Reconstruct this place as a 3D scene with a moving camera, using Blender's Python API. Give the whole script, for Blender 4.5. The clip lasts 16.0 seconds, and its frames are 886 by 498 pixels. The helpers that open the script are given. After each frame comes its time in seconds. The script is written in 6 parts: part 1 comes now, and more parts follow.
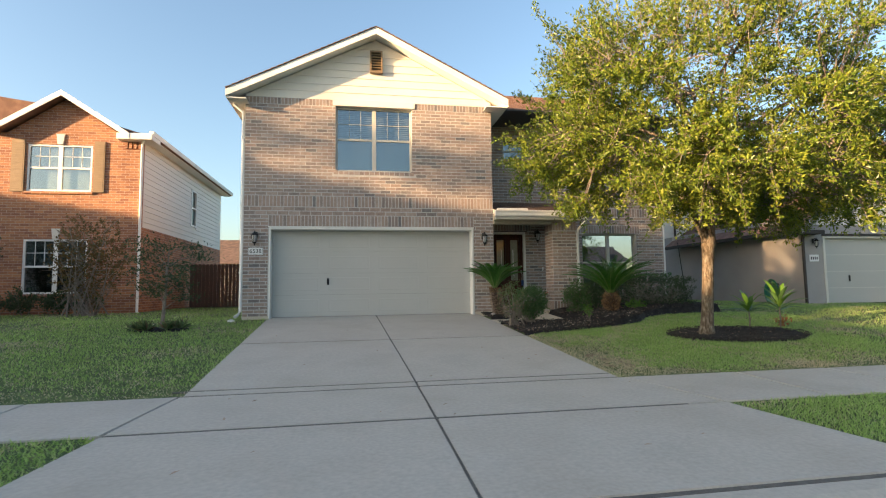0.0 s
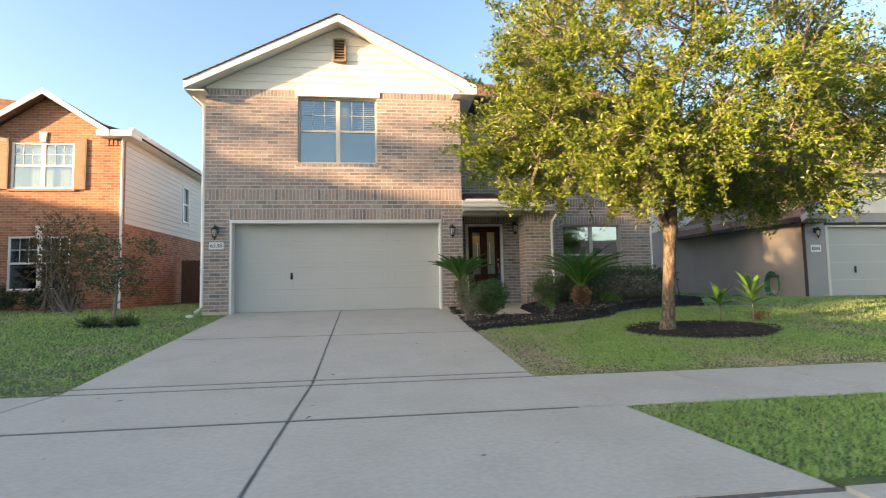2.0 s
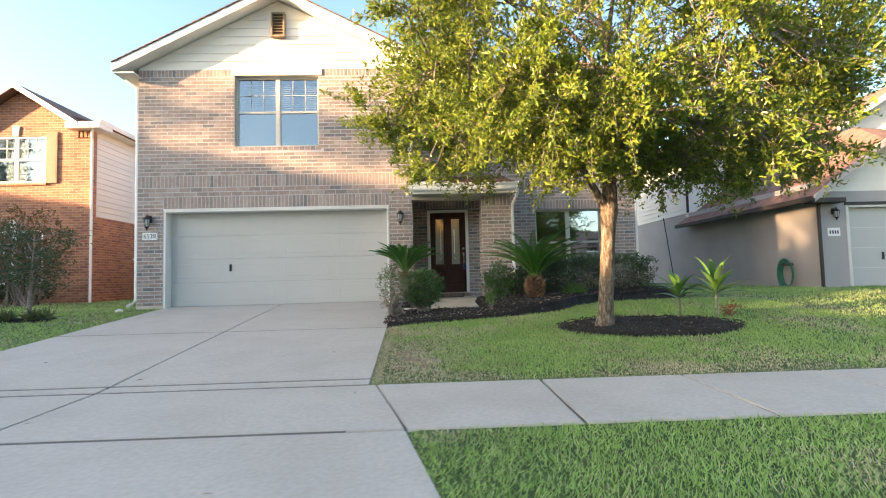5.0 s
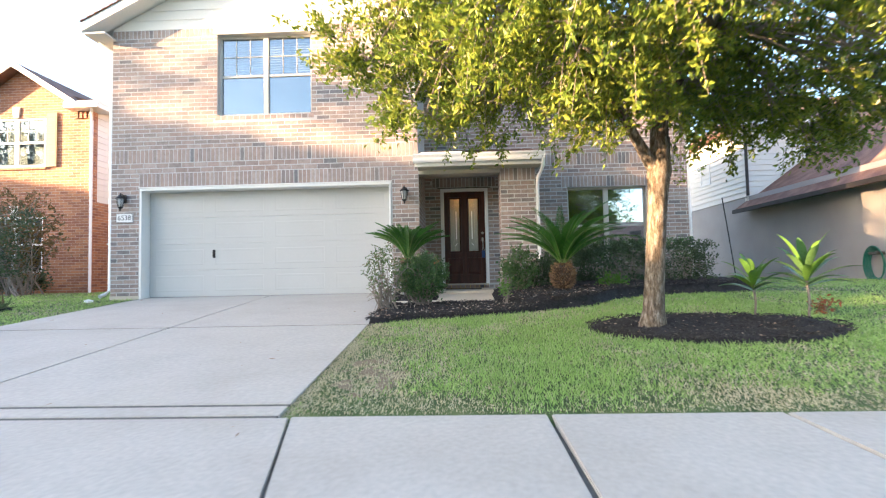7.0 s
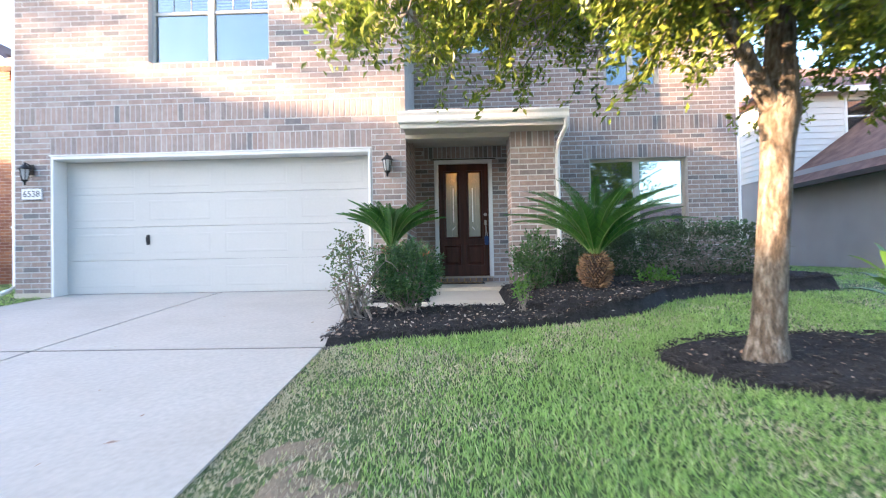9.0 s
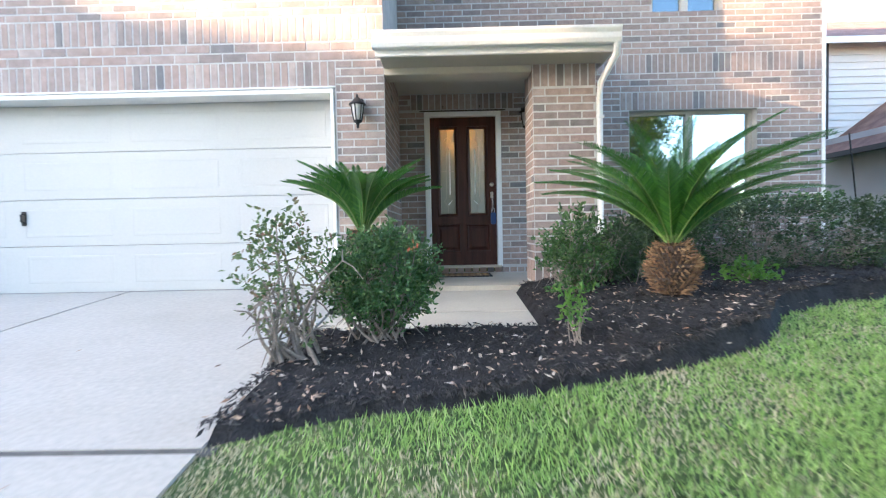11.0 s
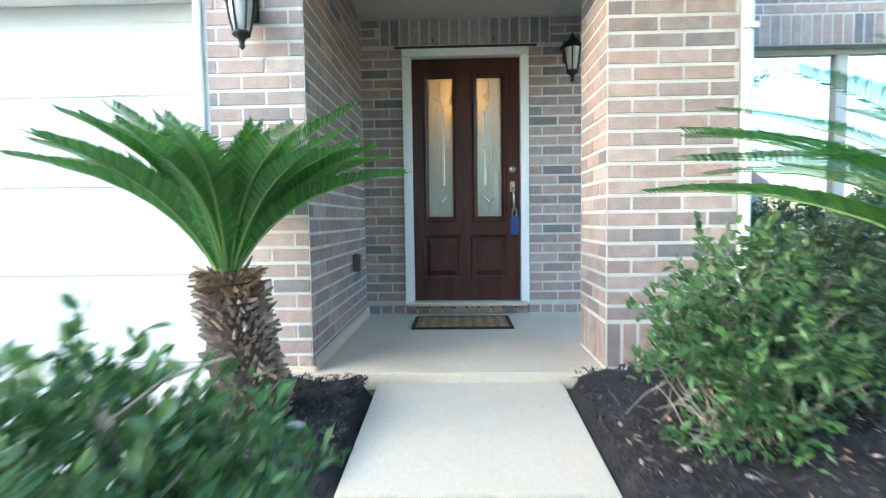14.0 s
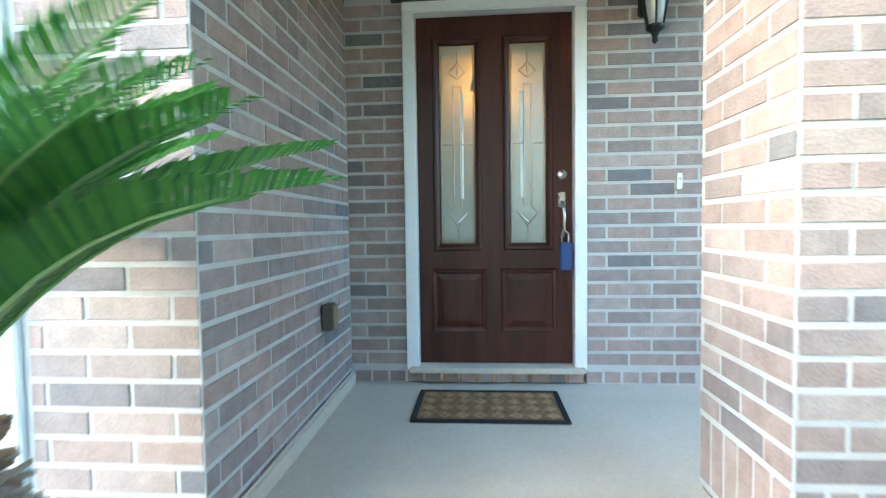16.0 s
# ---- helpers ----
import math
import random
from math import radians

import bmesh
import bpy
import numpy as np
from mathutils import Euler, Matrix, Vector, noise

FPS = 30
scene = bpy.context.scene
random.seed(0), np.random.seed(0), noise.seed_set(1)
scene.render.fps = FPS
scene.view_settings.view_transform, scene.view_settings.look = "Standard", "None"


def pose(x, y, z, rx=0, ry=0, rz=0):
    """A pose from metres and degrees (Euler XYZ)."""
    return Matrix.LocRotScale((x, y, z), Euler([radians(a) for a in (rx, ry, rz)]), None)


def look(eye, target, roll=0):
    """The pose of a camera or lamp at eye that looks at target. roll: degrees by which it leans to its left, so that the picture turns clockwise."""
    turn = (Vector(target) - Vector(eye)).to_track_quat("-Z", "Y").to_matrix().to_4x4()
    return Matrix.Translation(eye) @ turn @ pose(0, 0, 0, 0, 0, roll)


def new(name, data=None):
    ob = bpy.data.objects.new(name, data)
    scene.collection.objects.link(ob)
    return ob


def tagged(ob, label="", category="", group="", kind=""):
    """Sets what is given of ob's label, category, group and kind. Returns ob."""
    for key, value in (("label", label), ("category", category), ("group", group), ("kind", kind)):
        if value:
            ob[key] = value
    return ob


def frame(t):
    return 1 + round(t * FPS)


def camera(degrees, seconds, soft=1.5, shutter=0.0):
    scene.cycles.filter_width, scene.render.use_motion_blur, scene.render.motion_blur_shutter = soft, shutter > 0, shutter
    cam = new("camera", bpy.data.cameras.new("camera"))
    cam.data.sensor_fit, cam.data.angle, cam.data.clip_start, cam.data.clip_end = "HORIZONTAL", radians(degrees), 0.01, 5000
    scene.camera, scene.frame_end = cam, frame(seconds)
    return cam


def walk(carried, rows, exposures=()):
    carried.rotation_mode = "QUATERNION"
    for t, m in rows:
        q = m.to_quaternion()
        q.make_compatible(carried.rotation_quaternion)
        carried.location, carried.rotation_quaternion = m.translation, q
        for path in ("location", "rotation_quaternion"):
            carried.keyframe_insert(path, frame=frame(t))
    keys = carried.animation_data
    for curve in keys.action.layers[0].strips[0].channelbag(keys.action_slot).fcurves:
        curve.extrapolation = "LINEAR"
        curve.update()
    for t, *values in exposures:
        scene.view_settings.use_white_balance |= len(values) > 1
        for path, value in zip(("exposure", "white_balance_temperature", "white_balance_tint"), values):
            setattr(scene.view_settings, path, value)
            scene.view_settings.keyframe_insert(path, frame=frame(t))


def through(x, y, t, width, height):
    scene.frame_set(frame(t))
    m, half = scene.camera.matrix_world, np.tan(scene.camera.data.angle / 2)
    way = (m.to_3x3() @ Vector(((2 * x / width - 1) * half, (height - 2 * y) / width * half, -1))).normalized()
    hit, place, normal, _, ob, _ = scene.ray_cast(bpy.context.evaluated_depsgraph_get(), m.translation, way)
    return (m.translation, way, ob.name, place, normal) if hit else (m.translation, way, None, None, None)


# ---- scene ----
cam = camera(82.4, 16.0, soft=1.1, shutter=0.7)
PATH = [
    (0, (0.113, -0.012, 1.151), (0.446, 1.953, 1.312), -0.8),
    (0.5, (0.357, 0.075, 1.154), (0.681, 2.043, 1.301), -0.9),
    (1, (0.713, 0.121, 1.14), (1.01, 2.094, 1.285), -0.9),
    (1.5, (1.102, 0.144, 1.1), (1.35, 2.124, 1.247), -1.0),
    (2, (1.541, 0.183, 1.106), (1.781, 2.163, 1.249), -1.1),
    (2.5, (2.022, 0.18, 1.095), (2.249, 2.162, 1.236), -1.1),
    (3, (2.464, 0.229, 1.073), (2.677, 2.213, 1.209), -1.1),
    (3.5, (2.856, 0.318, 1.069), (3.046, 2.304, 1.202), -1.2),
    (4, (3.209, 0.446, 1.027), (3.331, 2.437, 1.16), -1.2),
    (4.2, (3.322, 0.544, 1.023), (3.426, 2.537, 1.153), -1.3),
    (6.3, (4.195, 2.098, 0.946), (4.196, 4.095, 1.057), -1.2),
    (6.5, (4.23, 2.268, 0.921), (4.195, 4.265, 1.031), -1.2),
    (7, (4.31, 2.781, 0.887), (4.232, 4.777, 0.988), -1.2),
    (7.5, (4.38, 3.298, 0.917), (4.292, 5.294, 1.002), -1.2),
    (8, (4.366, 3.81, 0.961), (4.28, 5.807, 1.033), -1.2),
    (8.5, (4.336, 4.314, 0.994), (4.257, 6.311, 1.05), -1.1),
    (9, (4.267, 4.804, 1.012), (4.203, 6.803, 1.049), -1.1),
    (9.2, (4.238, 5.01, 1.02), (4.189, 7.009, 1.051), -1.0),
    (11.3, (4.121, 7.244, 1.161), (4.106, 9.243, 1.087), -1.1),
    (11.5, (4.108, 7.429, 1.147), (4.1, 9.427, 1.077), -1.0),
    (12, (4.15, 7.933, 1.171), (4.141, 9.931, 1.083), -0.9),
    (12.5, (4.172, 8.388, 1.236), (4.154, 10.385, 1.135), -1.0),
    (13, (4.219, 8.827, 1.304), (4.201, 10.824, 1.197), -0.9),
    (13.5, (4.276, 9.249, 1.326), (4.243, 11.245, 1.219), -0.8),
    (14, (4.286, 9.659, 1.382), (4.227, 11.654, 1.263), -0.8),
    (14.5, (4.304, 10.044, 1.418), (4.209, 12.039, 1.3), -0.8),
    (15, (4.301, 10.403, 1.435), (4.174, 12.396, 1.326), -0.8),
    (15.5, (4.264, 10.713, 1.445), (4.147, 12.707, 1.351), -0.6),
    (16, (4.277, 10.98, 1.498), (4.13, 12.973, 1.41), -0.8),
]
EXPOSURES = [(0, 2.0, 6100, 8), (1.5, 2.25, 6100, 9), (3.5, 2.45, 6100, 10), (4.2, 2.55, 6000, 10), (6.3, 3.15, 5850, 12), (9.2, 3.55, 5250, 16), (11.3, 3.80, 5250, 12), (14, 4.45, 5080, 5), (16, 4.86, 4950, 2)]
walk(cam, [(t, look(eye, target, roll)) for t, eye, target, roll in PATH], EXPOSURES)

# ---- world and sun: low evening sun from far along the street ----
SUN_EL, SUN_AZ = 10.0, 70.0            # degrees up; degrees from the facade's normal towards -x
to_sun = Vector((-math.sin(radians(SUN_AZ)) * math.cos(radians(SUN_EL)), -math.cos(radians(SUN_AZ)) * math.cos(radians(SUN_EL)), math.sin(radians(SUN_EL))))
world = bpy.data.worlds.new("world")
scene.world = world
world.use_nodes = True
wn = world.node_tree.nodes
sky = wn.new("ShaderNodeTexSky")
sky.sky_type, sky.sun_disc = "NISHITA", False
sky.sun_elevation, sky.sun_rotation = radians(SUN_EL), math.atan2(to_sun.x, to_sun.y)
sky.air_density, sky.dust_density, sky.ozone_density = 1.0, 2.4, 1.0
wn["Background"].inputs["Strength"].default_value = 0.10
world.node_tree.links.new(sky.outputs["Color"], wn["Background"].inputs["Color"])
sun = new("sun", bpy.data.lights.new("sun", "SUN"))
sun.data.energy, sun.data.angle, sun.data.color = 5.0, radians(0.6), (1.0, 0.61, 0.29)
sun.matrix_world = look((0, 0, 30), tuple(Vector((0, 0, 30)) - to_sun))


# ---- materials ----
def mat(name, base, rough=0.7, metal=0.0, var=0.12, scale=8.0, fine=60.0, bump=0.15, dirt=0.0, second=None, spread=0.5, island=None, tint=(), gloss=0.5, stretch=(1, 1, 1)):
    """A surface with two scales of colour variation and a fine relief, in world metres. island: 'object' or 'island' varies it piece by piece over tint."""
    m = bpy.data.materials.new(name)
    m.use_nodes = True
    n, l = m.node_tree.nodes, m.node_tree.links
    b = n["Principled BSDF"]
    b.inputs["Roughness"].default_value, b.inputs["Metallic"].default_value = rough, metal
    b.inputs["Specular IOR Level"].default_value = gloss
    geo = n.new("ShaderNodeNewGeometry")
    mp = n.new("ShaderNodeMapping")
    mp.inputs["Scale"].default_value = stretch
    l.new(geo.outputs["Position"], mp.inputs["Vector"])
    big, small = n.new("ShaderNodeTexNoise"), n.new("ShaderNodeTexNoise")
    big.inputs["Scale"].default_value, big.inputs["Detail"].default_value = scale, 5
    small.inputs["Scale"].default_value, small.inputs["Detail"].default_value = fine, 6
    for t in (big, small):
        l.new(mp.outputs["Vector"], t.inputs["Vector"])
    if island:
        ramp = n.new("ShaderNodeValToRGB")
        ramp.color_ramp.interpolation = "LINEAR"
        el = ramp.color_ramp.elements
        cols = [base, *tint]
        while len(el) < len(cols):
            el.new(0.5)
        for i, c in enumerate(cols):
            el[i].position, el[i].color = i / (len(cols) - 1), (*c, 1)
        src = n.new("ShaderNodeObjectInfo").outputs["Random"] if island == "object" else geo.outputs["Random Per Island"]
        l.new(src, ramp.inputs["Fac"])
        col = ramp.outputs["Color"]
    else:
        rgb = n.new("ShaderNodeRGB")
        rgb.outputs[0].default_value = (*base, 1)
        col = rgb.outputs[0]
    if second:
        r = n.new("ShaderNodeMapRange")
        r.inputs["From Min"].default_value, r.inputs["From Max"].default_value = spread - 0.12, spread + 0.12
        l.new(big.outputs["Fac"], r.inputs["Value"])
        mx = n.new("ShaderNodeMix")
        mx.data_type = "RGBA"
        l.new(r.outputs["Result"], mx.inputs["Factor"])
        l.new(col, mx.inputs["A"])
        mx.inputs["B"].default_value = (*second, 1)
        col = mx.outputs["Result"]
    add = n.new("ShaderNodeMath")
    add.operation = "ADD"
    l.new(big.outputs["Fac"], add.inputs[0])
    l.new(small.outputs["Fac"], add.inputs[1])
    r = n.new("ShaderNodeMapRange")
    r.inputs["From Min"].default_value, r.inputs["From Max"].default_value = 0.6, 1.4
    r.inputs["To Min"].default_value, r.inputs["To Max"].default_value = 1 - var * 1.6, 1 + var
    l.new(add.outputs[0], r.inputs["Value"])
    hsv = n.new("ShaderNodeHueSaturation")
    l.new(col, hsv.inputs["Color"])
    l.new(r.outputs["Result"], hsv.inputs["Value"])
    l.new(hsv.outputs["Color"], b.inputs["Base Color"])
    rr = n.new("ShaderNodeMapRange")
    rr.inputs["To Min"].default_value, rr.inputs["To Max"].default_value = max(rough - 0.12, 0.03), min(rough + 0.12, 1)
    l.new(small.outputs["Fac"], rr.inputs["Value"])
    l.new(rr.outputs["Result"], b.inputs["Roughness"])
    if bump:
        bp = n.new("ShaderNodeBump")
        bp.inputs["Strength"].default_value, bp.inputs["Distance"].default_value = bump, 0.01
        l.new(small.outputs["Fac"], bp.inputs["Height"])
        l.new(bp.outputs["Normal"], b.inputs["Normal"])
    return m


def leaf_mat(name, cols, rough=0.45, through=0.35):
    m = mat(name, cols[0], rough, var=0.15, scale=3, fine=40, bump=0.0, island="island", tint=cols[1:], gloss=0.35)
    n, l = m.node_tree.nodes, m.node_tree.links
    b, out = n["Principled BSDF"], n["Material Output"]
    tr = n.new("ShaderNodeBsdfTranslucent")
    hsv = [x for x in n if x.type == "HUE_SAT"][0]
    l.new(hsv.outputs["Color"], tr.inputs["Color"])
    mx = n.new("ShaderNodeMixShader")
    mx.inputs["Fac"].default_value = through
    l.new(b.outputs[0], mx.inputs[1])
    l.new(tr.outputs[0], mx.inputs[2])
    l.new(mx.outputs[0], out.inputs["Surface"])
    return m


def brick_far(name, c1, c2, mortar, width=0.254, row=0.082, second=None, bump=0.5):
    """Brickwork far off: courses by a texture, along x or y as the wall runs."""
    m = mat(name, c1, 0.85, var=0.2, scale=1.2, fine=50, bump=0.2)
    n, l = m.node_tree.nodes, m.node_tree.links
    geo = n.new("ShaderNodeNewGeometry")
    sp = n.new("ShaderNodeSeparateXYZ")
    l.new(geo.outputs["Position"], sp.inputs[0])
    sm = n.new("ShaderNodeMath")
    l.new(sp.outputs["X"], sm.inputs[0])
    l.new(sp.outputs["Y"], sm.inputs[1])
    cb = n.new("ShaderNodeCombineXYZ")
    l.new(sm.outputs[0], cb.inputs["X"])
    l.new(sp.outputs["Z"], cb.inputs["Y"])
    br = n.new("ShaderNodeTexBrick")
    br.inputs["Scale"].default_value, br.inputs["Brick Width"].default_value, br.inputs["Row Height"].default_value = 1, width, row
    br.inputs["Mortar Size"].default_value = 0.006
    br.inputs["Color1"].default_value, br.inputs["Color2"].default_value, br.inputs["Mortar"].default_value = (*c1, 1), (*c2, 1), (*mortar, 1)
    l.new(cb.outputs[0], br.inputs["Vector"])
    hsv = [x for x in n if x.type == "HUE_SAT"][0]
    l.new(br.outputs["Color"], hsv.inputs["Color"])
    bp = n.new("ShaderNodeBump")
    bp.inputs["Strength"].default_value, bp.inputs["Distance"].default_value, bp.invert = bump, 0.008, True
    l.new(br.outputs["Fac"], bp.inputs["Height"])
    l.new(bp.outputs["Normal"], n["Principled BSDF"].inputs["Normal"])
    return m


def glass_mat(name, reflect=0.3, tint=(0.6, 0.68, 0.7)):
    m = bpy.data.materials.new(name)
    m.use_nodes = True
    n, l = m.node_tree.nodes, m.node_tree.links
    g, t, mx, fr = n.new("ShaderNodeBsdfGlossy"), n.new("ShaderNodeBsdfTransparent"), n.new("ShaderNodeMixShader"), n.new("ShaderNodeTexNoise")
    g.inputs["Roughness"].default_value, g.inputs["Color"].default_value = 0.02, (0.92, 0.97, 1.0, 1)
    t.inputs["Color"].default_value = (*tint, 1)
    mx.inputs["Fac"].default_value = reflect
    fr.inputs["Scale"].default_value = 1.5
    bp = n.new("ShaderNodeBump")
    bp.inputs["Strength"].default_value, bp.inputs["Distance"].default_value = 0.04, 0.02
    l.new(fr.outputs["Fac"], bp.inputs["Height"])
    l.new(bp.outputs["Normal"], g.inputs["Normal"])
    l.new(t.outputs[0], mx.inputs[1])
    l.new(g.outputs[0], mx.inputs[2])
    l.new(mx.outputs[0], n["Material Output"].inputs["Surface"])
    return m


BRICK = ((0.165, 0.16, 0.165), (0.325, 0.24, 0.205), (0.37, 0.277, 0.237), (0.26, 0.215, 0.198), (0.35, 0.27, 0.234), (0.405, 0.33, 0.29))
M = dict(
    brick=mat("brick", BRICK[0], 0.85, var=0.22, scale=14, fine=120, bump=0.5, island="object", tint=BRICK[1:]),
    brick_joined=mat("brick_joined", BRICK[0], 0.85, var=0.22, scale=14, fine=120, bump=0.5, island="island", tint=BRICK[1:]),
    mortar=mat("mortar", (0.53, 0.515, 0.49), 0.95, var=0.18, scale=6, fine=200, bump=0.6),
    concrete=mat("concrete", (0.47, 0.44, 0.39), 0.85, var=0.13, scale=1.1, fine=30, bump=0.035, second=(0.385, 0.355, 0.31), spread=0.56, gloss=0.3),
    slab=mat("porch_concrete", (0.60, 0.53, 0.425), 0.85, var=0.10, scale=1.6, fine=60, bump=0.10, second=(0.50, 0.44, 0.345), spread=0.55, gloss=0.2),
    joint=mat("joint", (0.12, 0.112, 0.10), 0.95, var=0.3, scale=12, fine=90),
    asphalt=mat("asphalt", (0.30, 0.295, 0.29), 0.9, var=0.12, scale=2, fine=150, bump=0.3),
    lawn=mat("lawn", (0.072, 0.115, 0.028), 0.95, var=0.45, scale=5, fine=60, bump=0.9, second=(0.12, 0.135, 0.05), spread=0.62),
    mulch=mat("mulch", (0.034, 0.031, 0.031), 0.95, var=0.5, scale=9, fine=60, bump=1.0, gloss=0.2),
    thatch=mat("thatch", (0.25, 0.20, 0.13), 0.95, var=0.4, scale=9, fine=70, bump=0.9, second=(0.17, 0.125, 0.085), spread=0.58),
    chip=mat("chip", (0.02, 0.017, 0.017), 0.9, var=0.3, bump=0.2, island="island", tint=((0.056, 0.05, 0.049), (0.03, 0.028, 0.028), (0.105, 0.092, 0.084)), gloss=0.3),
    dead=mat("dead_leaf", (0.20, 0.13, 0.085), 0.8, var=0.2, bump=0.1, island="island", tint=((0.34, 0.25, 0.19), (0.26, 0.15, 0.09), (0.42, 0.35, 0.29))),
    white=mat("white_paint", (0.78, 0.77, 0.74), 0.5, var=0.05, scale=1.5, fine=40, bump=0.05),
    cream=mat("cream_siding", (0.72, 0.68, 0.61), 0.6, var=0.06, scale=1.2, fine=40, bump=0.08, stretch=(0.3, 0.3, 3)),
    garage=mat("garage_paint", (0.46, 0.455, 0.43), 0.5, var=0.04, scale=1.0, fine=50, bump=0.05),
    trim=mat("trim_paint", (0.66, 0.64, 0.58), 0.55, var=0.06, scale=2, fine=50, bump=0.06),
    beam=mat("beam_paint", (0.50, 0.46, 0.38), 0.6, var=0.06, scale=2, fine=50, bump=0.06),
    ceiling=mat("porch_ceiling_paint", (0.56, 0.51, 0.43), 0.7, var=0.06, scale=2, fine=50, bump=0.06),
    shingle=mat("shingle", (0.12, 0.075, 0.055), 0.9, var=0.25, scale=3, fine=90, bump=0.6, second=(0.16, 0.10, 0.075)),
    shingle_red=mat("shingle_red", (0.17, 0.09, 0.065), 0.9, var=0.25, scale=3, fine=90, bump=0.6, second=(0.21, 0.12, 0.085)),
    frame_tan=mat("window_frame_paint", (0.52, 0.49, 0.43), 0.5, var=0.05, bump=0.03),
    frame_dark=mat("window_frame_bronze", (0.04, 0.032, 0.028), 0.7, var=0.1, bump=0.03),
    glass=glass_mat("window_glass", 0.18),
    glass_coated=glass_mat("coated_window_glass", 0.62),
    screen=mat("insect_screen", (0.10, 0.11, 0.125), 0.9, var=0.1, bump=0.0),
    blind=mat("blind_slat", (0.34, 0.34, 0.33), 0.6, var=0.05, bump=0.0),
    # near-black stands in for the shade of unlit rooms and recesses
    dark=mat("unlit_room_black", (0.05, 0.05, 0.055), 0.9, var=0.1, bump=0.0),
    wood=mat("mahogany", (0.042, 0.0115, 0.0065), 0.42, var=0.3, scale=3, fine=35, bump=0.08, second=(0.058, 0.016, 0.009), stretch=(6, 6, 0.5), gloss=0.3),
    wood_fence=mat("fence_wood", (0.10, 0.06, 0.045), 0.9, var=0.25, scale=3, fine=30, bump=0.3, stretch=(6, 6, 0.6)),
    shutter=mat("shutter_paint", (0.24, 0.17, 0.10), 0.6, var=0.1, bump=0.05),
    steel=mat("brushed_nickel", (0.55, 0.50, 0.44), 0.3, metal=1.0, var=0.1, bump=0.02),
    iron=mat("black_iron", (0.012, 0.012, 0.014), 0.45, metal=0.3, var=0.2, bump=0.1),
    lampglass=mat("frosted_glass", (0.5, 0.5, 0.5), 0.15, var=0.05, bump=0.0),
    lockbox=mat("blue_lockbox", (0.02, 0.05, 0.16), 0.5, var=0.1, bump=0.02),
    seal=mat("grey_seal", (0.22, 0.22, 0.22), 0.7, var=0.15, bump=0.05),
    black=mat("black_rubber", (0.014, 0.013, 0.013), 0.8, var=0.2, bump=0.1),
    coir=mat("coir", (0.24, 0.14, 0.06), 0.95, var=0.4, scale=30, fine=160, bump=0.8),
    coir_light=mat("coir_light", (0.38, 0.24, 0.11), 0.95, var=0.4, scale=30, fine=160, bump=0.8),
    lead=mat("came", (0.30, 0.28, 0.22), 0.35, metal=0.8, var=0.1, bump=0.02),
    bevelglass=mat("bevelled_glass", (0.75, 0.78, 0.75), 0.08, var=0.05, bump=0.0, gloss=0.9),
    # amber base colour carries the lamp's warm glow, on hall wall and shade
    curtain=mat("lamp_glow_amber", (0.62, 0.42, 0.17), 0.8, var=0.15, scale=5, bump=0.0),
    bark=mat("bark", (0.135, 0.10, 0.066), 0.95, var=0.6, scale=22, fine=80, bump=1.6, second=(0.21, 0.185, 0.155), spread=0.56, stretch=(1.5, 1.5, 0.4)),
    twig=mat("twig", (0.22, 0.185, 0.155), 0.9, var=0.3, scale=20, fine=80, bump=0.4),
    # dark fibre, with the shade between leaf bases put into its colour
    cycad_core=mat("cycad_fibre_gap_shade", (0.06, 0.04, 0.03), 0.95, var=0.3, scale=20, fine=90, bump=0.6),
    dead_pale=mat("pale_dead_leaf", (0.45, 0.36, 0.29), 0.8, var=0.2, bump=0.1, island="island", tint=((0.55, 0.46, 0.38), (0.36, 0.25, 0.18), (0.60, 0.54, 0.47))),
    cycad_bark=mat("cycad_scale", (0.16, 0.092, 0.05), 0.9, var=0.3, scale=12, fine=60, bump=0.5, island="island", tint=((0.28, 0.17, 0.085), (0.10, 0.06, 0.04), (0.36, 0.24, 0.12))),
    cycad_grey=mat("cycad_scale_grey", (0.24, 0.18, 0.14), 0.9, var=0.3, scale=12, fine=60, bump=0.5, island="island", tint=((0.36, 0.27, 0.20), (0.16, 0.12, 0.095), (0.44, 0.33, 0.24))),
    taupe=mat("taupe_render", (0.355, 0.335, 0.325), 0.85, var=0.1, scale=1.2, fine=60, bump=0.3),
    hose=mat("green_hose", (0.012, 0.16, 0.10), 0.45, var=0.1, bump=0.02),
    sign=mat("sign_white", (0.75, 0.75, 0.74), 0.5, var=0.04, bump=0.02),
    ink=mat("sign_ink", (0.03, 0.03, 0.04), 0.6, var=0.05, bump=0.0),
    stone=mat("keystone", (0.66, 0.62, 0.56), 0.8, var=0.1, bump=0.2),
    terracotta=mat("brown_box", (0.09, 0.075, 0.06), 0.6, var=0.1, bump=0.05),
    leaf_tree=leaf_mat("oak_leaf", ((0.12, 0.19, 0.021), (0.215, 0.28, 0.028), (0.052, 0.10, 0.017), (0.30, 0.33, 0.04), (0.145, 0.215, 0.025)), 0.36, 0.40),
    leaf_far=leaf_mat("far_leaf", ((0.035, 0.045, 0.015), (0.06, 0.065, 0.02), (0.045, 0.04, 0.015)), 0.6, 0.2),
    leaf_red=leaf_mat("rusty_leaf", ((0.11, 0.085, 0.03), (0.19, 0.105, 0.035), (0.08, 0.095, 0.03)), 0.6, 0.2),
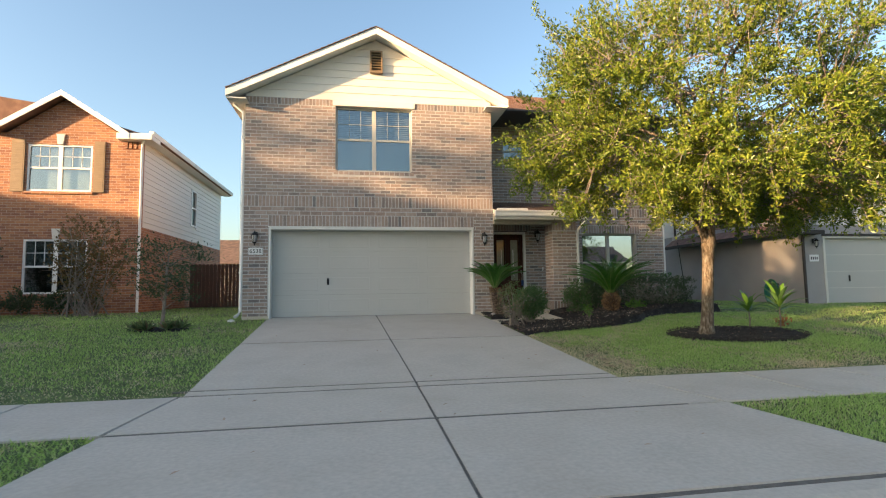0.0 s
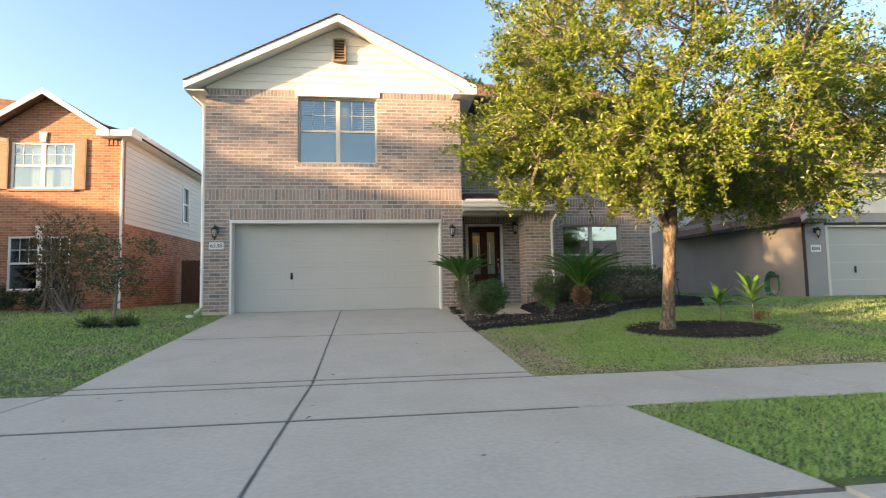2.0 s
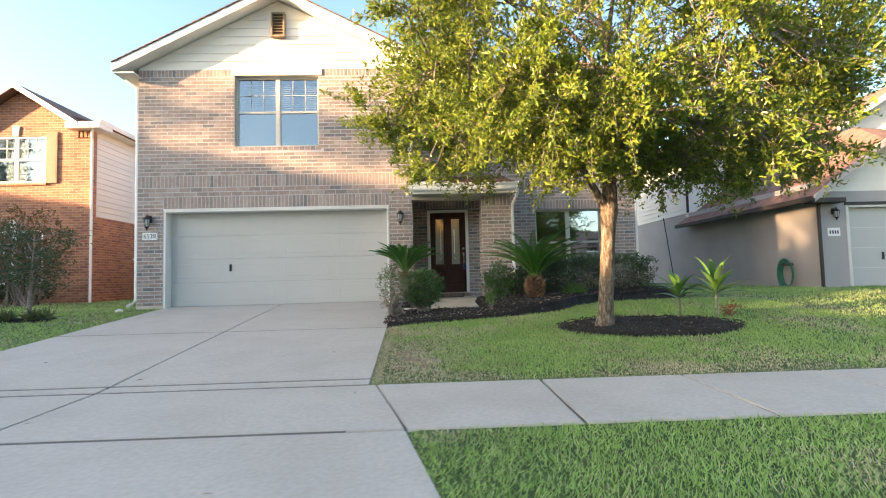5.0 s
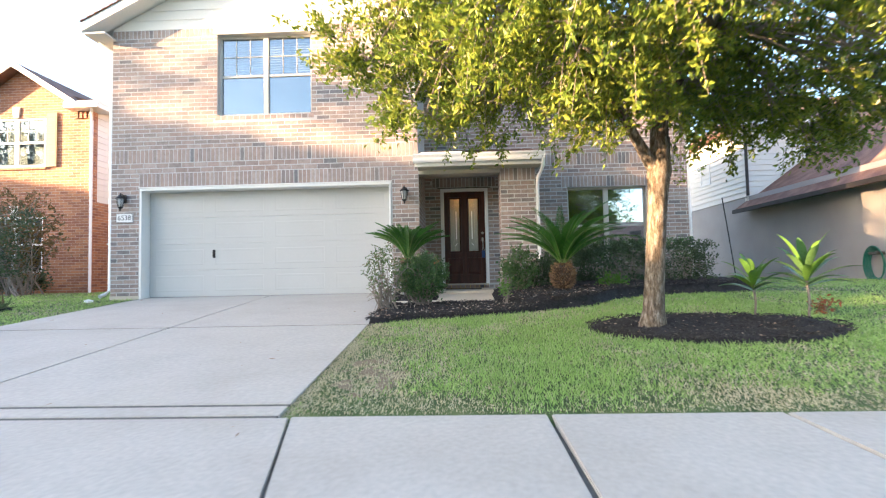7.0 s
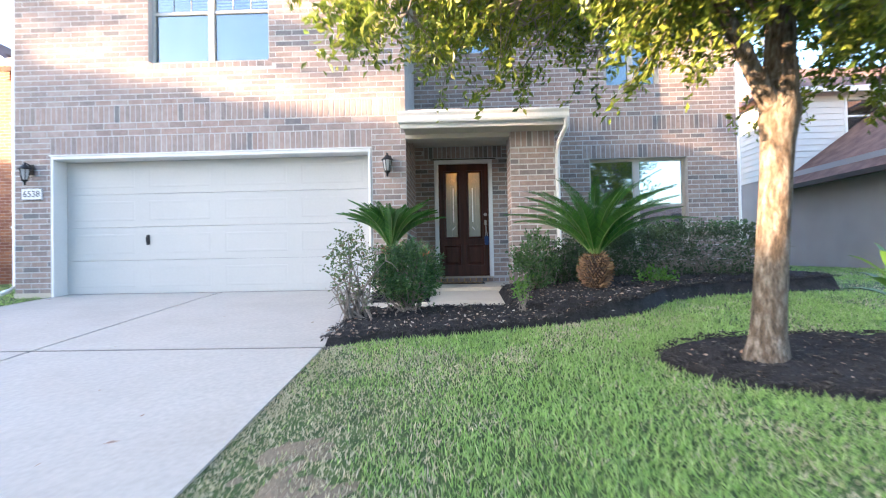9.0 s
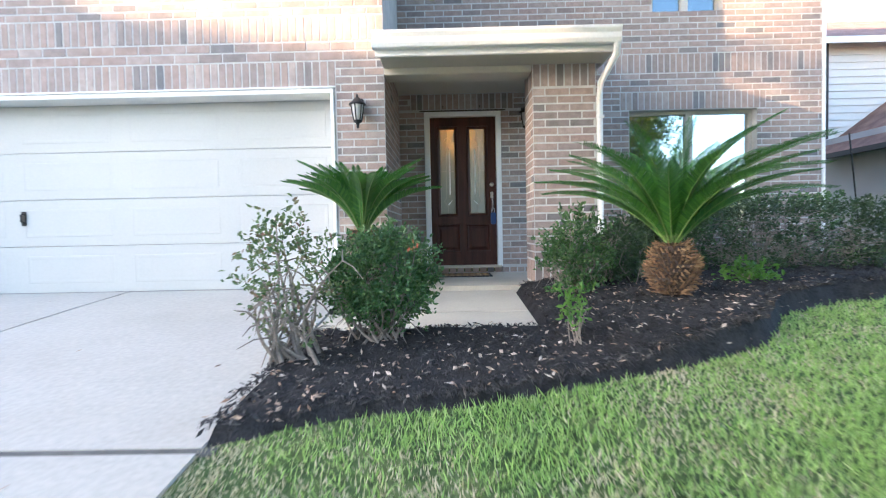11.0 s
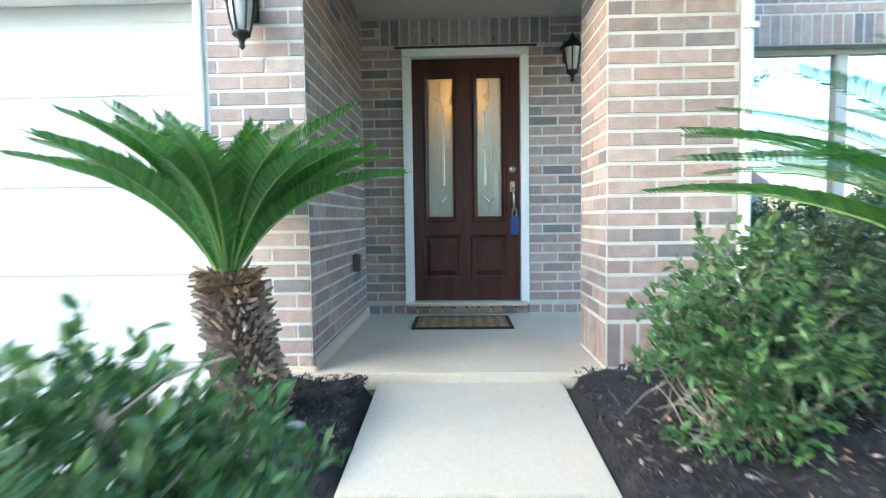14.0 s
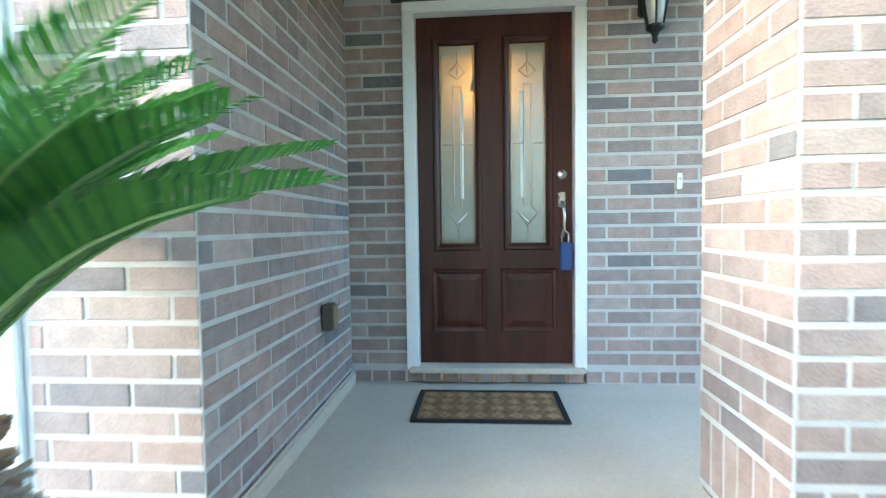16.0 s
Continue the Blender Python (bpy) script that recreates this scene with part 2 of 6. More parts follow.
    leaf_shrub=leaf_mat("shrub_leaf", ((0.055, 0.125, 0.04), (0.095, 0.185, 0.058), (0.034, 0.08, 0.03), (0.17, 0.26, 0.09)), 0.30, 0.3),
    leaf_hedge=leaf_mat("hedge_leaf", ((0.04, 0.07, 0.032), (0.07, 0.11, 0.045), (0.03, 0.05, 0.025)), 0.45, 0.25),
    leaf_pale=leaf_mat("pale_leaf", ((0.10, 0.155, 0.06), (0.16, 0.20, 0.08), (0.07, 0.12, 0.05), (0.15, 0.19, 0.075), (0.20, 0.12, 0.085)), 0.5, 0.3),
    leaf_flame=leaf_mat("flame_leaf", ((0.42, 0.10, 0.05), (0.30, 0.12, 0.05), (0.10, 0.14, 0.04)), 0.5, 0.35),
    leaf_bright=leaf_mat("bright_leaf", ((0.09, 0.21, 0.03), (0.14, 0.27, 0.045), (0.07, 0.16, 0.03)), 0.4, 0.4),
    frond=leaf_mat("frond_leaf", ((0.05, 0.15, 0.022), (0.085, 0.205, 0.032), (0.03, 0.105, 0.024), (0.06, 0.165, 0.028)), 0.34, 0.32),
    rachis=mat("frond_rib", (0.12, 0.20, 0.045), 0.45, var=0.15, bump=0.02),
    grass=leaf_mat("grass_blade", ((0.29, 0.45, 0.11), (0.40, 0.56, 0.17), (0.19, 0.32, 0.07), (0.50, 0.58, 0.26)), 0.5, 0.45),
    straw=leaf_mat("straw_blade", ((0.50, 0.43, 0.28), (0.60, 0.53, 0.38), (0.38, 0.36, 0.19)), 0.6, 0.3),
)
M["doorglass"] = glass_mat("door_glass", 0.14, (0.8, 0.8, 0.72))
n, l = M["doorglass"].node_tree.nodes, M["doorglass"].node_tree.links
# diffuse layer: frosting, its grey-green also standing in for reflected trees
mixer, haze, vor = n["Mix Shader"], n.new("ShaderNodeBsdfDiffuse"), n.new("ShaderNodeTexVoronoi")
haze.inputs["Color"].default_value, vor.inputs["Scale"].default_value = (0.40, 0.42, 0.34, 1), 90
half = n.new("ShaderNodeMixShader")
half.inputs["Fac"].default_value = 0.52
l.new(mixer.outputs[0], half.inputs[1])
l.new(haze.outputs[0], half.inputs[2])
l.new(half.outputs[0], n["Material Output"].inputs["Surface"])
pebble = n.new("ShaderNodeBump")
pebble.inputs["Strength"].default_value, pebble.inputs["Distance"].default_value = 0.5, 0.003
l.new(vor.outputs["Distance"], pebble.inputs["Height"])
l.new(pebble.outputs["Normal"], n["Glossy BSDF"].inputs["Normal"])
l.new(pebble.outputs["Normal"], haze.inputs["Normal"])
M["red_brick"] = brick_far("red_brick", (0.42, 0.19, 0.09), (0.24, 0.10, 0.06), (0.45, 0.33, 0.26))
M["brown_brick"] = brick_far("brown_brick", (0.33, 0.25, 0.21), (0.24, 0.19, 0.17), (0.50, 0.46, 0.42))


# ---- building helpers: meshes are written in world metres ----
ORIGIN = {}


def thing(name, at, label="", category="", group="", kind=""):
    """An empty at the base of a thing, which parents its parts."""
    ob = new(name)
    ob.empty_display_size = 0.1
    ob.location = at
    ORIGIN[ob] = Vector(at)
    return tagged(ob, label, category, group, kind)


def link(name, me, material, parent=None, label=""):
    me.materials.append(material)
    ob = new(name, me)
    o = ORIGIN.get(parent, Vector((0, 0, 0)))
    me.transform(Matrix.Translation(-o))
    ob.parent = parent
    ORIGIN[ob] = o
    if label:
        ob["label"] = label
    return ob


def part(name, bm, material, parent=None, label="", smooth=False):
    me = bpy.data.meshes.new(name)
    bmesh.ops.recalc_face_normals(bm, faces=bm.faces)
    bm.to_mesh(me)
    bm.free()
    if smooth:
        me.shade_smooth()
    return link(name, me, material, parent, label)


def raw(name, verts, faces, material, parent=None, label="", smooth=False):
    """One mesh from arrays: verts (n, 3), faces (m, k)."""
    me = bpy.data.meshes.new(name)
    verts, faces = np.asarray(verts, dtype=np.float32), np.asarray(faces, dtype=np.int32)
    k = faces.shape[1]
    me.vertices.add(len(verts))
    me.vertices.foreach_set("co", verts.ravel())
    me.loops.add(faces.size)
    me.loops.foreach_set("vertex_index", faces.ravel())
    me.polygons.add(len(faces))
    me.polygons.foreach_set("loop_start", np.arange(0, faces.size, k, dtype=np.int32))
    me.update(calc_edges=True)
    if smooth:
        me.shade_smooth()
    else:
        me.shade_flat()
    return link(name, me, material, parent, label)


def add_box(bm, lo, hi, bevel=0.0):
    r = bmesh.ops.create_cube(bm, size=1)
    c, d = (Vector(lo) + Vector(hi)) / 2, Vector(hi) - Vector(lo)
    for v in r["verts"]:
        v.co = Vector((v.co.x * d.x, v.co.y * d.y, v.co.z * d.z)) + c
    if bevel:
        edges = list({e for v in r["verts"] for e in v.link_edges})
        bmesh.ops.bevel(bm, geom=edges, offset=bevel, segments=2, affect="EDGES", clamp_overlap=True)
    return bm


def box(name, lo, hi, material, parent=None, label="", bevel=0.004):
    return part(name, add_box(bmesh.new(), lo, hi, bevel), material, parent, label)


def prism(name, poly, axis, a, b, material, parent=None, label="", bevel=0.0):
    """A flat outline (two coordinates a point) drawn out along an axis from a to b."""
    bm = bmesh.new()
    rings = []
    for w in (a, b):
        rings.append([bm.verts.new({"x": (w, p[0], p[1]), "y": (p[0], w, p[1]), "z": (p[0], p[1], w)}[axis]) for p in poly])
    bm.faces.new(rings[0])
    bm.faces.new(rings[1][::-1])
    for i in range(len(poly)):
        j = (i + 1) % len(poly)
        bm.faces.new((rings[0][i], rings[1][i], rings[1][j], rings[0][j]))
    if bevel:
        bmesh.ops.bevel(bm, geom=bm.edges[:], offset=bevel, segments=1, affect="EDGES", clamp_overlap=True)
    return part(name, bm, material, parent, label)


def tube(points, radii, sides=7, verts=None, faces=None):
    """Adds a tapered tube along points to lists of verts and quads."""
    verts, faces = ([], []) if verts is None else (verts, faces)
    pts = [Vector(p) for p in points]
    base, up = len(verts), Vector((0.31, 0.17, 0.93))
    for i, p in enumerate(pts):
        d = (pts[min(i + 1, len(pts) - 1)] - pts[max(i - 1, 0)]).normalized()
        s = d.cross(up)
        s = (s if s.length > 1e-3 else d.cross(Vector((1, 0, 0)))).normalized()
        t = d.cross(s)
        for k in range(sides):
            a = 2 * math.pi * k / sides
            verts.append(p + (s * math.cos(a) + t * math.sin(a)) * radii[i])
    for i in range(len(pts) - 1):
        for k in range(sides):
            a, b = base + i * sides + k, base + i * sides + (k + 1) % sides
            faces.append((a, b, b + sides, a + sides))
    return verts, faces


def pipe(name, points, radius, material, parent=None, label="", sides=10):
    v, f = tube(points, [radius] * len(points), sides)
    return raw(name, [tuple(p) for p in v], f, material, parent, label, smooth=True)


def lathe(name, profile, at, material, parent=None, label="", sides=20):
    """A turned shape: profile rows (radius, height) round the upright through at."""
    verts, faces = [], []
    for r, z in profile:
        for k in range(sides):
            a = 2 * math.pi * k / sides
            verts.append((at[0] + r * math.cos(a), at[1] + r * math.sin(a), at[2] + z))
    for i in range(len(profile) - 1):
        for k in range(sides):
            a, b = i * sides + k, i * sides + (k + 1) % sides
            faces.append((a, b, b + sides, a + sides))
    return raw(name, verts, faces, material, parent, label, smooth=True)


def cells(u0, u1, v0, v1, holes):
    us = sorted({u0, u1, *[min(max(h[i], u0), u1) for h in holes for i in (0, 1)]})
    vs = sorted({v0, v1, *[min(max(h[i], v0), v1) for h in holes for i in (2, 3)]})
    for a, b in zip(us, us[1:]):
        for c, d in zip(vs, vs[1:]):
            m, n = (a + b) / 2, (c + d) / 2
            if not any(h[0] < m < h[1] and h[2] < n < h[3] for h in holes):
                yield a, b, c, d


def wall(name, along, u0, u1, v0, v1, w0, w1, material, holes=(), parent=None, label=""):
    """A wall of real thickness (w0 to w1), along 'x' or 'y', with openings through it. holes: (u0, u1, v0, v1)."""
    bm = bmesh.new()
    for a, b, c, d in cells(u0, u1, v0, v1, holes):
        add_box(bm, (a, w0, c) if along == "x" else (w0, a, c), (b, w1, d) if along == "x" else (w1, b, d))
    bmesh.ops.remove_doubles(bm, verts=bm.verts, dist=1e-4)
    seen = {}
    for f in bm.faces:
        seen.setdefault(tuple(sorted(v.index for v in f.verts)), []).append(f)
    bm.verts.index_update()
    seen = {}
    for f in bm.faces:
        seen.setdefault(tuple(sorted(v.index for v in f.verts)), []).append(f)
    bmesh.ops.delete(bm, geom=[f for fs in seen.values() if len(fs) > 1 for f in fs], context="FACES_ONLY")
    ob = part(name, bm, material, parent, label)
    return tagged(ob, label, kind="" if parent else "structure")


def courses(u0, u1, v0, v1, holes=(), row=0.082, length=0.254, gap=0.0175, shift=0.0):
    """Bricks in running bond: (u0, u1, v0, v1) of each, cut at the openings."""
    n = max(1, round((v1 - v0) / row))
    row = (v1 - v0) / n
    for i in range(n):
        c, d = v0 + i * row + gap / 2, v0 + (i + 1) * row - gap / 2
        mid = (c + d) / 2
        spans = [(u0, u1)]
        for h in holes:
            if h[2] < mid < h[3]:
                spans = [q for a, b in spans for q in ((a, min(b, h[0])), (max(a, h[1]), b)) if q[1] - q[0] > 0.02]
        for a, b in spans:
            x = u0 - length * (0.5 if i % 2 else 0) + shift - length
            while x < b:
                s, e = max(x + gap * 0.4, a + gap / 4), min(x + length - gap * 0.4, b - gap / 4)
                if e - s > 0.03:
                    yield s, e, c, d
                x += length


def soldiers(u0, u1, v0, v1, width=0.082, gap=0.0165):
    n = max(1, round((u1 - u0) / width))
    w = (u1 - u0) / n
    for i in range(n):
        yield u0 + i * w + gap / 2, u0 + (i + 1) * w - gap / 2, v0 + gap / 2, v1 - gap / 2


def brick_mesh():
    """One brick, 1 wide and 1 high with chamfered front edges, 12 mm proud."""
    cx, cz, p = 0.008, 0.028, 0.0036
    rings = [(0.0, 0.0, -0.01), (0.0, 0.0, p - 0.0022), (cx, cz, p)]
    v = []
    for ix, iz, y in rings:
        v += [(ix, -y, iz), (1 - ix, -y, iz), (1 - ix, -y, 1 - iz), (ix, -y, 1 - iz)]
    f = [(8, 9, 10, 11)] + [(r + k, r + (k + 1) % 4, r + 4 + (k + 1) % 4, r + 4 + k) for r in (0, 4) for k in range(4)]
    return np.array(v), f


BV, BF = brick_mesh()
brick_data = bpy.data.meshes.new("brick")
brick_data.from_pydata([tuple(p) for p in BV], [], BF)
brick_data.shade_flat()
brick_data.materials.append(M["brick"])
rb = random.Random(5)


def face_frame(face, w):
    """Where a wall's face lies: its start and its directions along and outwards."""
    return {"-y": ((0, w, 0), (1, 0, 0), (0, -1, 0)), "+x": ((w, 0, 0), (0, 1, 0), (1, 0, 0)), "-x": ((w, 0, 0), (0, 1, 0), (-1, 0, 0)), "+y": ((0, w, 0), (1, 0, 0), (0, 1, 0))}[face]


def bricks_as_parts(rows, face, w, parent):
    o, u, n = (Vector(q) for q in face_frame(face, w))
    par = ORIGIN.get(parent, Vector((0, 0, 0)))
    for a, b, c, d in rows:
        ob = new("brick", brick_data)
        ob.parent = parent
        out = rb.uniform(-0.0015, 0.0015)
        m = Matrix.Identity(4)
        for i in range(3):
            m[i][0], m[i][1], m[i][2] = u[i] * (b - a), -n[i], (0, 0, d - c)[i]
            m[i][3] = (o + u * a + n * out)[i] + (0, 0, c)[i] - par[i]
        ob.matrix_basis = m


def bricks_joined(name, rows, face, w, parent, out=0.0):
    o, u, n = (np.array(q, dtype=float) for q in face_frame(face, w))
    rows = list(rows)
    verts = np.empty((len(rows) * 12, 3))
    for i, (a, b, c, d) in enumerate(rows):
        q = BV * (b - a, 1, d - c)
        verts[i * 12:(i + 1) * 12] = o + np.outer(q[:, 0] + a, u) + np.outer(-q[:, 1] + out + rb.uniform(-0.0006, 0.0006), n) + np.outer(q[:, 2] + c, (0, 0, 1))
    f = (np.array(BF)[None] + 12 * np.arange(len(rows))[:, None, None]).reshape(-1, 4)
    ob = raw(name, verts, f, M["brick_joined"], parent)
    return tagged(ob, kind="stuff")


def leaf_cloud(centres, size, rng, up=0.4, droop=0.0, aspect=0.42, outward=None, oval=False):
    """Leaf blades, pointed or oval, at the given places: verts and faces."""
    n = len(centres)
    d = rng.normal(size=(n, 3))
    if outward is not None:
        d += outward * 1.2
    d[:, 2] += up - droop
    d /= np.linalg.norm(d, axis=1)[:, None]
    s = np.cross(d, rng.normal(size=(n, 3)))
    s /= np.linalg.norm(s, axis=1)[:, None] + 1e-9
    nrm = np.cross(d, s)
    L = size * rng.uniform(0.65, 1.25, size=(n, 1))
    a = centres
    tip = centres + d * L - nrm * L * 0.12
    m1 = centres + d * L * 0.48 + s * L * aspect * 0.5 + nrm * L * 0.08
    m2 = centres + d * L * 0.48 - s * L * aspect * 0.5 + nrm * L * 0.08
    if oval:
        half_w, lift = s * L * aspect * 0.46, nrm * L * 0.07
        ring = [a, a + d * L * 0.3 + half_w * 0.9 + lift, a + d * L * 0.66 + half_w * 0.95 + lift, tip, a + d * L * 0.66 - half_w * 0.95 + lift, a + d * L * 0.3 - half_w * 0.9 + lift]
        v = np.stack(ring, axis=1).reshape(-1, 3)
        k = 6 * np.arange(n)[:, None]
        return v, np.concatenate([k + [0, 1, 2], k + [0, 2, 3], k + [0, 3, 4], k + [0, 4, 5]], axis=1).reshape(-1, 3)
    v = np.stack([a, m1, tip, m2], axis=1).reshape(-1, 3)
    k = 4 * np.arange(n)[:, None]
    f = np.concatenate([k + [0, 1, 2], k + [0, 2, 3]], axis=1).reshape(-1, 3)
    return v, f


# ---- ground ----
def gz(x, y):
    """Height of the ground: street, kerb, verge, pavement, then lawns that rise to the houses."""
    if y < 2.66:
        return -0.10
    if y < 4.42:
        return 0.0 + (y - 2.66) * 0.028
    if y < 5.75:
        return 0.05 + (y - 4.42) * 0.02
    if y < 12.4:
        return 0.077 + (y - 5.75) * 0.0713
    return min(0.551 + (y - 12.4) * 0.006, 0.6)


def edge_right(y):
    return 3.60 + max(0, 4.42 - y) * 0.2 if y < 4.42 else (3.60 - (y - 4.42) * 0.24 if y < 5.75 else 3.22 - (y - 5.75) * 0.022)


def edge_left(y):
    return -1.87 - max(0, 4.42 - y) * 0.12 if y < 4.42 else (-1.87 + (y - 4.42) * 0.11 if y < 5.75 else -1.70 - (y - 5.75) * 0.038)


BED = [(3.08, 8.95), (3.6, 9.2), (4.2, 9.32), (4.9, 9.58), (5.6, 9.88), (6.2, 10.22), (6.75, 10.95), (7.5, 11.35), (8.5, 11.55), (9.35, 11.7)]


def bed_front(x):
    for (a, b), (c, d) in zip(BED, BED[1:]):
        if a <= x <= c:
            return b + (d - b) * (x - a) / (c - a)
    return 99


def in_ring(x, y, grow=0.0):
    w = 0.06 * math.sin(5 * math.atan2(y - 8.3, x - 6.98))
    return ((x - 6.98) / (1.34 + grow)) ** 2 + ((y - 8.32) / (0.80 + grow)) ** 2 < 1 + w


def is_lawn(x, y):
    if y < 2.8 or 4.38 < y < 5.79:
        return False
    over = 0.02 + 0.05 * max(0.0, noise.noise((y * 4.0, x * 0.5, 9))) if y > 5.75 else 0.004
    if edge_left(y) + over < x < edge_right(y) - over and y < 12.4:
        return False
    if x > 3 and y > bed_front(x) - 0.02 and y < 14:
        return False
    if in_ring(x, y, -0.02) or (-4.3 < x < -3.2 and ((x + 3.72) / 0.52) ** 2 + ((y - 10.9) / 0.3) ** 2 < 1):
        return False
    return not (-2.6 < x < 9.3 and y > 12.2)


xs = sorted({*np.round(np.linspace(-16, 24, 161), 3), -400, -200, -100, -60, -40, -30, -22, 30, 40, 60, 100, 200, 400})
ys = sorted({*np.round(np.linspace(-10, 34, 177), 3), 2.655, 2.665, -400, -200, -100, -60, -40, -25, -17, 40, 50, 70, 100, 200, 400})
gv = []
for y in ys:
    for x in xs:
        bumpy = 0.012 * noise.noise((x * 1.7, y * 1.7, 0)) if is_lawn(x, y) and -16 < x < 24 and y < 30 else 0
        near = any(is_lawn(x + dx, y + dy) for dx, dy in ((0, 0), (0.26, 0), (-0.26, 0), (0, 0.26), (0, -0.26)))
        gv.append((x, y, gz(x, y) - (0.013 if near else 0.05) + 0.7 * bumpy))
nx = len(xs)
gf = [(j * nx + i, j * nx + i + 1, (j + 1) * nx + i + 1, (j + 1) * nx + i) for j in range(len(ys) - 1) for i in range(nx - 1)]
tagged(raw("ground", gv, gf, M["lawn"], smooth=True), "mown green lawn with straw-coloured dry patches", "lawn", kind="structure")


def slab(name, poly, parent, material, thick=0.13, lift=0.0):
    """A cast slab over an outline in plan, following the ground, with rounded arrises."""
    bm = bmesh.new()
    top = [bm.verts.new((x, y, gz(x, y + 1e-4) + lift)) for x, y in poly]
    bot = [bm.verts.new((x, y, gz(x, y + 1e-4) + lift - thick)) for x, y in poly]
    bm.faces.new(top)
    bm.faces.new(bot[::-1])
    for i in range(len(poly)):
        j = (i + 1) % len(poly)
        bm.faces.new((top[i], bot[i], bot[j], top[j]))
    bmesh.ops.bevel(bm, geom=[e for e in bm.edges if all(v in top for v in e.verts)], offset=0.006, segments=2, affect="EDGES", clamp_overlap=True)
    return part(name, bm, material, parent)


def strip(y0, y1, x0f, x1f, name, parent, material, g=0.012, lift=0.0):
    n = max(1, round((y1 - y0) / 0.7))
    yy = [y0 + 0.02 + (y1 - y0 - 0.04) * i / n for i in range(n + 1)]
    slab(name, [(x0f(y) + g, y) for y in yy] + [(x1f(y) - g, y) for y in yy[::-1]], parent, material, lift=lift)




def joint_x(y):
    """The driveway's middle joint, which drifts a little towards the house."""
    return 0.785 - max(0.0, y - 5.9) * 0.034


driveway = tagged(thing("driveway", (0.7, 8, 0)), "pale broom-finished concrete driveway with dark joints", "driveway", kind="structure")
for y0, y1 in ((2.68, 4.42), (4.42, 5.75), (5.75, 5.96), (5.96, 8.93), (8.93, 12.61)):
    strip(y0, y1, edge_left, joint_x, "slab", driveway, M["concrete"])
    strip(y0, y1, joint_x, edge_right, "slab", driveway, M["concrete"])
for y0, y1 in ((2.7, 4.42), (4.42, 5.75), (5.75, 9.0), (9.0, 12.4)):
    slab("joint_filler", [(joint_x(y0) - 0.02, y0), (joint_x(y0) + 0.02, y0), (joint_x(y1) + 0.02, y1), (joint_x(y1) - 0.02, y1)], driveway, M["joint"], 0.2, -0.008)
box("joint_filler", (-2.1, 2.655, -0.2), (3.95, 2.70, -0.008), M["joint"], driveway, "dark joint filler", 0)
for y in (4.42, 5.75, 5.96, 8.93):
    box("joint_filler", (-1.85, y - 0.03, -0.1), (3.2, y + 0.03, gz(0, y) - 0.004), M["joint"], driveway, "dark joint filler", 0)
pavement = tagged(thing("pavement", (8, 5, 0)), "pale concrete pavement slabs along the lawn", "pavement", kind="structure")
for i in range(14):
    a, b = (4.798 + (i - 1) * 1.32 if i else 3.40), 4.77 + i * 1.32
    slab("slab", [(a if i else 3.604, 4.43), (b, 4.43), (b, 5.745), (a if i else 3.285, 5.745)], pavement, M["concrete"])
for i in range(12):
    slab("slab", [(-1.79 - i * 1.36 - 1.34, 4.43), (-1.79 - i * 1.36 - (0 if i else 0.09), 4.43), (-1.79 - i * 1.36 + (0 if i else 0.06), 5.745), (-1.79 - i * 1.36 - 1.34, 5.745)], pavement, M["concrete"])
box("joint_bed", (-18, 4.5, -0.2), (22, 5.7, 0.042), M["joint"], pavement, "dark soil in the joints", 0)
bm = bmesh.new()
for a, b in ((-60, -5), (-5, 7), (7, 60)):
    add_box(bm, (a, -6.2, -0.3), (b, 2.1, -0.085))
bmesh.ops.remove_doubles(bm, verts=bm.verts, dist=1e-4)
tagged(part("road", bm, M["asphalt"]), "pale grey concrete residential street", "road", kind="structure")
kerb = tagged(thing("kerb", (0, 2.4, 0)), "rolled concrete kerb with gutter", "kerb", kind="structure")
for x0, x1, h in ((-60, -2.1, 0.012), (3.95, 60, 0.012), (-2.099, 3.949, -0.012)):
    prism("kerb_stone", [(2.12, -0.2), (2.66, -0.2), (2.66, h - 0.03 + 0.03), (2.52, h), (2.40, h - 0.03), (2.30, -0.075), (2.12, -0.083)], "x", x0, x1, M["concrete"], kerb)

# garden path and porch slab
path = tagged(thing("garden_path", (4.3, 11, 0.4)), "pale concrete garden path to the porch", "path", kind="structure")
slab("slab", [(3.10, 10.62), (4.82, 10.62), (4.82, 11.272), (3.10, 11.272)], path, M["slab"], lift=-0.01)
slab("slab", [(3.86, 11.293), (4.82, 11.293), (4.82, 12.25), (3.86, 12.25)], path, M["slab"], lift=-0.01)
for y in (11.2825, 12.256):
    box("joint_filler", (3.86, y - 0.012, 0.2), (4.815, y + 0.012, gz(4, y) - 0.022), M["joint"], path, "dark joint filler", 0)
FLOOR = 0.575
tagged(box("porch_floor", (3.45, 12.262, 0.2), (5.78, 13.95, FLOOR), M["slab"], None, "", 0.012), "stained concrete porch slab", "floor", kind="structure")

# ---- the house: brick shell ----
FY, BY = 12.32, 13.93                   # faces of the garage front and of the recessed front
GX0, GX1, GT = -1.935, 2.97, 2.68       # garage opening
XL, XR, TOP = -2.515, 3.50, 5.83
UW = (-0.41, 1.45, 4.07, 5.68)          # big upper window
RW = (6.63, 8.36, 1.05, 2.745)          # window by the hedge
SW = (4.28, 4.92, 4.72, 5.62)           # small upper window
TW = (6.95, 7.90, 4.05, 5.5)            # upper window behind the tree
DOOR = (3.84, 4.885, FLOOR, 2.785)
BASE = 0.50
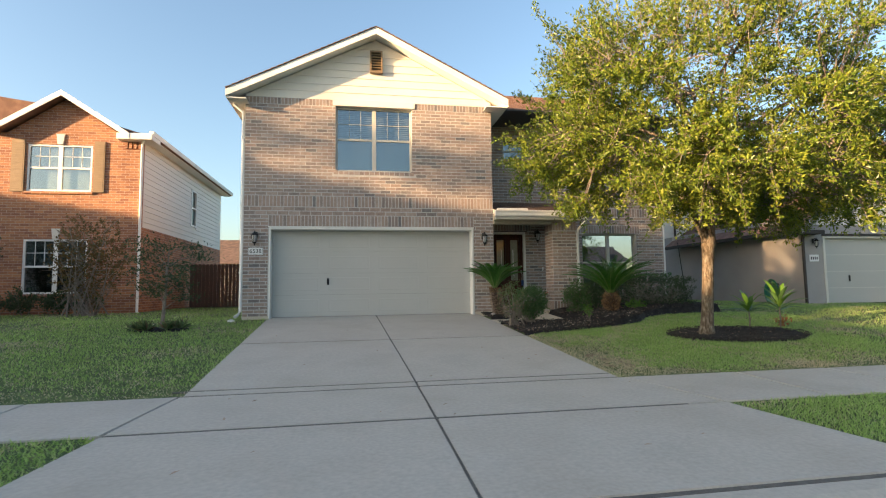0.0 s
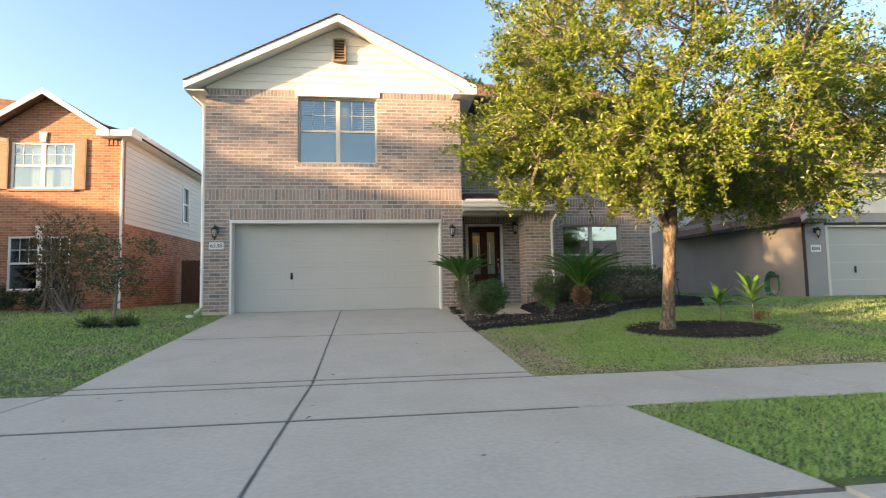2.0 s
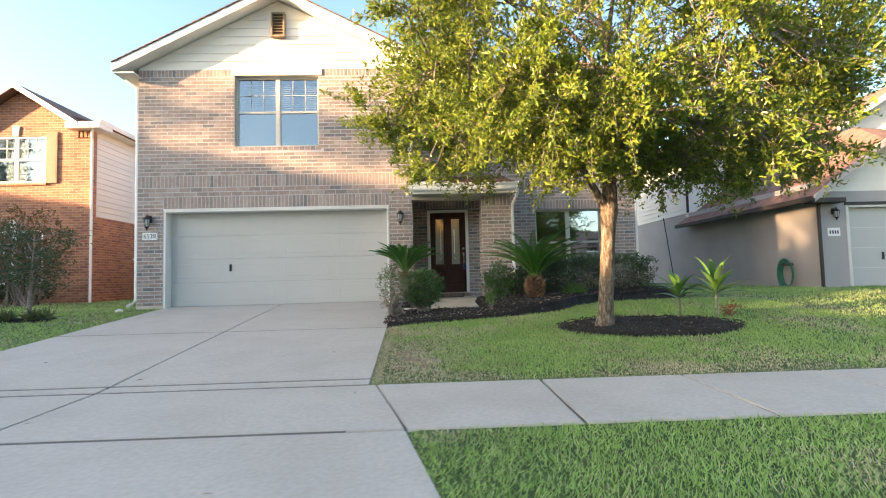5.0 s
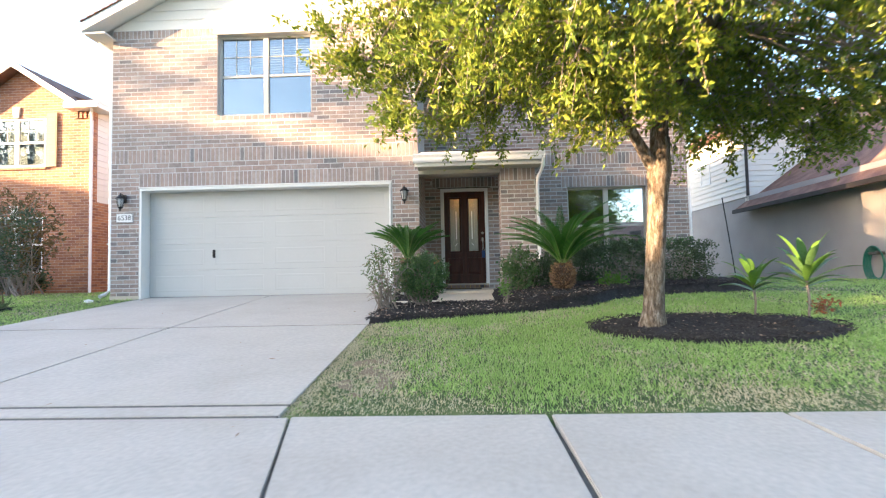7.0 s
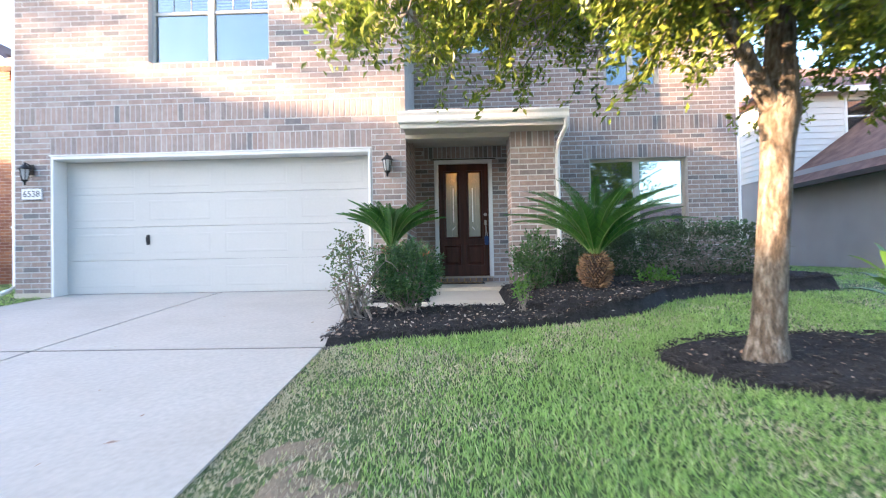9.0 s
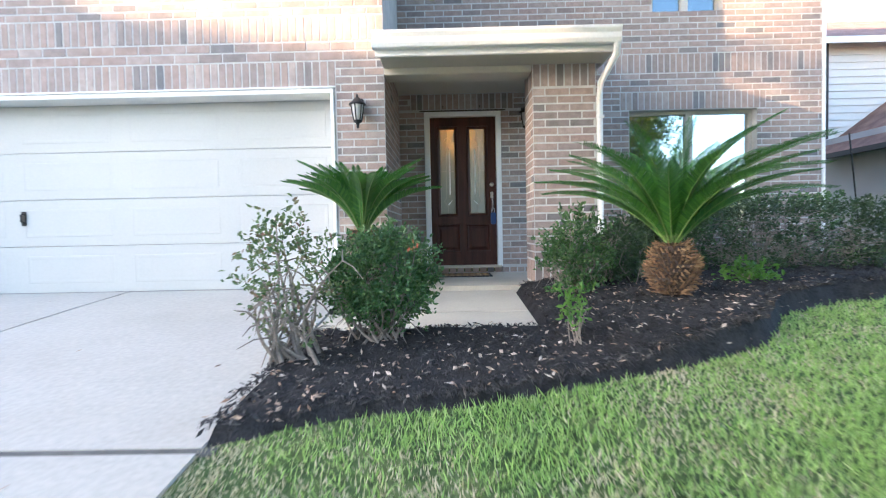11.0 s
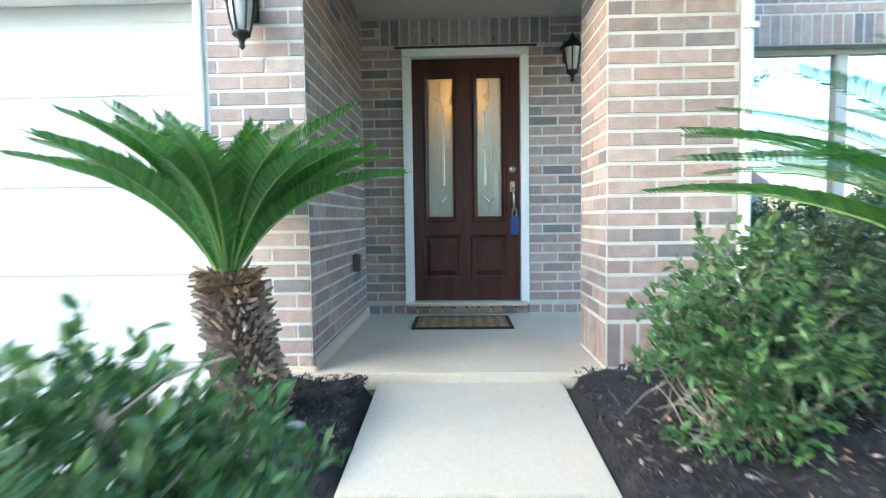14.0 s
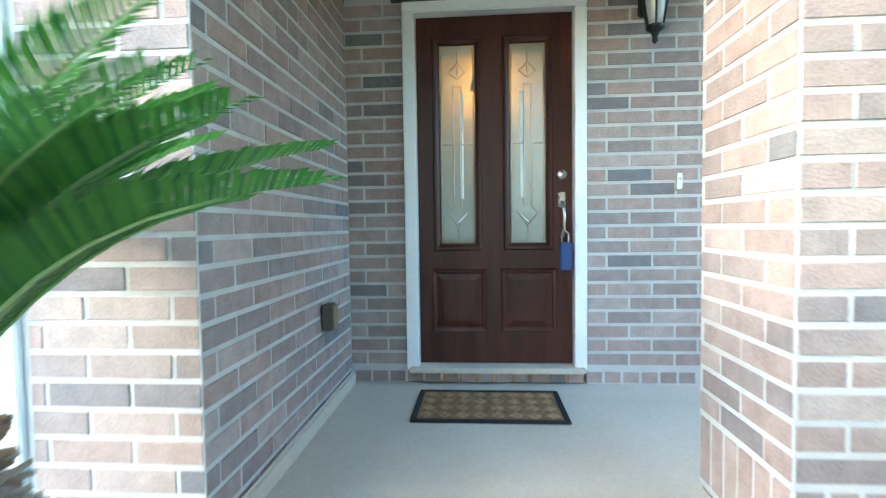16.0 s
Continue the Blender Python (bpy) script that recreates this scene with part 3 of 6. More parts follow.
wall_a = wall("wall_garage_front", "x", XL, XR, 0.2, TOP, FY, FY + 0.24, M["mortar"], [(GX0, GX1, 0.2, GT), UW], label="brown and grey brick garage front")
wall_b = wall("wall_porch_side", "y", FY + 0.24, BY + 0.24, 0.2, TOP, XR - 0.24, XR, M["mortar"], label="brown and grey brick side wall of the porch")
wall_c = wall("wall_front", "x", XR, 9.235, 0.2, 6.1, BY, BY + 0.24, M["mortar"], [DOOR, RW, SW, TW], label="brown and grey brick front wall")
wall("wall_left", "y", FY + 0.24, 24, 0.2, TOP, XL, XL + 0.24, M["brown_brick"], label="brown brick side wall of the house")
wall("wall_right", "y", BY + 0.24, 24, 0.2, 6.1, 8.995, 9.235, M["brown_brick"], label="brown brick side wall of the house")
wall("wall_back", "x", XL + 0.24, 8.995, 0.2, 6.1, 23.76, 24, M["brown_brick"], label="brown brick back wall of the house")
# rooms behind panes and garage, their gloom put into a near-black colour
tagged(box("floor_upper", (XL + 0.24, FY + 0.24, 3.0), (XR - 0.24, 16, 3.1), M["dark"], bevel=0), "upper floor coloured near black for an unlit room", "floor", kind="structure")
wall("wall_inner", "x", XL + 0.24, 8.99, 0.2, 6.0, 17.0, 17.1, M["dark"], label="inner wall coloured near black for an unlit room")
tagged(box("ceiling_upper", (XL + 0.24, FY + 0.25, 5.86), (8.98, 17, 5.9), M["dark"], bevel=0), "ceiling coloured near black for an unlit room", "ceiling", kind="structure")
tagged(box("ceiling_ground", (XR + 0.01, BY + 0.25, 3.0), (8.98, 17, 3.1), M["dark"], bevel=0), "ceiling coloured near black for an unlit room", "ceiling", kind="structure")
tagged(box("floor_ground", (XL + 0.24, FY + 0.26, 0.4), (8.98, 17, 0.5), M["dark"], bevel=0), "floor coloured near black for an unlit room", "floor", kind="structure")

# gable boards, cut to the roof's slope
AX, AZ, SL = 0.565, 7.42, 0.5


def gable_boards(parent, x0, x1, apex, az, slope, z0, y, step, material, thick=0.022):
    z = z0
    while z < az - 0.08:
        t = min(z + step, az - 0.03)
        a0, a1 = max(x0, apex - (az - z) / slope), min(x1, apex + (az - z) / slope)
        b0, b1 = max(x0, apex - (az - t) / slope), min(x1, apex + (az - t) / slope)
        bm = bmesh.new()
        v = [bm.verts.new(p) for p in ((a0, y - thick, z), (a1, y - thick, z), (b1, y - 0.006, t + 0.01), (b0, y - 0.006, t + 0.01), (a0, y, z), (a1, y, z), (b1, y, t + 0.01), (b0, y, t + 0.01))]
        for q in ((0, 1, 2, 3), (4, 5, 6, 7), (0, 1, 5, 4), (1, 2, 6, 5), (2, 3, 7, 6), (3, 0, 4, 7)):
            bm.faces.new([v[i] for i in q])
        part("board", bm, material, parent)
        z = t


gable = tagged(prism("wall_gable", [(XL, TOP), (XR, TOP), (XR, AZ - (XR - AX) * SL), (AX, AZ), (XL, AZ - (AX - XL) * SL)], "y", FY + 0.02, FY + 0.2, M["cream"]), "cream lap-board gable over the garage front", "wall", kind="structure")
gable_boards(gable, XL, XR, AX, AZ, SL, TOP + 0.002, FY + 0.02, 0.19, M["cream"])
tagged(box("trim_lintel_board", (-0.48, FY - 0.03, 5.682), (1.53, FY + 0.05, 5.835), M["cream"]), "cream board over the upper window", "trim", kind="structure")
vent = thing("gable_vent", (0.575, FY, 6.55), "brown louvred wooden gable vent", "vent")
for a, b in (((0.42, 6.54), (0.46, 7.1)), ((0.69, 6.54), (0.73, 7.1)), ((0.46, 6.54), (0.69, 6.58)), ((0.46, 7.06), (0.69, 7.1))):
    box("frame_board", (a[0], FY - 0.10, a[1]), (b[0], FY, b[1]), M["shutter"], vent)
# near-black sheet paints the shade behind the louvres
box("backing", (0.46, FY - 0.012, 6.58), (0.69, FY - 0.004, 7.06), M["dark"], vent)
for i in range(7):
    z = 6.59 + i * 0.068
    prism("slat", [(FY - 0.09, z), (FY - 0.08, z - 0.008), (FY - 0.02, z + 0.045), (FY - 0.03, z + 0.053)], "x", 0.462, 0.688, M["shutter"], vent)


def roof_pair(name, apex_x, az, slope, x0, x1, y0, y1, material, label, thick=0.10):
    """A gable roof with its ridge along y: deck and shingle courses to either side."""
    root = tagged(thing(name, (apex_x, y0, az)), label, "roof", kind="structure")
    for s, xe in ((-1, x0), (1, x1)):
        run = abs(xe - apex_x)
        ze = az - run * slope
        prism("deck", [(apex_x, az), (xe, ze), (xe, ze - thick), (apex_x, az - thick)], "y", y0, y1, M["trim"], root)
        n = max(4, int(run / 0.14))
        bm = bmesh.new()
        for i in range(n):
            a, b = i / n, (i + 1) / n
            xa, xb = xe + (apex_x - xe) * a, xe + (apex_x - xe) * b
            za, zb = ze + (az - ze) * a, ze + (az - ze) * b
            v = [bm.verts.new(p) for p in ((xa + s * 0.02, y0 - 0.06, za + 0.022), (xb, y0 - 0.06, zb + 0.012), (xb, y1, zb + 0.012), (xa + s * 0.02, y1, za + 0.022), (xa + s * 0.02, y0 - 0.06, za + 0.003), (xa + s * 0.02, y1, za + 0.003), (xb, y0 - 0.06, zb + 0.002), (xb, y1, zb + 0.002))]
            for q in ((0, 1, 2, 3), (0, 3, 5, 4), (0, 4, 6, 1), (3, 2, 7, 5), (4, 5, 7, 6)):
                bm.faces.new([v[k] for k in q])
        tagged(part("shingle_work", bm, material, root), kind="stuff")
    return root


RY = FY - 0.36
roof = roof_pair("roof_garage", AX, 7.56, SL, -2.86, 3.84, RY, 20.0, M["shingle"], "brown shingle gable roof over the garage")
for s, xe in ((-1, -2.86), (1, 3.84)):
    ze = 7.56 - abs(xe - AX) * SL
    prism("rake_board", [(AX, 7.555), (xe, ze - 0.004), (xe, ze - 0.17), (AX, 7.39)], "y", RY - 0.03, RY, M["white"], roof, "white rake board")
    prism("soffit", [(AX, 7.455), (xe, ze - 0.105), (xe, ze - 0.115), (AX, 7.445)], "y", RY + 0.003, FY + 0.02, M["white"], roof, "white soffit")
    a, b = (xe, xe + 0.43) if s < 0 else (xe - 0.55, xe)
    box("eave_return", (a, RY, ze - 0.22), (b, FY + 0.05, ze - 0.19), M["white"], roof)
    box("fascia", (xe - 0.02 if s < 0 else xe, RY - 0.03, ze - 0.20), (xe if s < 0 else xe + 0.02, 20, ze - 0.01), M["white"], roof)
    box("soffit", (min(a, b), FY + 0.06, ze - 0.215), (max(a, b), 20, ze - 0.195), M["white"], roof)
# gutter and downpipe on the house's corner
gut = thing("downpipe", (-2.6, FY, 0.6), "white metal downpipe on the corner of the brick wall", "downpipe")
pipe("pipe", [(-2.85, FY - 0.1, 5.75), (-2.75, FY + 0.02, 5.6), (-2.58, FY + 0.06, 5.45), (-2.565, FY + 0.06, 5.2), (-2.565, FY + 0.06, 0.72), (-2.6, FY - 0.02, 0.64), (-2.64, FY - 0.12, 0.60)], 0.036, M["white"], gut)
for z in (1.6, 3.2, 4.8):
    box("strap", (-2.61, FY + 0.02, z), (-2.51, FY + 0.1, z + 0.03), M["white"], gut)

cap = thing("drain_outlet", (-2.66, 11.95, gz(-3, 11.95)), "small white plastic drain outlet in the lawn by the downpipe", "drain")
lathe("collar", [(0.075, -0.03), (0.075, 0.022), (0.062, 0.03), (0.055, 0.03)], (-2.66, 11.95, gz(-3, 11.95)), M["white"], cap)
lathe("lid", [(0.054, 0.026), (0.03, 0.042), (0.0, 0.046)], (-2.66, 11.95, gz(-3, 11.95)), M["white"], cap)

# main roof over the recessed front, its eave along x
main_roof = tagged(thing("roof_main", (6.6, 13.5, 6.2)), "brown shingle main roof", "roof", kind="structure")
E0, EZ, RS = BY - 0.42, 6.13, 0.5
prism("deck", [(E0, EZ), (18.9, EZ + (18.9 - E0) * RS), (24.4, EZ + (18.9 - E0) * RS - 5.5 * RS), (24.4, EZ + 2.6 - 2.75 - 0.1), (18.9, EZ + 2.58), (E0, EZ - 0.1)], "x", 2.0, 9.6, M["trim"], main_roof)
bm = bmesh.new()
for i in range(38):
    y0, y1 = E0 - 0.02 + i * 0.142, E0 - 0.02 + (i + 1) * 0.142
    z0, z1 = EZ + (y0 - E0) * RS, EZ + (y1 - E0) * RS
    v = [bm.verts.new(p) for p in ((2, y0, z0 + 0.018), (9.62, y0, z0 + 0.018), (9.62, y1, z1 + 0.006), (2, y1, z1 + 0.006), (2, y0, z0 + 0.004), (9.62, y0, z0 + 0.004))]
    bm.faces.new(v[:4])
    bm.faces.new((v[4], v[5], v[1], v[0]))
tagged(part("shingle_work", bm, M["shingle_red"], main_roof), kind="stuff")
box("gutter", (3.55, E0 - 0.1, EZ - 0.13), (9.62, E0 + 0.01, EZ - 0.01), M["trim"], main_roof, "pale gutter", 0.012)
box("soffit", (3.55, E0 + 0.012, EZ - 0.125), (9.6, BY, EZ - 0.105), M["trim"], main_roof)
roof_vent = thing("flashing", (4.35, 12.9, 3.3), "white metal roof flashing by the wall", "flashing")

# porch roof, beam, ceiling and column
PY = 11.95
porch = tagged(thing("roof_porch", (4.6, 12, 3.0)), "small shingled porch roof with white gutter", "roof", kind="structure")
prism("deck", [(PY, 3.07), (BY - 0.002, 3.62), (BY - 0.002, 3.50), (PY, 2.95)], "x", 3.503, 5.80, M["trim"], porch)
bm = bmesh.new()
for i in range(14):
    y0, y1 = PY - 0.03 + i * 0.143, PY - 0.03 + (i + 1) * 0.143
    z0, z1 = 3.07 + (y0 - PY) * 0.278, 3.07 + (y1 - PY) * 0.278
    v = [bm.verts.new(p) for p in ((3.505, y0, z0 + 0.018), (5.83, y0, z0 + 0.018), (5.83, min(y1, BY - 0.014), z1 + 0.006), (3.505, min(y1, BY - 0.014), z1 + 0.006), (3.505, y0, z0 + 0.004), (5.83, y0, z0 + 0.004))]
    bm.faces.new(v[:4])
    bm.faces.new((v[4], v[5], v[1], v[0]))
tagged(part("shingle_work", bm, M["shingle"], porch), kind="stuff")
prism("gutter", [(PY - 0.01, 2.93), (PY - 0.085, 2.93), (PY - 0.10, 2.97), (PY - 0.10, 3.02), (PY - 0.12, 3.06), (PY - 0.12, 3.085), (PY - 0.01, 3.085)], "x", 3.44, 5.83, M["white"], porch, "white moulded gutter", 0.004)
box("fascia", (3.46, PY - 0.008, 2.87), (5.80, PY + 0.02, 3.05), M["white"], porch)
box("soffit", (3.503, PY + 0.022, 2.865), (5.78, FY - 0.03, 2.885), M["beam"], porch)
box("end_board", (5.782, PY + 0.02, 2.87), (5.80, BY - 0.02, 3.1), M["white"], porch)
tagged(box("porch_beam", (3.503, FY - 0.03, 2.80), (5.042, FY + 0.25, 3.02), M["beam"], bevel=0.01), "taupe painted porch beam", "beam", kind="structure")
tagged(box("porch_beam_side", (5.50, FY + 0.5, 2.80), (5.76, BY - 0.016, 3.025), M["beam"], bevel=0.01), "taupe painted porch beam", "beam", kind="structure")
tagged(box("ceiling_porch", (3.503, FY + 0.252, 3.03), (5.78, BY - 0.014, 3.07), M["ceiling"], bevel=0), "taupe porch ceiling", "ceiling", kind="structure")
box("flashing_box", (3.56, PY + 0.12, 3.10), (4.35, PY + 0.5, 3.17), M["white"], roof_vent, bevel=0.01)
CX0, CX1, CY0, CY1 = 5.045, 5.70, 12.27, 12.80
column = tagged(thing("porch_column", (5.36, 12.5, 0.4)), "square brick porch column", "column", kind="structure")
box("core", (CX0, CY0, 0.3), (CX1, CY1, 2.88), M["mortar"], column, bevel=0)
dp = thing("downpipe", (5.76, 12.25, 0.6), "white metal downpipe beside the brick porch column", "downpipe")
pipe("pipe", [(5.80, PY - 0.06, 2.95), (5.80, PY - 0.04, 2.84), (5.745, CY0 - 0.02, 2.66), (5.74, CY0 + 0.02, 2.5), (5.74, CY0 + 0.02, 0.68), (5.75, CY0 - 0.04, 0.6), (5.76, CY0 - 0.16, 0.54)], 0.034, M["white"], dp)
for z in (0.95, 2.3):
    box("strap", (5.70, CY0 - 0.022, z), (5.78, CY0 + 0.06, z + 0.03), M["white"], dp)
pipe("downpipe_right", [(9.27, BY + 0.03, 6.0), (9.27, BY + 0.03, 0.6)], 0.034, M["white"])
tagged(bpy.data.objects["downpipe_right"], "white metal downpipe on the brick corner", "downpipe")
bpy.data.objects["downpipe_right"].name = "downpipe"
tagged(box("trim_parge", (XR + 0.004, FY + 0.02, FLOOR - 0.05), (XR + 0.03, BY - 0.012, FLOOR + 0.075), M["slab"], bevel=0.012), "rough cement strip along the porch wall's foot", "trim", kind="structure")
tagged(box("trim_parge_pier", (GX1 + 0.02, FY - 0.03, 0.4), (XR + 0.03, FY - 0.004, FLOOR + 0.03), M["slab"], bevel=0.010), "rough cement footing of the brick pier", "trim", kind="structure")
wall("wall_foundation", "x", XL, GX0, 0.2, BASE + 0.1, FY - 0.022, FY + 0.02, M["slab"], label="concrete footing")


# ---- windows, doors, lamps ----
def window(name, hole, y, material, label, grid=(), split=True, screen=False, glazing="glass"):
    """A pair of sash windows: outer frame, mullion, meeting rails, panes and glazing bars."""
    x0, x1, z0, z1 = hole
    root = tagged(thing(name, ((x0 + x1) / 2, y, z0)), label, "window", kind="structure")
    f, xm, zm = 0.045, (x0 + x1) / 2, (z0 + z1) / 2
    box("window_frame", (x0, y, z0), (x0 + f, y + 0.07, z1), material, root)
    box("window_frame", (x1 - f, y, z0), (x1, y + 0.07, z1), material, root)
    box("window_frame", (x0 + f, y, z1 - f), (x1 - f, y + 0.07, z1), material, root)
    box("window_frame", (x0 + f, y, z0), (x1 - f, y + 0.07, z0 + f), material, root)
    spans = [(x0 + f, xm - 0.05), (xm + 0.05, x1 - f)] if split else [(x0 + f, x1 - f)]
    if split:
        box("mullion", (xm - 0.05, y - 0.005, z0 + f), (xm + 0.05, y + 0.07, z1 - f), material, root)
    for a, b in spans:
        box("meeting_rail", (a, y + 0.01, zm - 0.025), (b, y + 0.06, zm + 0.025), material, root)
        for c, d, upper in ((z0 + f, zm - 0.025, False), (zm + 0.025, z1 - f, True)):
            p = box("pane", (a, y + 0.035, c), (b, y + 0.041, d), M[glazing], root, bevel=0)
            p.visible_shadow = False
            if upper:
                for k in grid[:1]:
                    for i in range(1, k):
                        x = a + (b - a) * i / k
                        box("glazing_bar", (x - 0.005, y + 0.022, c), (x + 0.005, y + 0.033, d), material, root, bevel=0)
                for k in grid[1:]:
                    for i in range(1, k):
                        z = c + (d - c) * i / k
                        box("glazing_bar", (a, y + 0.022, z - 0.005), (b, y + 0.033, z + 0.005), material, root, bevel=0)
            elif screen:
                box("insect_screen", (a, y + 0.050, c), (b, y + 0.053, d), M["screen"], root, "grey insect screen", 0)
    return root


w1 = window("window_1", UW, FY + 0.10, M["frame_tan"], "upper double sash window with pale frame and grey screens", (3, 2), screen=True)
w2 = window("window_2", RW, BY + 0.11, M["frame_tan"], "ground-floor double window with pale frame", (), glazing="glass_coated")
w3 = window("window_3", SW, BY + 0.09, M["frame_tan"], "small upper sash window with pale frame", (2, 2), split=False, screen=True)
w4 = window("window_4", TW, BY + 0.09, M["frame_tan"], "upper sash window with pale frame", (2, 2), screen=True)
for nm, h, y in (("window_blind", UW, FY + 0.26), ("window_blind", RW, BY + 0.27)):
    bl = thing(nm, ((h[0] + h[1]) / 2, y, h[2]), "pale horizontal slatted blind behind the pane", "blind")
    box("head_rail", (h[0] + 0.05, y, h[3] - 0.06), (h[1] - 0.05, y + 0.04, h[3] - 0.02), M["blind"], bl)
    n = int((h[3] - h[2]) / 0.05)
    for i in range(n):
        z = h[2] + 0.03 + i * 0.05
        prism("slat", [(y, z), (y + 0.004, z - 0.003), (y + 0.03, z + 0.036), (y + 0.026, z + 0.039)], "x", h[0] + 0.05, h[1] - 0.05, M["blind"], bl)
lamp_in = thing("ceiling_lamp", (0.0, 13.6, 5.3), "round white ceiling lamp seen through the upper window", "ceiling lamp")
lathe("shade", [(0.0, -0.12), (0.08, -0.11), (0.14, -0.05), (0.15, 0.0), (0.1, 0.02), (0.0, 0.02)], (0.0, 13.6, 5.32), M["white"], lamp_in)
pipe("rod", [(0, 13.6, 5.34), (0, 13.6, 5.86)], 0.012, M["steel"], lamp_in)

# garage door: reveal, trim, four ribbed sections
gd = thing("garage_door", ((GX0 + GX1) / 2, FY + 0.2, 0.56), "closed white sectional garage door with raised panels", "garage door")
DY, G0, G1, GB = FY + 0.25, GX0 + 0.04, GX1 - 0.04, 0.555
hgt = (GT - 0.05 - GB) / 4
for i in range(4):
    z0, z1 = GB + i * hgt + 0.0012, GB + (i + 1) * hgt - 0.0012
    sec = box("section", (G0, DY, z0), (G1, DY + 0.05, z1), M["garage"], gd, bevel=0.006)
    n = 4
    w = (G1 - G0) / n
    for k in range(n):
        a, b, c, d = G0 + k * w + 0.11, G0 + (k + 1) * w - 0.11, z0 + 0.10, z1 - 0.10
        bm = bmesh.new()
        rings = [(0, DY + 0.001), (0.012, DY - 0.0022), (0.03, DY - 0.0022), (0.05, DY - 0.001), (0.06, DY - 0.001)]
        vs = [[bm.verts.new(p) for p in ((a + g, y, c + g), (b - g, y, c + g), (b - g, y, d - g), (a + g, y, d - g))] for g, y in rings]
        for r0, r1 in zip(vs, vs[1:]):
            for q in range(4):
                bm.faces.new((r0[q], r0[(q + 1) % 4], r1[(q + 1) % 4], r1[q]))
        bm.faces.new(vs[-1])
        part("panel", bm, M["garage"], sec)
gh = box("handle_plate", (-0.62, DY - 0.012, 1.31), (-0.565, DY, 1.47), M["iron"], gd, "black lock handle", 0.004)
pipe("handle_grip", [(-0.592, DY - 0.012, 1.44), (-0.592, DY - 0.05, 1.43), (-0.592, DY - 0.05, 1.36), (-0.592, DY - 0.012, 1.345)], 0.011, M["iron"], gh)
box("seal", (G0, DY + 0.005, 0.535), (G1, DY + 0.045, 0.556), M["seal"], gd, "grey rubber bottom seal", 0.004)
gt = tagged(thing("trim_garage", (0.5, FY, 0.5)), "white painted garage door trim", "trim", kind="structure")
for a, b in ((GX0 + 0.001, GX0 + 0.04), (GX1 - 0.04, GX1 - 0.001)):
    box("jamb", (a, FY - 0.022, 0.50), (b, FY + 0.31, GT - 0.052), M["white"], gt, bevel=0.006)
box("head", (GX0 + 0.001, FY - 0.022, GT - 0.05), (GX1 - 0.001, FY + 0.31, GT - 0.001), M["white"], gt, bevel=0.006)
box("drip_cap", (GX0 - 0.02, FY - 0.04, GT), (GX1 + 0.02, FY - 0.012, GT + 0.02), M["white"], gt, bevel=0.004)

# front door
fd = tagged(thing("door_1", (4.36, BY, FLOOR)), "closed dark mahogany front door with two leaded glass lights", "door", kind="structure")
SX0, SX1, SZ0, SZ1, SY = 3.915, 4.812, 0.685, 2.715, BY + 0.045
for a, b in ((3.842, 3.912), (4.815, 4.883)):
    box("door_frame", (a, BY - 0.03, 0.66), (b, BY + 0.12, 2.718), M["white"], fd, "white painted door frame", 0.006)
box("door_frame", (3.842, BY - 0.03, 2.72), (4.883, BY + 0.12, 2.783), M["white"], fd, "white painted door frame", 0.006)
box("threshold", (3.86, BY - 0.07, 0.650), (4.87, BY + 0.12, 0.680), M["slab"], fd, "grey metal threshold", 0.006)
LX = ((4.035, 4.265), (4.445, 4.675))
LZ = (1.385, 2.565)
PZ = (0.885, 1.235)
leafd = tagged(wall("door_leaf", "x", SX0, SX1, SZ0, SZ1, SY, SY + 0.045, M["wood"], [(*q, *LZ) for q in LX], fd), "dark mahogany leaf")
for a, b in LX:
    for (c, d), glassy in ((LZ, True), (PZ, False)):
        e = 0.0 if glassy else -0.035
        a1, b1 = a + e, b - e
        bm = bmesh.new()
        ring = [(-0.03, SY - 0.001), (-0.022, SY - 0.014), (-0.008, SY - 0.014), (0.006, SY - 0.004), (0.012, SY + 0.012)] if glassy else [(-0.012, SY - 0.001), (-0.006, SY - 0.011), (0.006, SY - 0.009), (0.018, SY + 0.004 - 0.006), (0.055, SY - 0.012), (0.06, SY - 0.012)]
        vs = [[bm.verts.new(p) for p in ((a1 + g, y, c + g), (b1 - g, y, c + g), (b1 - g, y, d - g), (a1 + g, y, d - g))] for g, y in ring]
        for r0, r1 in zip(vs, vs[1:]):
            for q in range(4):
                bm.faces.new((r0[q], r0[(q + 1) % 4], r1[(q + 1) % 4], r1[q]))
        if not glassy:
            bm.faces.new(vs[-1])
        part("moulding" if glassy else "raised_panel", bm, M["wood"], leafd)
    gl = box("glass_light", (a + 0.002, SY + 0.016, LZ[0] + 0.002), (b - 0.002, SY + 0.024, LZ[1] - 0.002), M["doorglass"], leafd, "textured glass light", 0)
    m = (a + b) / 2
    y = SY + 0.012
    mir = 1 if a < 4.3 else -1
    lines = [[(a + 0.02, LZ[0] + 0.02), (b - 0.02, LZ[0] + 0.02), (b - 0.02, LZ[1] - 0.02), (a + 0.02, LZ[1] - 0.02), (a + 0.02, LZ[0] + 0.02)],
             [(m - 0.022, 1.62), (m - 0.022, 2.32), (m + 0.022, 2.32), (m + 0.022, 1.62)],
             [(m, 1.40), (m, 1.50), (m - 0.055 * mir, 1.57), (m - 0.022 * mir, 1.62)], [(m, 1.50), (m + 0.06 * mir, 1.58)],
             [(m, 2.38), (m, 2.55)], [(a + 0.02, 1.98), (m - 0.022, 1.98)], [(m + 0.022, 1.98), (b - 0.02, 1.98)],
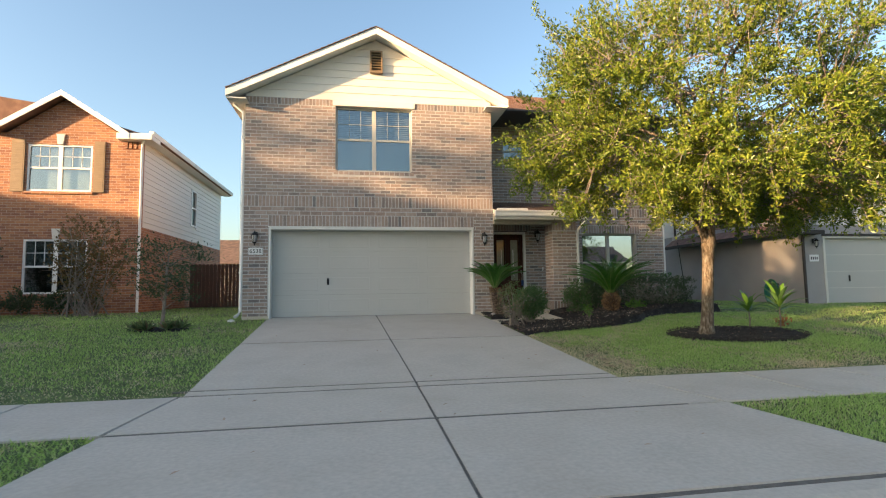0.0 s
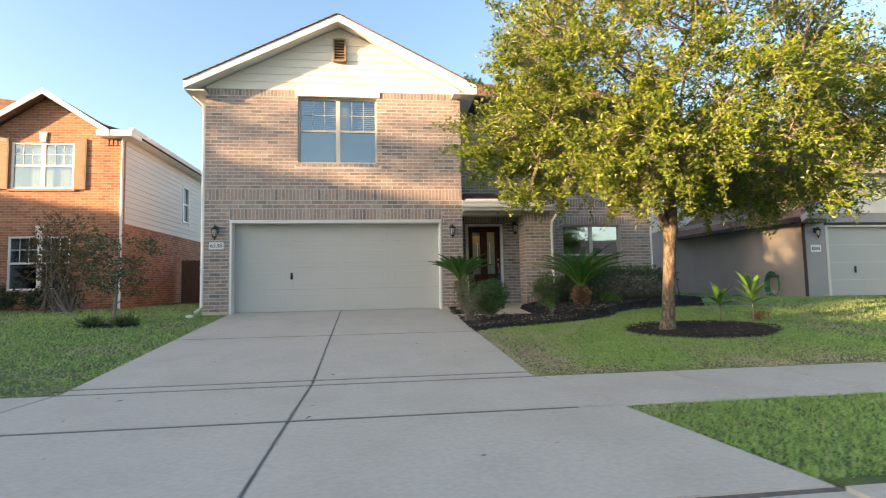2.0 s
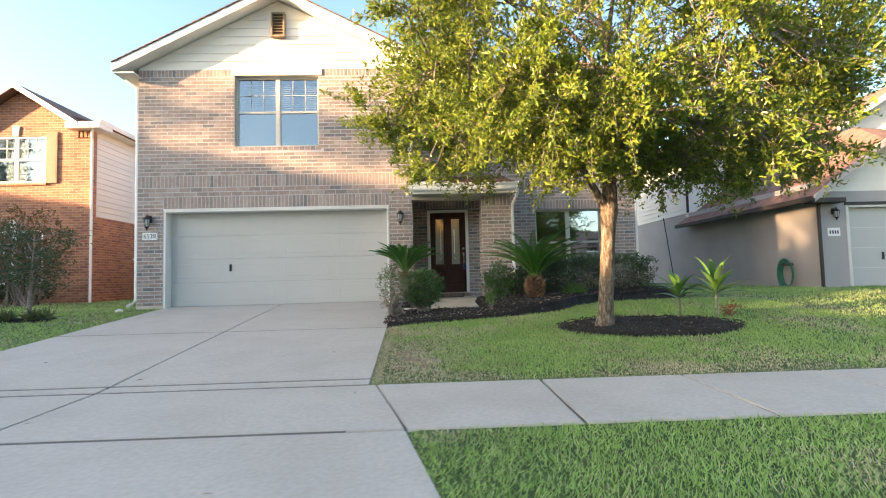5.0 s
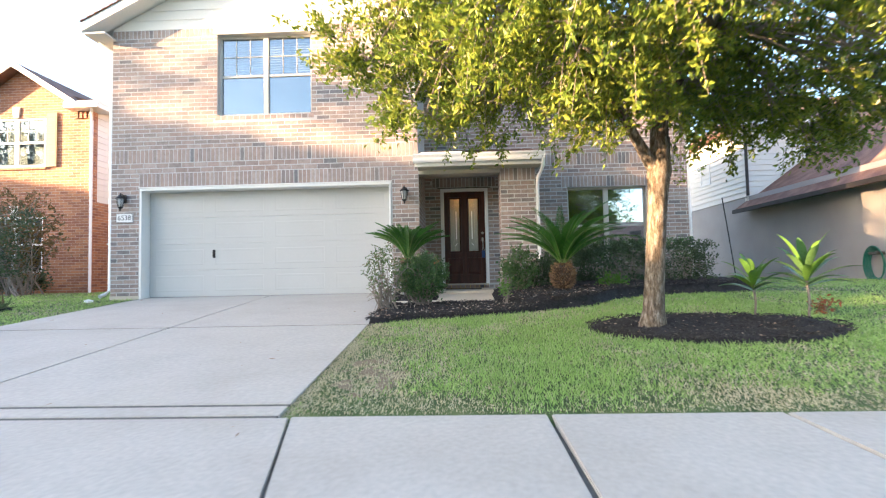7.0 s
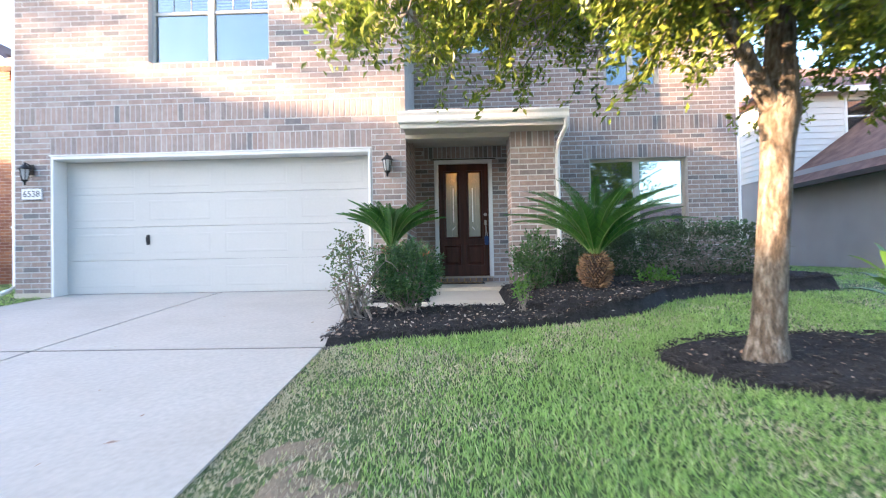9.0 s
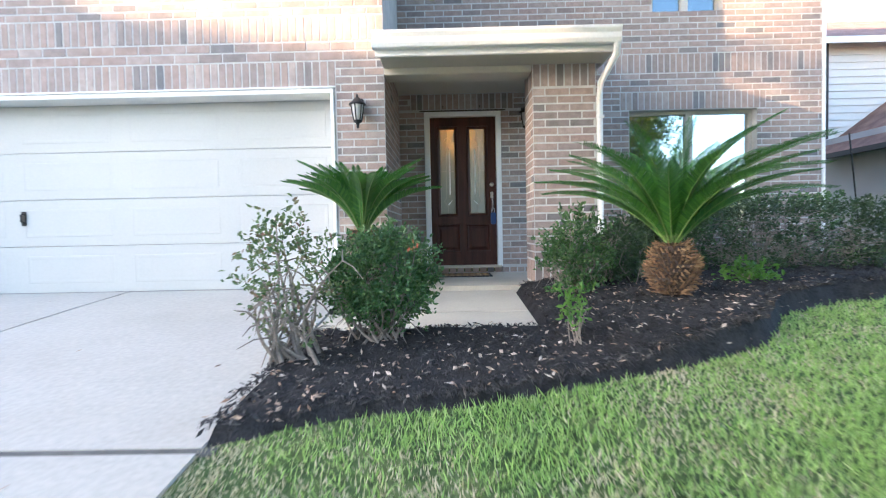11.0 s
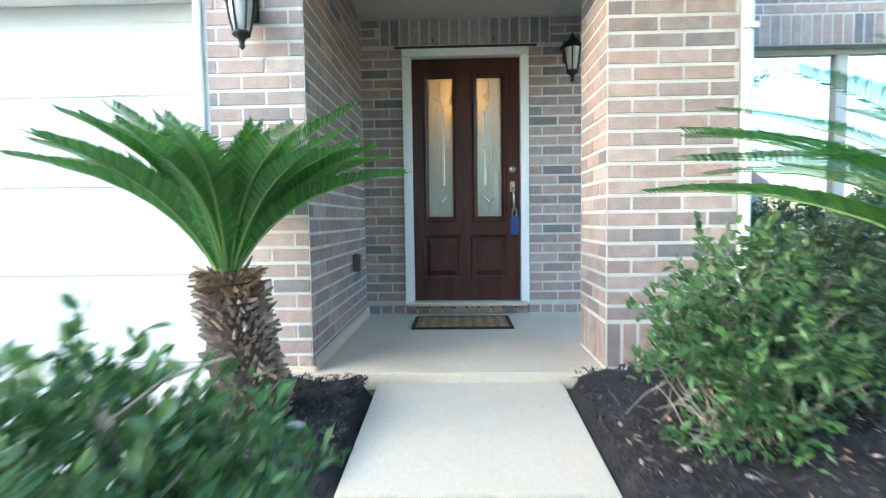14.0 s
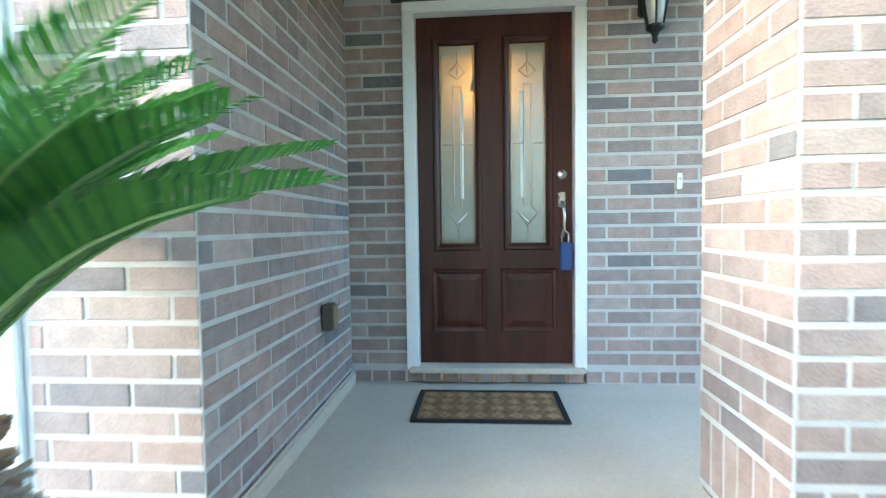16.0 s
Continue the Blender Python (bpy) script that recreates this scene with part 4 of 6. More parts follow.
             [(m - 0.05, 2.40), (m, 2.45), (m + 0.05, 2.40), (m, 2.36), (m - 0.05, 2.40)]]
    v, f = [], []
    for ln in lines:
        tube([(x, y, z) for x, z in ln], [0.0035] * len(ln), 5, v, f)
    raw("came", [tuple(p) for p in v], f, M["lead"], leafd, "thin metal cames")
    box("bevel_strip", (m - 0.014 + 0.03 * mir, y, 1.66), (m + 0.006 + 0.03 * mir, y + 0.008, 2.28), M["bevelglass"], leafd, "bright bevelled glass strip", 0.003)
    bm = bmesh.new()
    vv = [bm.verts.new(p) for p in ((m + 0.004, y, 1.515), (m + 0.055 * mir, y, 1.57), (m + 0.06 * mir, y, 1.585), (m, y, 1.53))]
    bm.faces.new(vv)
    part("bevel_strip", bm, M["bevelglass"], leafd, "bright bevelled glass strip")
kx = 4.752
lathe("deadbolt", [(0.0, 0), (0.030, 0), (0.030, 0.01), (0.022, 0.018), (0.0, 0.02)], (0, 0, 0), M["steel"], leafd, "round nickel deadbolt")
db = [o for o in leafd.children if o.name.startswith("deadbolt")][0]
db.data.transform(Matrix.Translation(ORIGIN[leafd]))
db.data.transform(Matrix.Translation((kx, SY - 0.0, 1.79)) @ Matrix.Rotation(radians(90), 4, "X"))
db.data.transform(Matrix.Translation(-ORIGIN[leafd]))
pl = box("handle_plate", (kx - 0.022, SY - 0.012, 1.60), (kx + 0.022, SY, 1.69), M["steel"], leafd, "nickel handle plate", 0.008)
pipe("handle_grip", [(kx, SY - 0.01, 1.63), (kx, SY - 0.055, 1.615), (kx + 0.004, SY - 0.065, 1.55), (kx + 0.004, SY - 0.06, 1.48), (kx, SY - 0.035, 1.44), (kx, SY - 0.0, 1.43)], 0.010, M["steel"], pl)
box("thumb_latch", (kx - 0.012, SY - 0.05, 1.64), (kx + 0.012, SY - 0.01, 1.648), M["steel"], pl, bevel=0.003)
lb = thing("lockbox", (kx + 0.01, SY - 0.06, 1.25), "blue estate key lockbox hanging from the door handle", "lockbox")
box("body", (kx - 0.025, SY - 0.085, 1.24), (kx + 0.045, SY - 0.035, 1.40), M["lockbox"], lb, bevel=0.010)
pipe("shackle", [(kx - 0.01, SY - 0.06, 1.40), (kx - 0.008, SY - 0.06, 1.45), (kx + 0.008, SY - 0.058, 1.47), (kx + 0.026, SY - 0.06, 1.45), (kx + 0.028, SY - 0.06, 1.40)], 0.005, M["steel"], lb)
# warm lamp glow is put into the wall's amber base colour
hall = tagged(box("wall_hall", (3.6, BY + 1.6, 0.5), (5.2, BY + 1.7, 3.0), M["curtain"], bevel=0), "hall wall behind the door glass with lamp glow in its amber colour", "wall", kind="structure")
hl = new("hall_lamp", bpy.data.lights.new("hall_lamp", "POINT"))
hl.data.energy, hl.data.color, hl.data.shadow_soft_size = 3, (1.0, 0.62, 0.28), 0.12
hl.location = (4.36, BY + 1.42, 2.72)
pend = thing("hall_pendant", (4.36, BY + 1.1, 2.6), "warm glowing hall pendant lamp behind the door glass", "lamp")
pipe("cord", [(4.36, BY + 1.1, 2.9), (4.36, BY + 1.1, 3.0)], 0.006, M["iron"], pend)
lathe("shade", [(0.16, 2.58), (0.13, 2.66), (0.05, 2.9)], (4.36, BY + 1.1, 0), M["curtain"], pend)

# doormat
dm = thing("doormat", (4.31, 13.54, FLOOR), "brown coir doormat with black rubber edge and lattice pattern", "doormat")
MX0, MX1, MY0, MY1 = 3.935, 4.69, 13.31, 13.765
for lo, hi in (((MX0, MY0), (MX1, MY0 + 0.03)), ((MX0, MY1 - 0.03), (MX1, MY1)), ((MX0, MY0 + 0.03), (MX0 + 0.03, MY1 - 0.03)), ((MX1 - 0.03, MY0 + 0.03), (MX1, MY1 - 0.03))):
    box("edging", (*lo, FLOOR), (*hi, FLOOR + 0.014), M["black"], dm, "black rubber edging", 0.004)
box("coir_field", (MX0 + 0.03, MY0 + 0.03, FLOOR), (MX1 - 0.03, MY1 - 0.03, FLOOR + 0.011), M["coir"], dm, bevel=0)
bm = bmesh.new()
cw, ch = (MX1 - MX0 - 0.06) / 8, (MY1 - MY0 - 0.06) / 4
for i in range(8):
    for j in range(4):
        cx, cy = MX0 + 0.03 + (i + 0.5) * cw, MY0 + 0.03 + (j + 0.5) * ch
        vs = [[bm.verts.new((cx + dx * cw * s, cy + dy * ch * s, FLOOR + z)) for dx, dy in ((-0.5, 0), (0, -0.5), (0.5, 0), (0, 0.5))] for s, z in ((0.78, 0.0112), (0.70, 0.016))]
        for k in range(4):
            bm.faces.new((vs[0][k], vs[0][(k + 1) % 4], vs[1][(k + 1) % 4], vs[1][k]))
        bm.faces.new(vs[1])
part("lattice", bm, M["coir_light"], dm, "lighter coir diamonds")


def wall_lantern(x, y, z, label, s=1.0):
    """A black carriage lantern: back plate, arm, roof cap, cage with glass, finial."""
    t = thing("wall_lantern", (x, y, z), label, "wall lamp", "lanterns of the house")
    box("back_plate", (x - 0.045 * s, y - 0.018, z - 0.02 * s), (x + 0.045 * s, y, z + 0.14 * s), M["iron"], t, bevel=0.008)
    cy = y - 0.13 * s
    pipe("arm", [(x, y - 0.01, z + 0.07 * s), (x, y - 0.05 * s, z + 0.13 * s), (x, cy, z + 0.15 * s), (x, cy, z + 0.10 * s)], 0.009 * s, M["iron"], t)
    lathe("cap", [(0.0, 0.15), (0.012, 0.15), (0.014, 0.125), (0.03, 0.115), (0.055, 0.085), (0.085, 0.06), (0.088, 0.048), (0.0, 0.048)], (x, cy, z), M["iron"], t, sides=16) if s == 1 else lathe("cap", [(0.0, 0.15 * s), (0.03 * s, 0.115 * s), (0.085 * s, 0.06 * s), (0.088 * s, 0.048 * s), (0.0, 0.048 * s)], (x, cy, z), M["iron"], t, sides=16)
    lathe("glass", [(0.062 * s, 0.048 * s), (0.050 * s, -0.04 * s), (0.036 * s, -0.11 * s), (0.0, -0.112 * s)], (x, cy, z), M["lampglass"], t, "frosted glass", 8)
    for k in range(6):
        a = math.pi / 3 * k + 0.3
        pipe("cage_bar", [(x + 0.066 * s * math.cos(a), cy + 0.066 * s * math.sin(a), z + 0.048 * s), (x + 0.054 * s * math.cos(a), cy + 0.054 * s * math.sin(a), z - 0.04 * s), (x + 0.038 * s * math.cos(a), cy + 0.038 * s * math.sin(a), z - 0.115 * s)], 0.006 * s, M["iron"], t, sides=5)
    lathe("finial", [(0.044 * s, -0.108 * s), (0.044 * s, -0.125 * s), (0.02 * s, -0.14 * s), (0.012 * s, -0.165 * s), (0.016 * s, -0.178 * s), (0.0, -0.195 * s)], (x, cy, z), M["iron"], t, sides=14)
    return t


wall_lantern(3.235, FY - 0.012, 2.42, "black metal carriage lantern on the brick pier beside the garage")
wall_lantern(-2.235, FY - 0.012, 2.42, "black metal carriage lantern above the house number")
wall_lantern(5.21, BY - 0.012, 2.66, "black metal carriage lantern on the porch wall", 1.1)

# house number: white tile plaque
hn = thing("house_number_plaque", (-2.24, FY, 2.1), "white house number plaque reading 6538 on the brick pier", "house number")
box("plate", (-2.40, FY - 0.028, 2.02), (-2.06, FY - 0.011, 2.20), M["sign"], hn, bevel=0.004)
for lo, hi in (((-2.395, 2.19), (-2.065, 2.196)), ((-2.395, 2.024), (-2.065, 2.03)), ((-2.395, 2.03), (-2.389, 2.19)), ((-2.071, 2.03), (-2.065, 2.19))):
    box("border", (lo[0], FY - 0.031, lo[1]), (hi[0], FY - 0.0275, hi[1]), M["ink"], hn, "thin dark border", 0)
cu = bpy.data.curves.new("numerals", "FONT")
cu.body, cu.size, cu.extrude, cu.align_x, cu.align_y = "6538", 0.135, 0.001, "CENTER", "CENTER"
tmp = new("numerals_source", cu)
bpy.context.view_layer.update()
me = bpy.data.meshes.new_from_object(tmp.evaluated_get(bpy.context.evaluated_depsgraph_get()))
bpy.data.objects.remove(tmp)
me.transform(Matrix.Translation((-2.23, FY - 0.0305, 2.108)) @ Matrix.Rotation(radians(90), 4, "X"))
link("numerals", me, M["ink"], hn, "dark numerals 6538")

# small fittings of the porch
tagged(box("trim_door_lintel", (3.78, BY - 0.022, 2.788), (4.95, BY - 0.002, 2.803), M["frame_dark"], bevel=0), "dark steel lintel edge over the door frame", "trim", kind="structure")
for hx in (4.10, 4.60):
    hk = thing("wall_hook", (hx, BY, 2.82), "small dark hook above the front door", "hook", "hooks above the door")
    pipe("shank", [(hx, BY, 2.84), (hx, BY - 0.03, 2.84), (hx, BY - 0.035, 2.86)], 0.005, M["iron"], hk, sides=6)
sock = thing("outlet_box", (XR, 13.25, 1.02), "brown weatherproof outlet box on the brick porch wall", "outlet")
box("body", (XR + 0.008, 13.36, 1.0), (XR + 0.06, 13.45, 1.13), M["terracotta"], sock, bevel=0.008)
box("lid", (XR + 0.06, 13.365, 1.005), (XR + 0.068, 13.445, 1.125), M["shutter"], sock, bevel=0.004)
bell = thing("doorbell", (5.39, BY, 1.72), "small white doorbell push on the brick wall", "doorbell")
box("plate", (5.375, BY - 0.03, 1.69), (5.405, BY - 0.008, 1.78), M["white"], bell, bevel=0.004)
box("button", (5.383, BY - 0.036, 1.74), (5.397, BY - 0.03, 1.754), M["lampglass"], bell, bevel=0.002)


# ---- plants ----
rng = np.random.default_rng(7)


def bez(a, b, c, n=6):
    return [tuple((1 - t) ** 2 * np.array(a) + 2 * t * (1 - t) * np.array(b) + t * t * np.array(c)) for t in np.linspace(0, 1, n)]


def yard_tree():
    """The front-yard tree: leaning trunk with a swollen fork, limbs, twigs, and a broad crown of small leaves with gaps."""
    bx, by, bz = 6.28, 8.26, gz(6.28, 8.26)
    t = thing("tree", (bx, by, bz), "broad evergreen tree with sunlit yellow-green leaves in a mulch ring", "tree")
    v, f = [], []
    prof = [(-0.08, 0.18), (0.04, 0.145), (0.2, 0.112), (0.5, 0.100), (0.9, 0.097), (1.3, 0.099), (1.5, 0.104), (1.6, 0.118), (1.7, 0.124), (1.8, 0.115), (1.95, 0.10), (2.05, 0.095)]
    pts = [(bx + 0.02 + z * 0.08, by, bz + z) for z, r in prof]
    rad = [r for z, r in prof]
    tube(pts, rad, 22, v, f)
    vv = np.array([tuple(p) for p in v])
    for i in range(len(vv)):
        a = math.atan2(vv[i, 1] - by, vv[i, 0] - bx)
        k = 1 + 0.05 * noise.noise((a * 2, vv[i, 2] * 3, 0)) + (0.10 * noise.noise((a * 3, vv[i, 2] * 9, 4)) if vv[i, 2] > bz + 1.55 else 0)
        c = np.array((bx + 0.02 + (vv[i, 2] - bz) * 0.08, by))
        vv[i, :2] = c + (vv[i, :2] - c) * k
    trunk = raw("trunk", vv, f, M["bark"], t, "rough grey-brown bark", smooth=True)
    top = np.array((bx + 0.16, by, bz + 1.98))
    centre, R = np.array((6.32, 8.2, 3.85)), np.array((3.35, 2.6, 2.6))
    pts = [(bx + 0.16, by, bz + 1.85), (bx + 0.20, by + 0.02, bz + 2.4), (bx + 0.22, by, bz + 3.0), (bx + 0.2, by + 0.05, bz + 3.7), (bx + 0.3, by, bz + 4.6)]
    v, f = tube(pts, [0.10, 0.088, 0.07, 0.05, 0.02], 12)
    raw("limb", [tuple(p) for p in v], f, M["bark"], t, "dark central leader", smooth=True)
    ends = []
    r2 = np.random.default_rng(11)
    n_limb = 11
    for i in range(n_limb):
        a = 2 * math.pi * i / n_limb + r2.uniform(-0.2, 0.2)
        el = (0.15, 0.5, 0.9)[i % 3] if i else 1.3
        d = np.array((math.cos(a) * math.cos(el), math.sin(a) * math.cos(el), math.sin(el)))
        tip = centre + d * R * 0.72 + (0, 0, -0.2)
        mid = top + (tip - top) * 0.4 + np.array((0, 0, 0.45))
        root = np.array(pts[1 + i % 3]) - (0, 0, 0.1)
        pl = bez(root, root + (mid - top) * 0.8, tip, 8)
        v, f = tube(pl, list(np.linspace((0.06, 0.052, 0.045)[i % 3], 0.012, 8)), 8)
        raw("limb", [tuple(p) for p in v], f, M["bark"], t, "dark forking limb", smooth=True)
        ends += [np.array(p) for p in pl[3:]]
    pl = bez(top - (0.02, 0, 0.32), top + (-0.28, -0.12, 0.02), top + (-0.75, -0.3, 0.85), 7)
    v, f = tube(pl, list(np.linspace(0.075, 0.03, 7)), 9)
    raw("limb", [tuple(p) for p in v], f, M["bark"], t, "dark forking limb", smooth=True)
    ends = np.array(ends)
    # clumps: an uneven dome, denser at the rim, hollow beneath
    cl = []
    while len(cl) < 410:
        d = r2.normal(size=3)
        d /= np.linalg.norm(d)
        if d[2] < -0.62:
            continue
        rr = r2.uniform(0.4, 1.0) ** 0.55
        lump = 1 + 0.16 * noise.noise((d[0] * 2.2, d[1] * 2.2, d[2] * 2.2 + 3))
        p = centre + d * R * rr * lump
        if p[2] < 2.28 + 0.12 * math.hypot(p[0] - 6.4, p[1] - 8.26) - 0.55 * min(1, math.hypot(p[0] - 6.4, p[1] - 8.26) / 2.4) + 0.1:
            continue
        if p[2] > 5.9 - 0.48 * max(0.0, p[0] - 6.6) - 0.12 * max(0.0, 5.4 - p[0]):
            continue
        if p[1] > 9.3 and p[2] < 3.0 + (p[1] - 9.3) * 0.6:
            continue
        if p[0] < 5.4 and p[2] < 2.6 or p[0] < 4.5 and p[2] < 3.15:
            continue
        cl.append(p)
    for _ in range(150):
        a, q = r2.uniform(0, 2 * math.pi), r2.uniform(0.3, 2.9)
        p = np.array((6.5 + q * 1.1 * math.cos(a), 8.2 + q * 0.8 * math.sin(a), 2.75 + r2.uniform(-0.1, 0.9) - 0.12 * q))
        if p[1] < 9.4 and (p[0] > 5.4 or p[2] > 2.6):
            cl.append(p)
    tw_v, tw_f, leaves, outs = [], [], [], []
    for p in cl:
        q = ends[np.argmin(np.linalg.norm(ends - p, axis=1) + 0.4 * np.maximum(0, ends[:, 2] - p[2]))]
        tube(bez(q, (q + p) / 2 + (0, 0, 0.12), p, 5), list(np.linspace(0.016, 0.006, 5)), 5, tw_v, tw_f)
        h = (p[2] - 2.0) / 4.5
        out = (p - centre) / R
        out /= np.linalg.norm(out) + 1e-6
        n_tw = int(r2.integers(5, 9))
        lush = r2.uniform(0.5, 1.3) * (0.8 if p[0] > 7.2 else 1.0)
        for _ in range(n_tw):
            d = r2.normal(size=3) * 0.75 + out * 0.75 + (0, 0, 0.45 if h > 0.5 else 0.05)
            d /= np.linalg.norm(d)
            L = r2.uniform(0.35, 0.8) * (1.3 if h > 0.55 else 0.9)
            e = p + d * L
            tube([tuple(p), tuple((p + e) / 2 + (0, 0, 0.03)), tuple(e)], [0.006, 0.004, 0.002], 4, tw_v, tw_f)
            n = int(r2.integers(36, 58) * lush * (0.55 if h > 0.72 else 0.85 if h > 0.5 else 1.15))
            s = r2.uniform(0.15, 1.03, size=(n, 1)) ** 0.7
            leaves.append(p + d * L * s + r2.normal(size=(n, 3)) * 0.036)
            outs.append(np.tile(d, (n, 1)))
    tagged(raw("twig_work", [tuple(p) for p in tw_v], tw_f, M["twig"], t), kind="stuff")
    c = np.concatenate(leaves)
    lv, lf = leaf_cloud(c, 0.072, r2, up=0.15, outward=np.concatenate(outs) * 0.6, aspect=0.44)
    tagged(raw("crown", lv, lf, M["leaf_tree"], t, "small glossy yellow-green leaves"), kind="stuff")
    return t


yard_tree()


def shrub(name, at, size, count, leaf, material, label, shape="round", stems=14, leafsize=0.04, hollow=0.35, group="", twig_r=0.007, base=0.12, clump=-1, sprig=9, slim=0.52):
    """A leafy shrub: stems from the root, and leaves that thicken towards the outside."""
    x, y, z = at
    t = thing(name, at, label, "shrub" if name != "hedge" else "hedge", group)
    v, f = [], []
    r2 = np.random.default_rng(int(x * 100 + y * 10) % 9973)
    half = np.array(size) / 2
    mid = np.array((x, y, z + base * 0.5 + half[2]))
    for i in range(stems):
        d = r2.normal(size=3)
        d /= np.linalg.norm(d)
        e = mid + d * half * r2.uniform(0.6, 0.95)
        a = np.array((x, y, z - 0.02)) + r2.normal(size=3) * (half[0] * 0.25 if shape == "round" else half[0] * 0.9, half[1] * 0.25, 0)
        if shape == "box":
            a[0] = e[0] + r2.normal() * 0.05
        m = (a + e) / 2 + r2.normal(size=3) * 0.09 * min(1, half[0] * 2.5)
        pts = bez(a, m, e, 6)
        tube(pts, list(np.linspace(twig_r * 1.6, twig_r * 0.35, 6)), 5, v, f)
        for _ in range(5):
            p = np.array(pts[r2.integers(2, 6)])
            g = p + np.clip(r2.normal(size=3), -1.2, 1.2) * half * 0.32
            tube([tuple(p), tuple((p + g) / 2 + (0, 0, 0.02)), tuple(g)], [twig_r * 0.6, twig_r * 0.45, twig_r * 0.25], 4, v, f)
    tagged(raw("stem_work", [tuple(p) for p in v], f, M["twig"], t, "thin brown stems"), kind="stuff")
    pts, outs = [], []
    need = count // sprig
    while len(pts) < need:
        if shape == "round":
            d = r2.normal(size=3)
            d /= np.linalg.norm(d)
            k = 1 + 0.28 * noise.noise((d[0] * 3 + x, d[1] * 3 + y, d[2] * 3)) + 0.20 * noise.noise((d[0] * 8 + x, d[1] * 8, d[2] * 8 + y))
            p = d * (r2.uniform(hollow ** 3, 1) ** (1 / 3)) * k * 0.93
            o = d
        else:
            p = r2.uniform(-1, 1, size=3)
            if max(abs(p)) < hollow:
                continue
            p = p * (1 + 0.07 * noise.noise((p[0] * 5 * half[0] + x, p[1] * 4, p[2] * 4)))
            o = p / np.linalg.norm(p)
        q = mid + p * half
        if q[2] > z + 0.03 and noise.noise(Vector(q) * 7) > clump:
            pts.append(q)
            outs.append(o)
    pts, outs = np.repeat(np.array(pts), sprig, axis=0), np.array(outs) * 0.8 + r2.normal(size=(need, 3)) * 0.45 + (0, 0, 0.35)
    outs = np.repeat(outs / np.linalg.norm(outs, axis=1)[:, None], sprig, axis=0)
    pts = pts + outs * r2.uniform(-1.6, 1.6, size=(len(pts), 1)) * leafsize + r2.normal(size=pts.shape) * leafsize * 0.32
    keep = pts[:, 2] > z + 0.02
    lv, lf = leaf_cloud(pts[keep], leafsize, r2, up=0.25, outward=outs[keep] * 0.8, aspect=slim, oval=True)
    tagged(raw("foliage", lv, lf, material, t), kind="stuff")
    return t


Z = lambda x, y: gz(x, y) + 0.06
round_shrub = shrub("shrub", (3.70, 10.28, Z(3.7, 10.28)), (0.80, 0.74, 0.69), 8200, 0, M["leaf_shrub"], "dense rounded green shrub beside the garden path", stems=30, leafsize=0.034, hollow=0.45, clump=-0.42)
shrub("shrub", (3.20, 9.86, Z(3.2, 9.86)), (0.72, 0.64, 0.80), 1150, 0, M["leaf_pale"], "half-bare shrub with grey twigs and few pale leaves", stems=17, leafsize=0.036, hollow=0.5, twig_r=0.0095, base=0.20, clump=-0.05, sprig=5)
wither = np.random.default_rng(17)
lv, lf = leaf_cloud(wither.normal(size=(11, 3)) * 0.018 + (3.94, 9.93, 1.07), 0.032, wither, aspect=0.5, oval=True)
tagged(raw("withered_sprig", lv, lf, M["leaf_flame"], round_shrub, "withered orange leaves"), kind="stuff")
shrub("shrub", (5.27, 11.42, Z(5.3, 11.4)), (0.66, 0.60, 0.86), 2900, 0, M["leaf_shrub"], "loose green shrub in front of the brick column", stems=26, leafsize=0.042, hollow=0.3, base=-0.1, clump=-0.12)
shrub("shrub", (5.68, 11.70, Z(5.6, 11.7)), (0.80, 0.64, 0.66), 2900, 0, M["leaf_hedge"], "darker loose shrub between the column and the palm", stems=20, leafsize=0.042, hollow=0.3, base=-0.05, clump=-0.15)
shrub("shrub", (4.91, 10.05, Z(4.85, 10.05)), (0.20, 0.18, 0.21), 130, 0, M["leaf_bright"], "small bright green sprouting plant in the mulch", stems=7, leafsize=0.05, hollow=0.1, base=0.26, twig_r=0.004, sprig=6, slim=0.42)
shrub("hedge", (7.65, 12.4, Z(7.6, 12.4)), (2.45, 0.75, 0.72), 11000, 0, M["leaf_hedge"], "clipped dark green box hedge below the window", "box", 60, 0.04, 0.72, base=0.1)
shrub("hedge", (8.0, 13.3, Z(7.6, 13)), (1.9, 0.5, 0.86), 4500, 0, M["leaf_shrub"], "lighter green hedge against the brick wall", "box", 30, 0.045, 0.7, base=0.1)
shrub("shrub", (6.05, 12.1, Z(6, 12)), (0.75, 0.7, 0.75), 2200, 0, M["leaf_hedge"], "dark green shrub behind the sago palm", stems=16, leafsize=0.045)
shrub("shrub", (6.85, 11.55, Z(6.85, 11.5)), (0.42, 0.3, 0.22), 500, 0, M["leaf_bright"], "low bright green shrub at the hedge's foot", stems=9, leafsize=0.06, hollow=0.1, base=0.05, twig_r=0.004)


def frond_mesh(length, rise, droop, seed, leaflet):
    """One sago frond along +x: an arching rib with two rows of stiff narrow leaflets."""
    r2 = np.random.default_rng(seed)
    n = 96
    s = np.linspace(0, 1, n)
    px = length * (s * math.cos(rise) + 0)
    pz = length * (s * math.sin(rise)) - droop * s ** 2.6
    rib = np.stack([px, 0 * s, pz], axis=1)
    v, f = [], []
    for i in range(8, n):
        d = rib[min(i + 1, n - 1)] - rib[i - 1]
        d /= np.linalg.norm(d)
        side = np.array((0, 1.0, 0))
        up = np.cross(d, side) * -1
        up = up if up[2] > 0 else -up
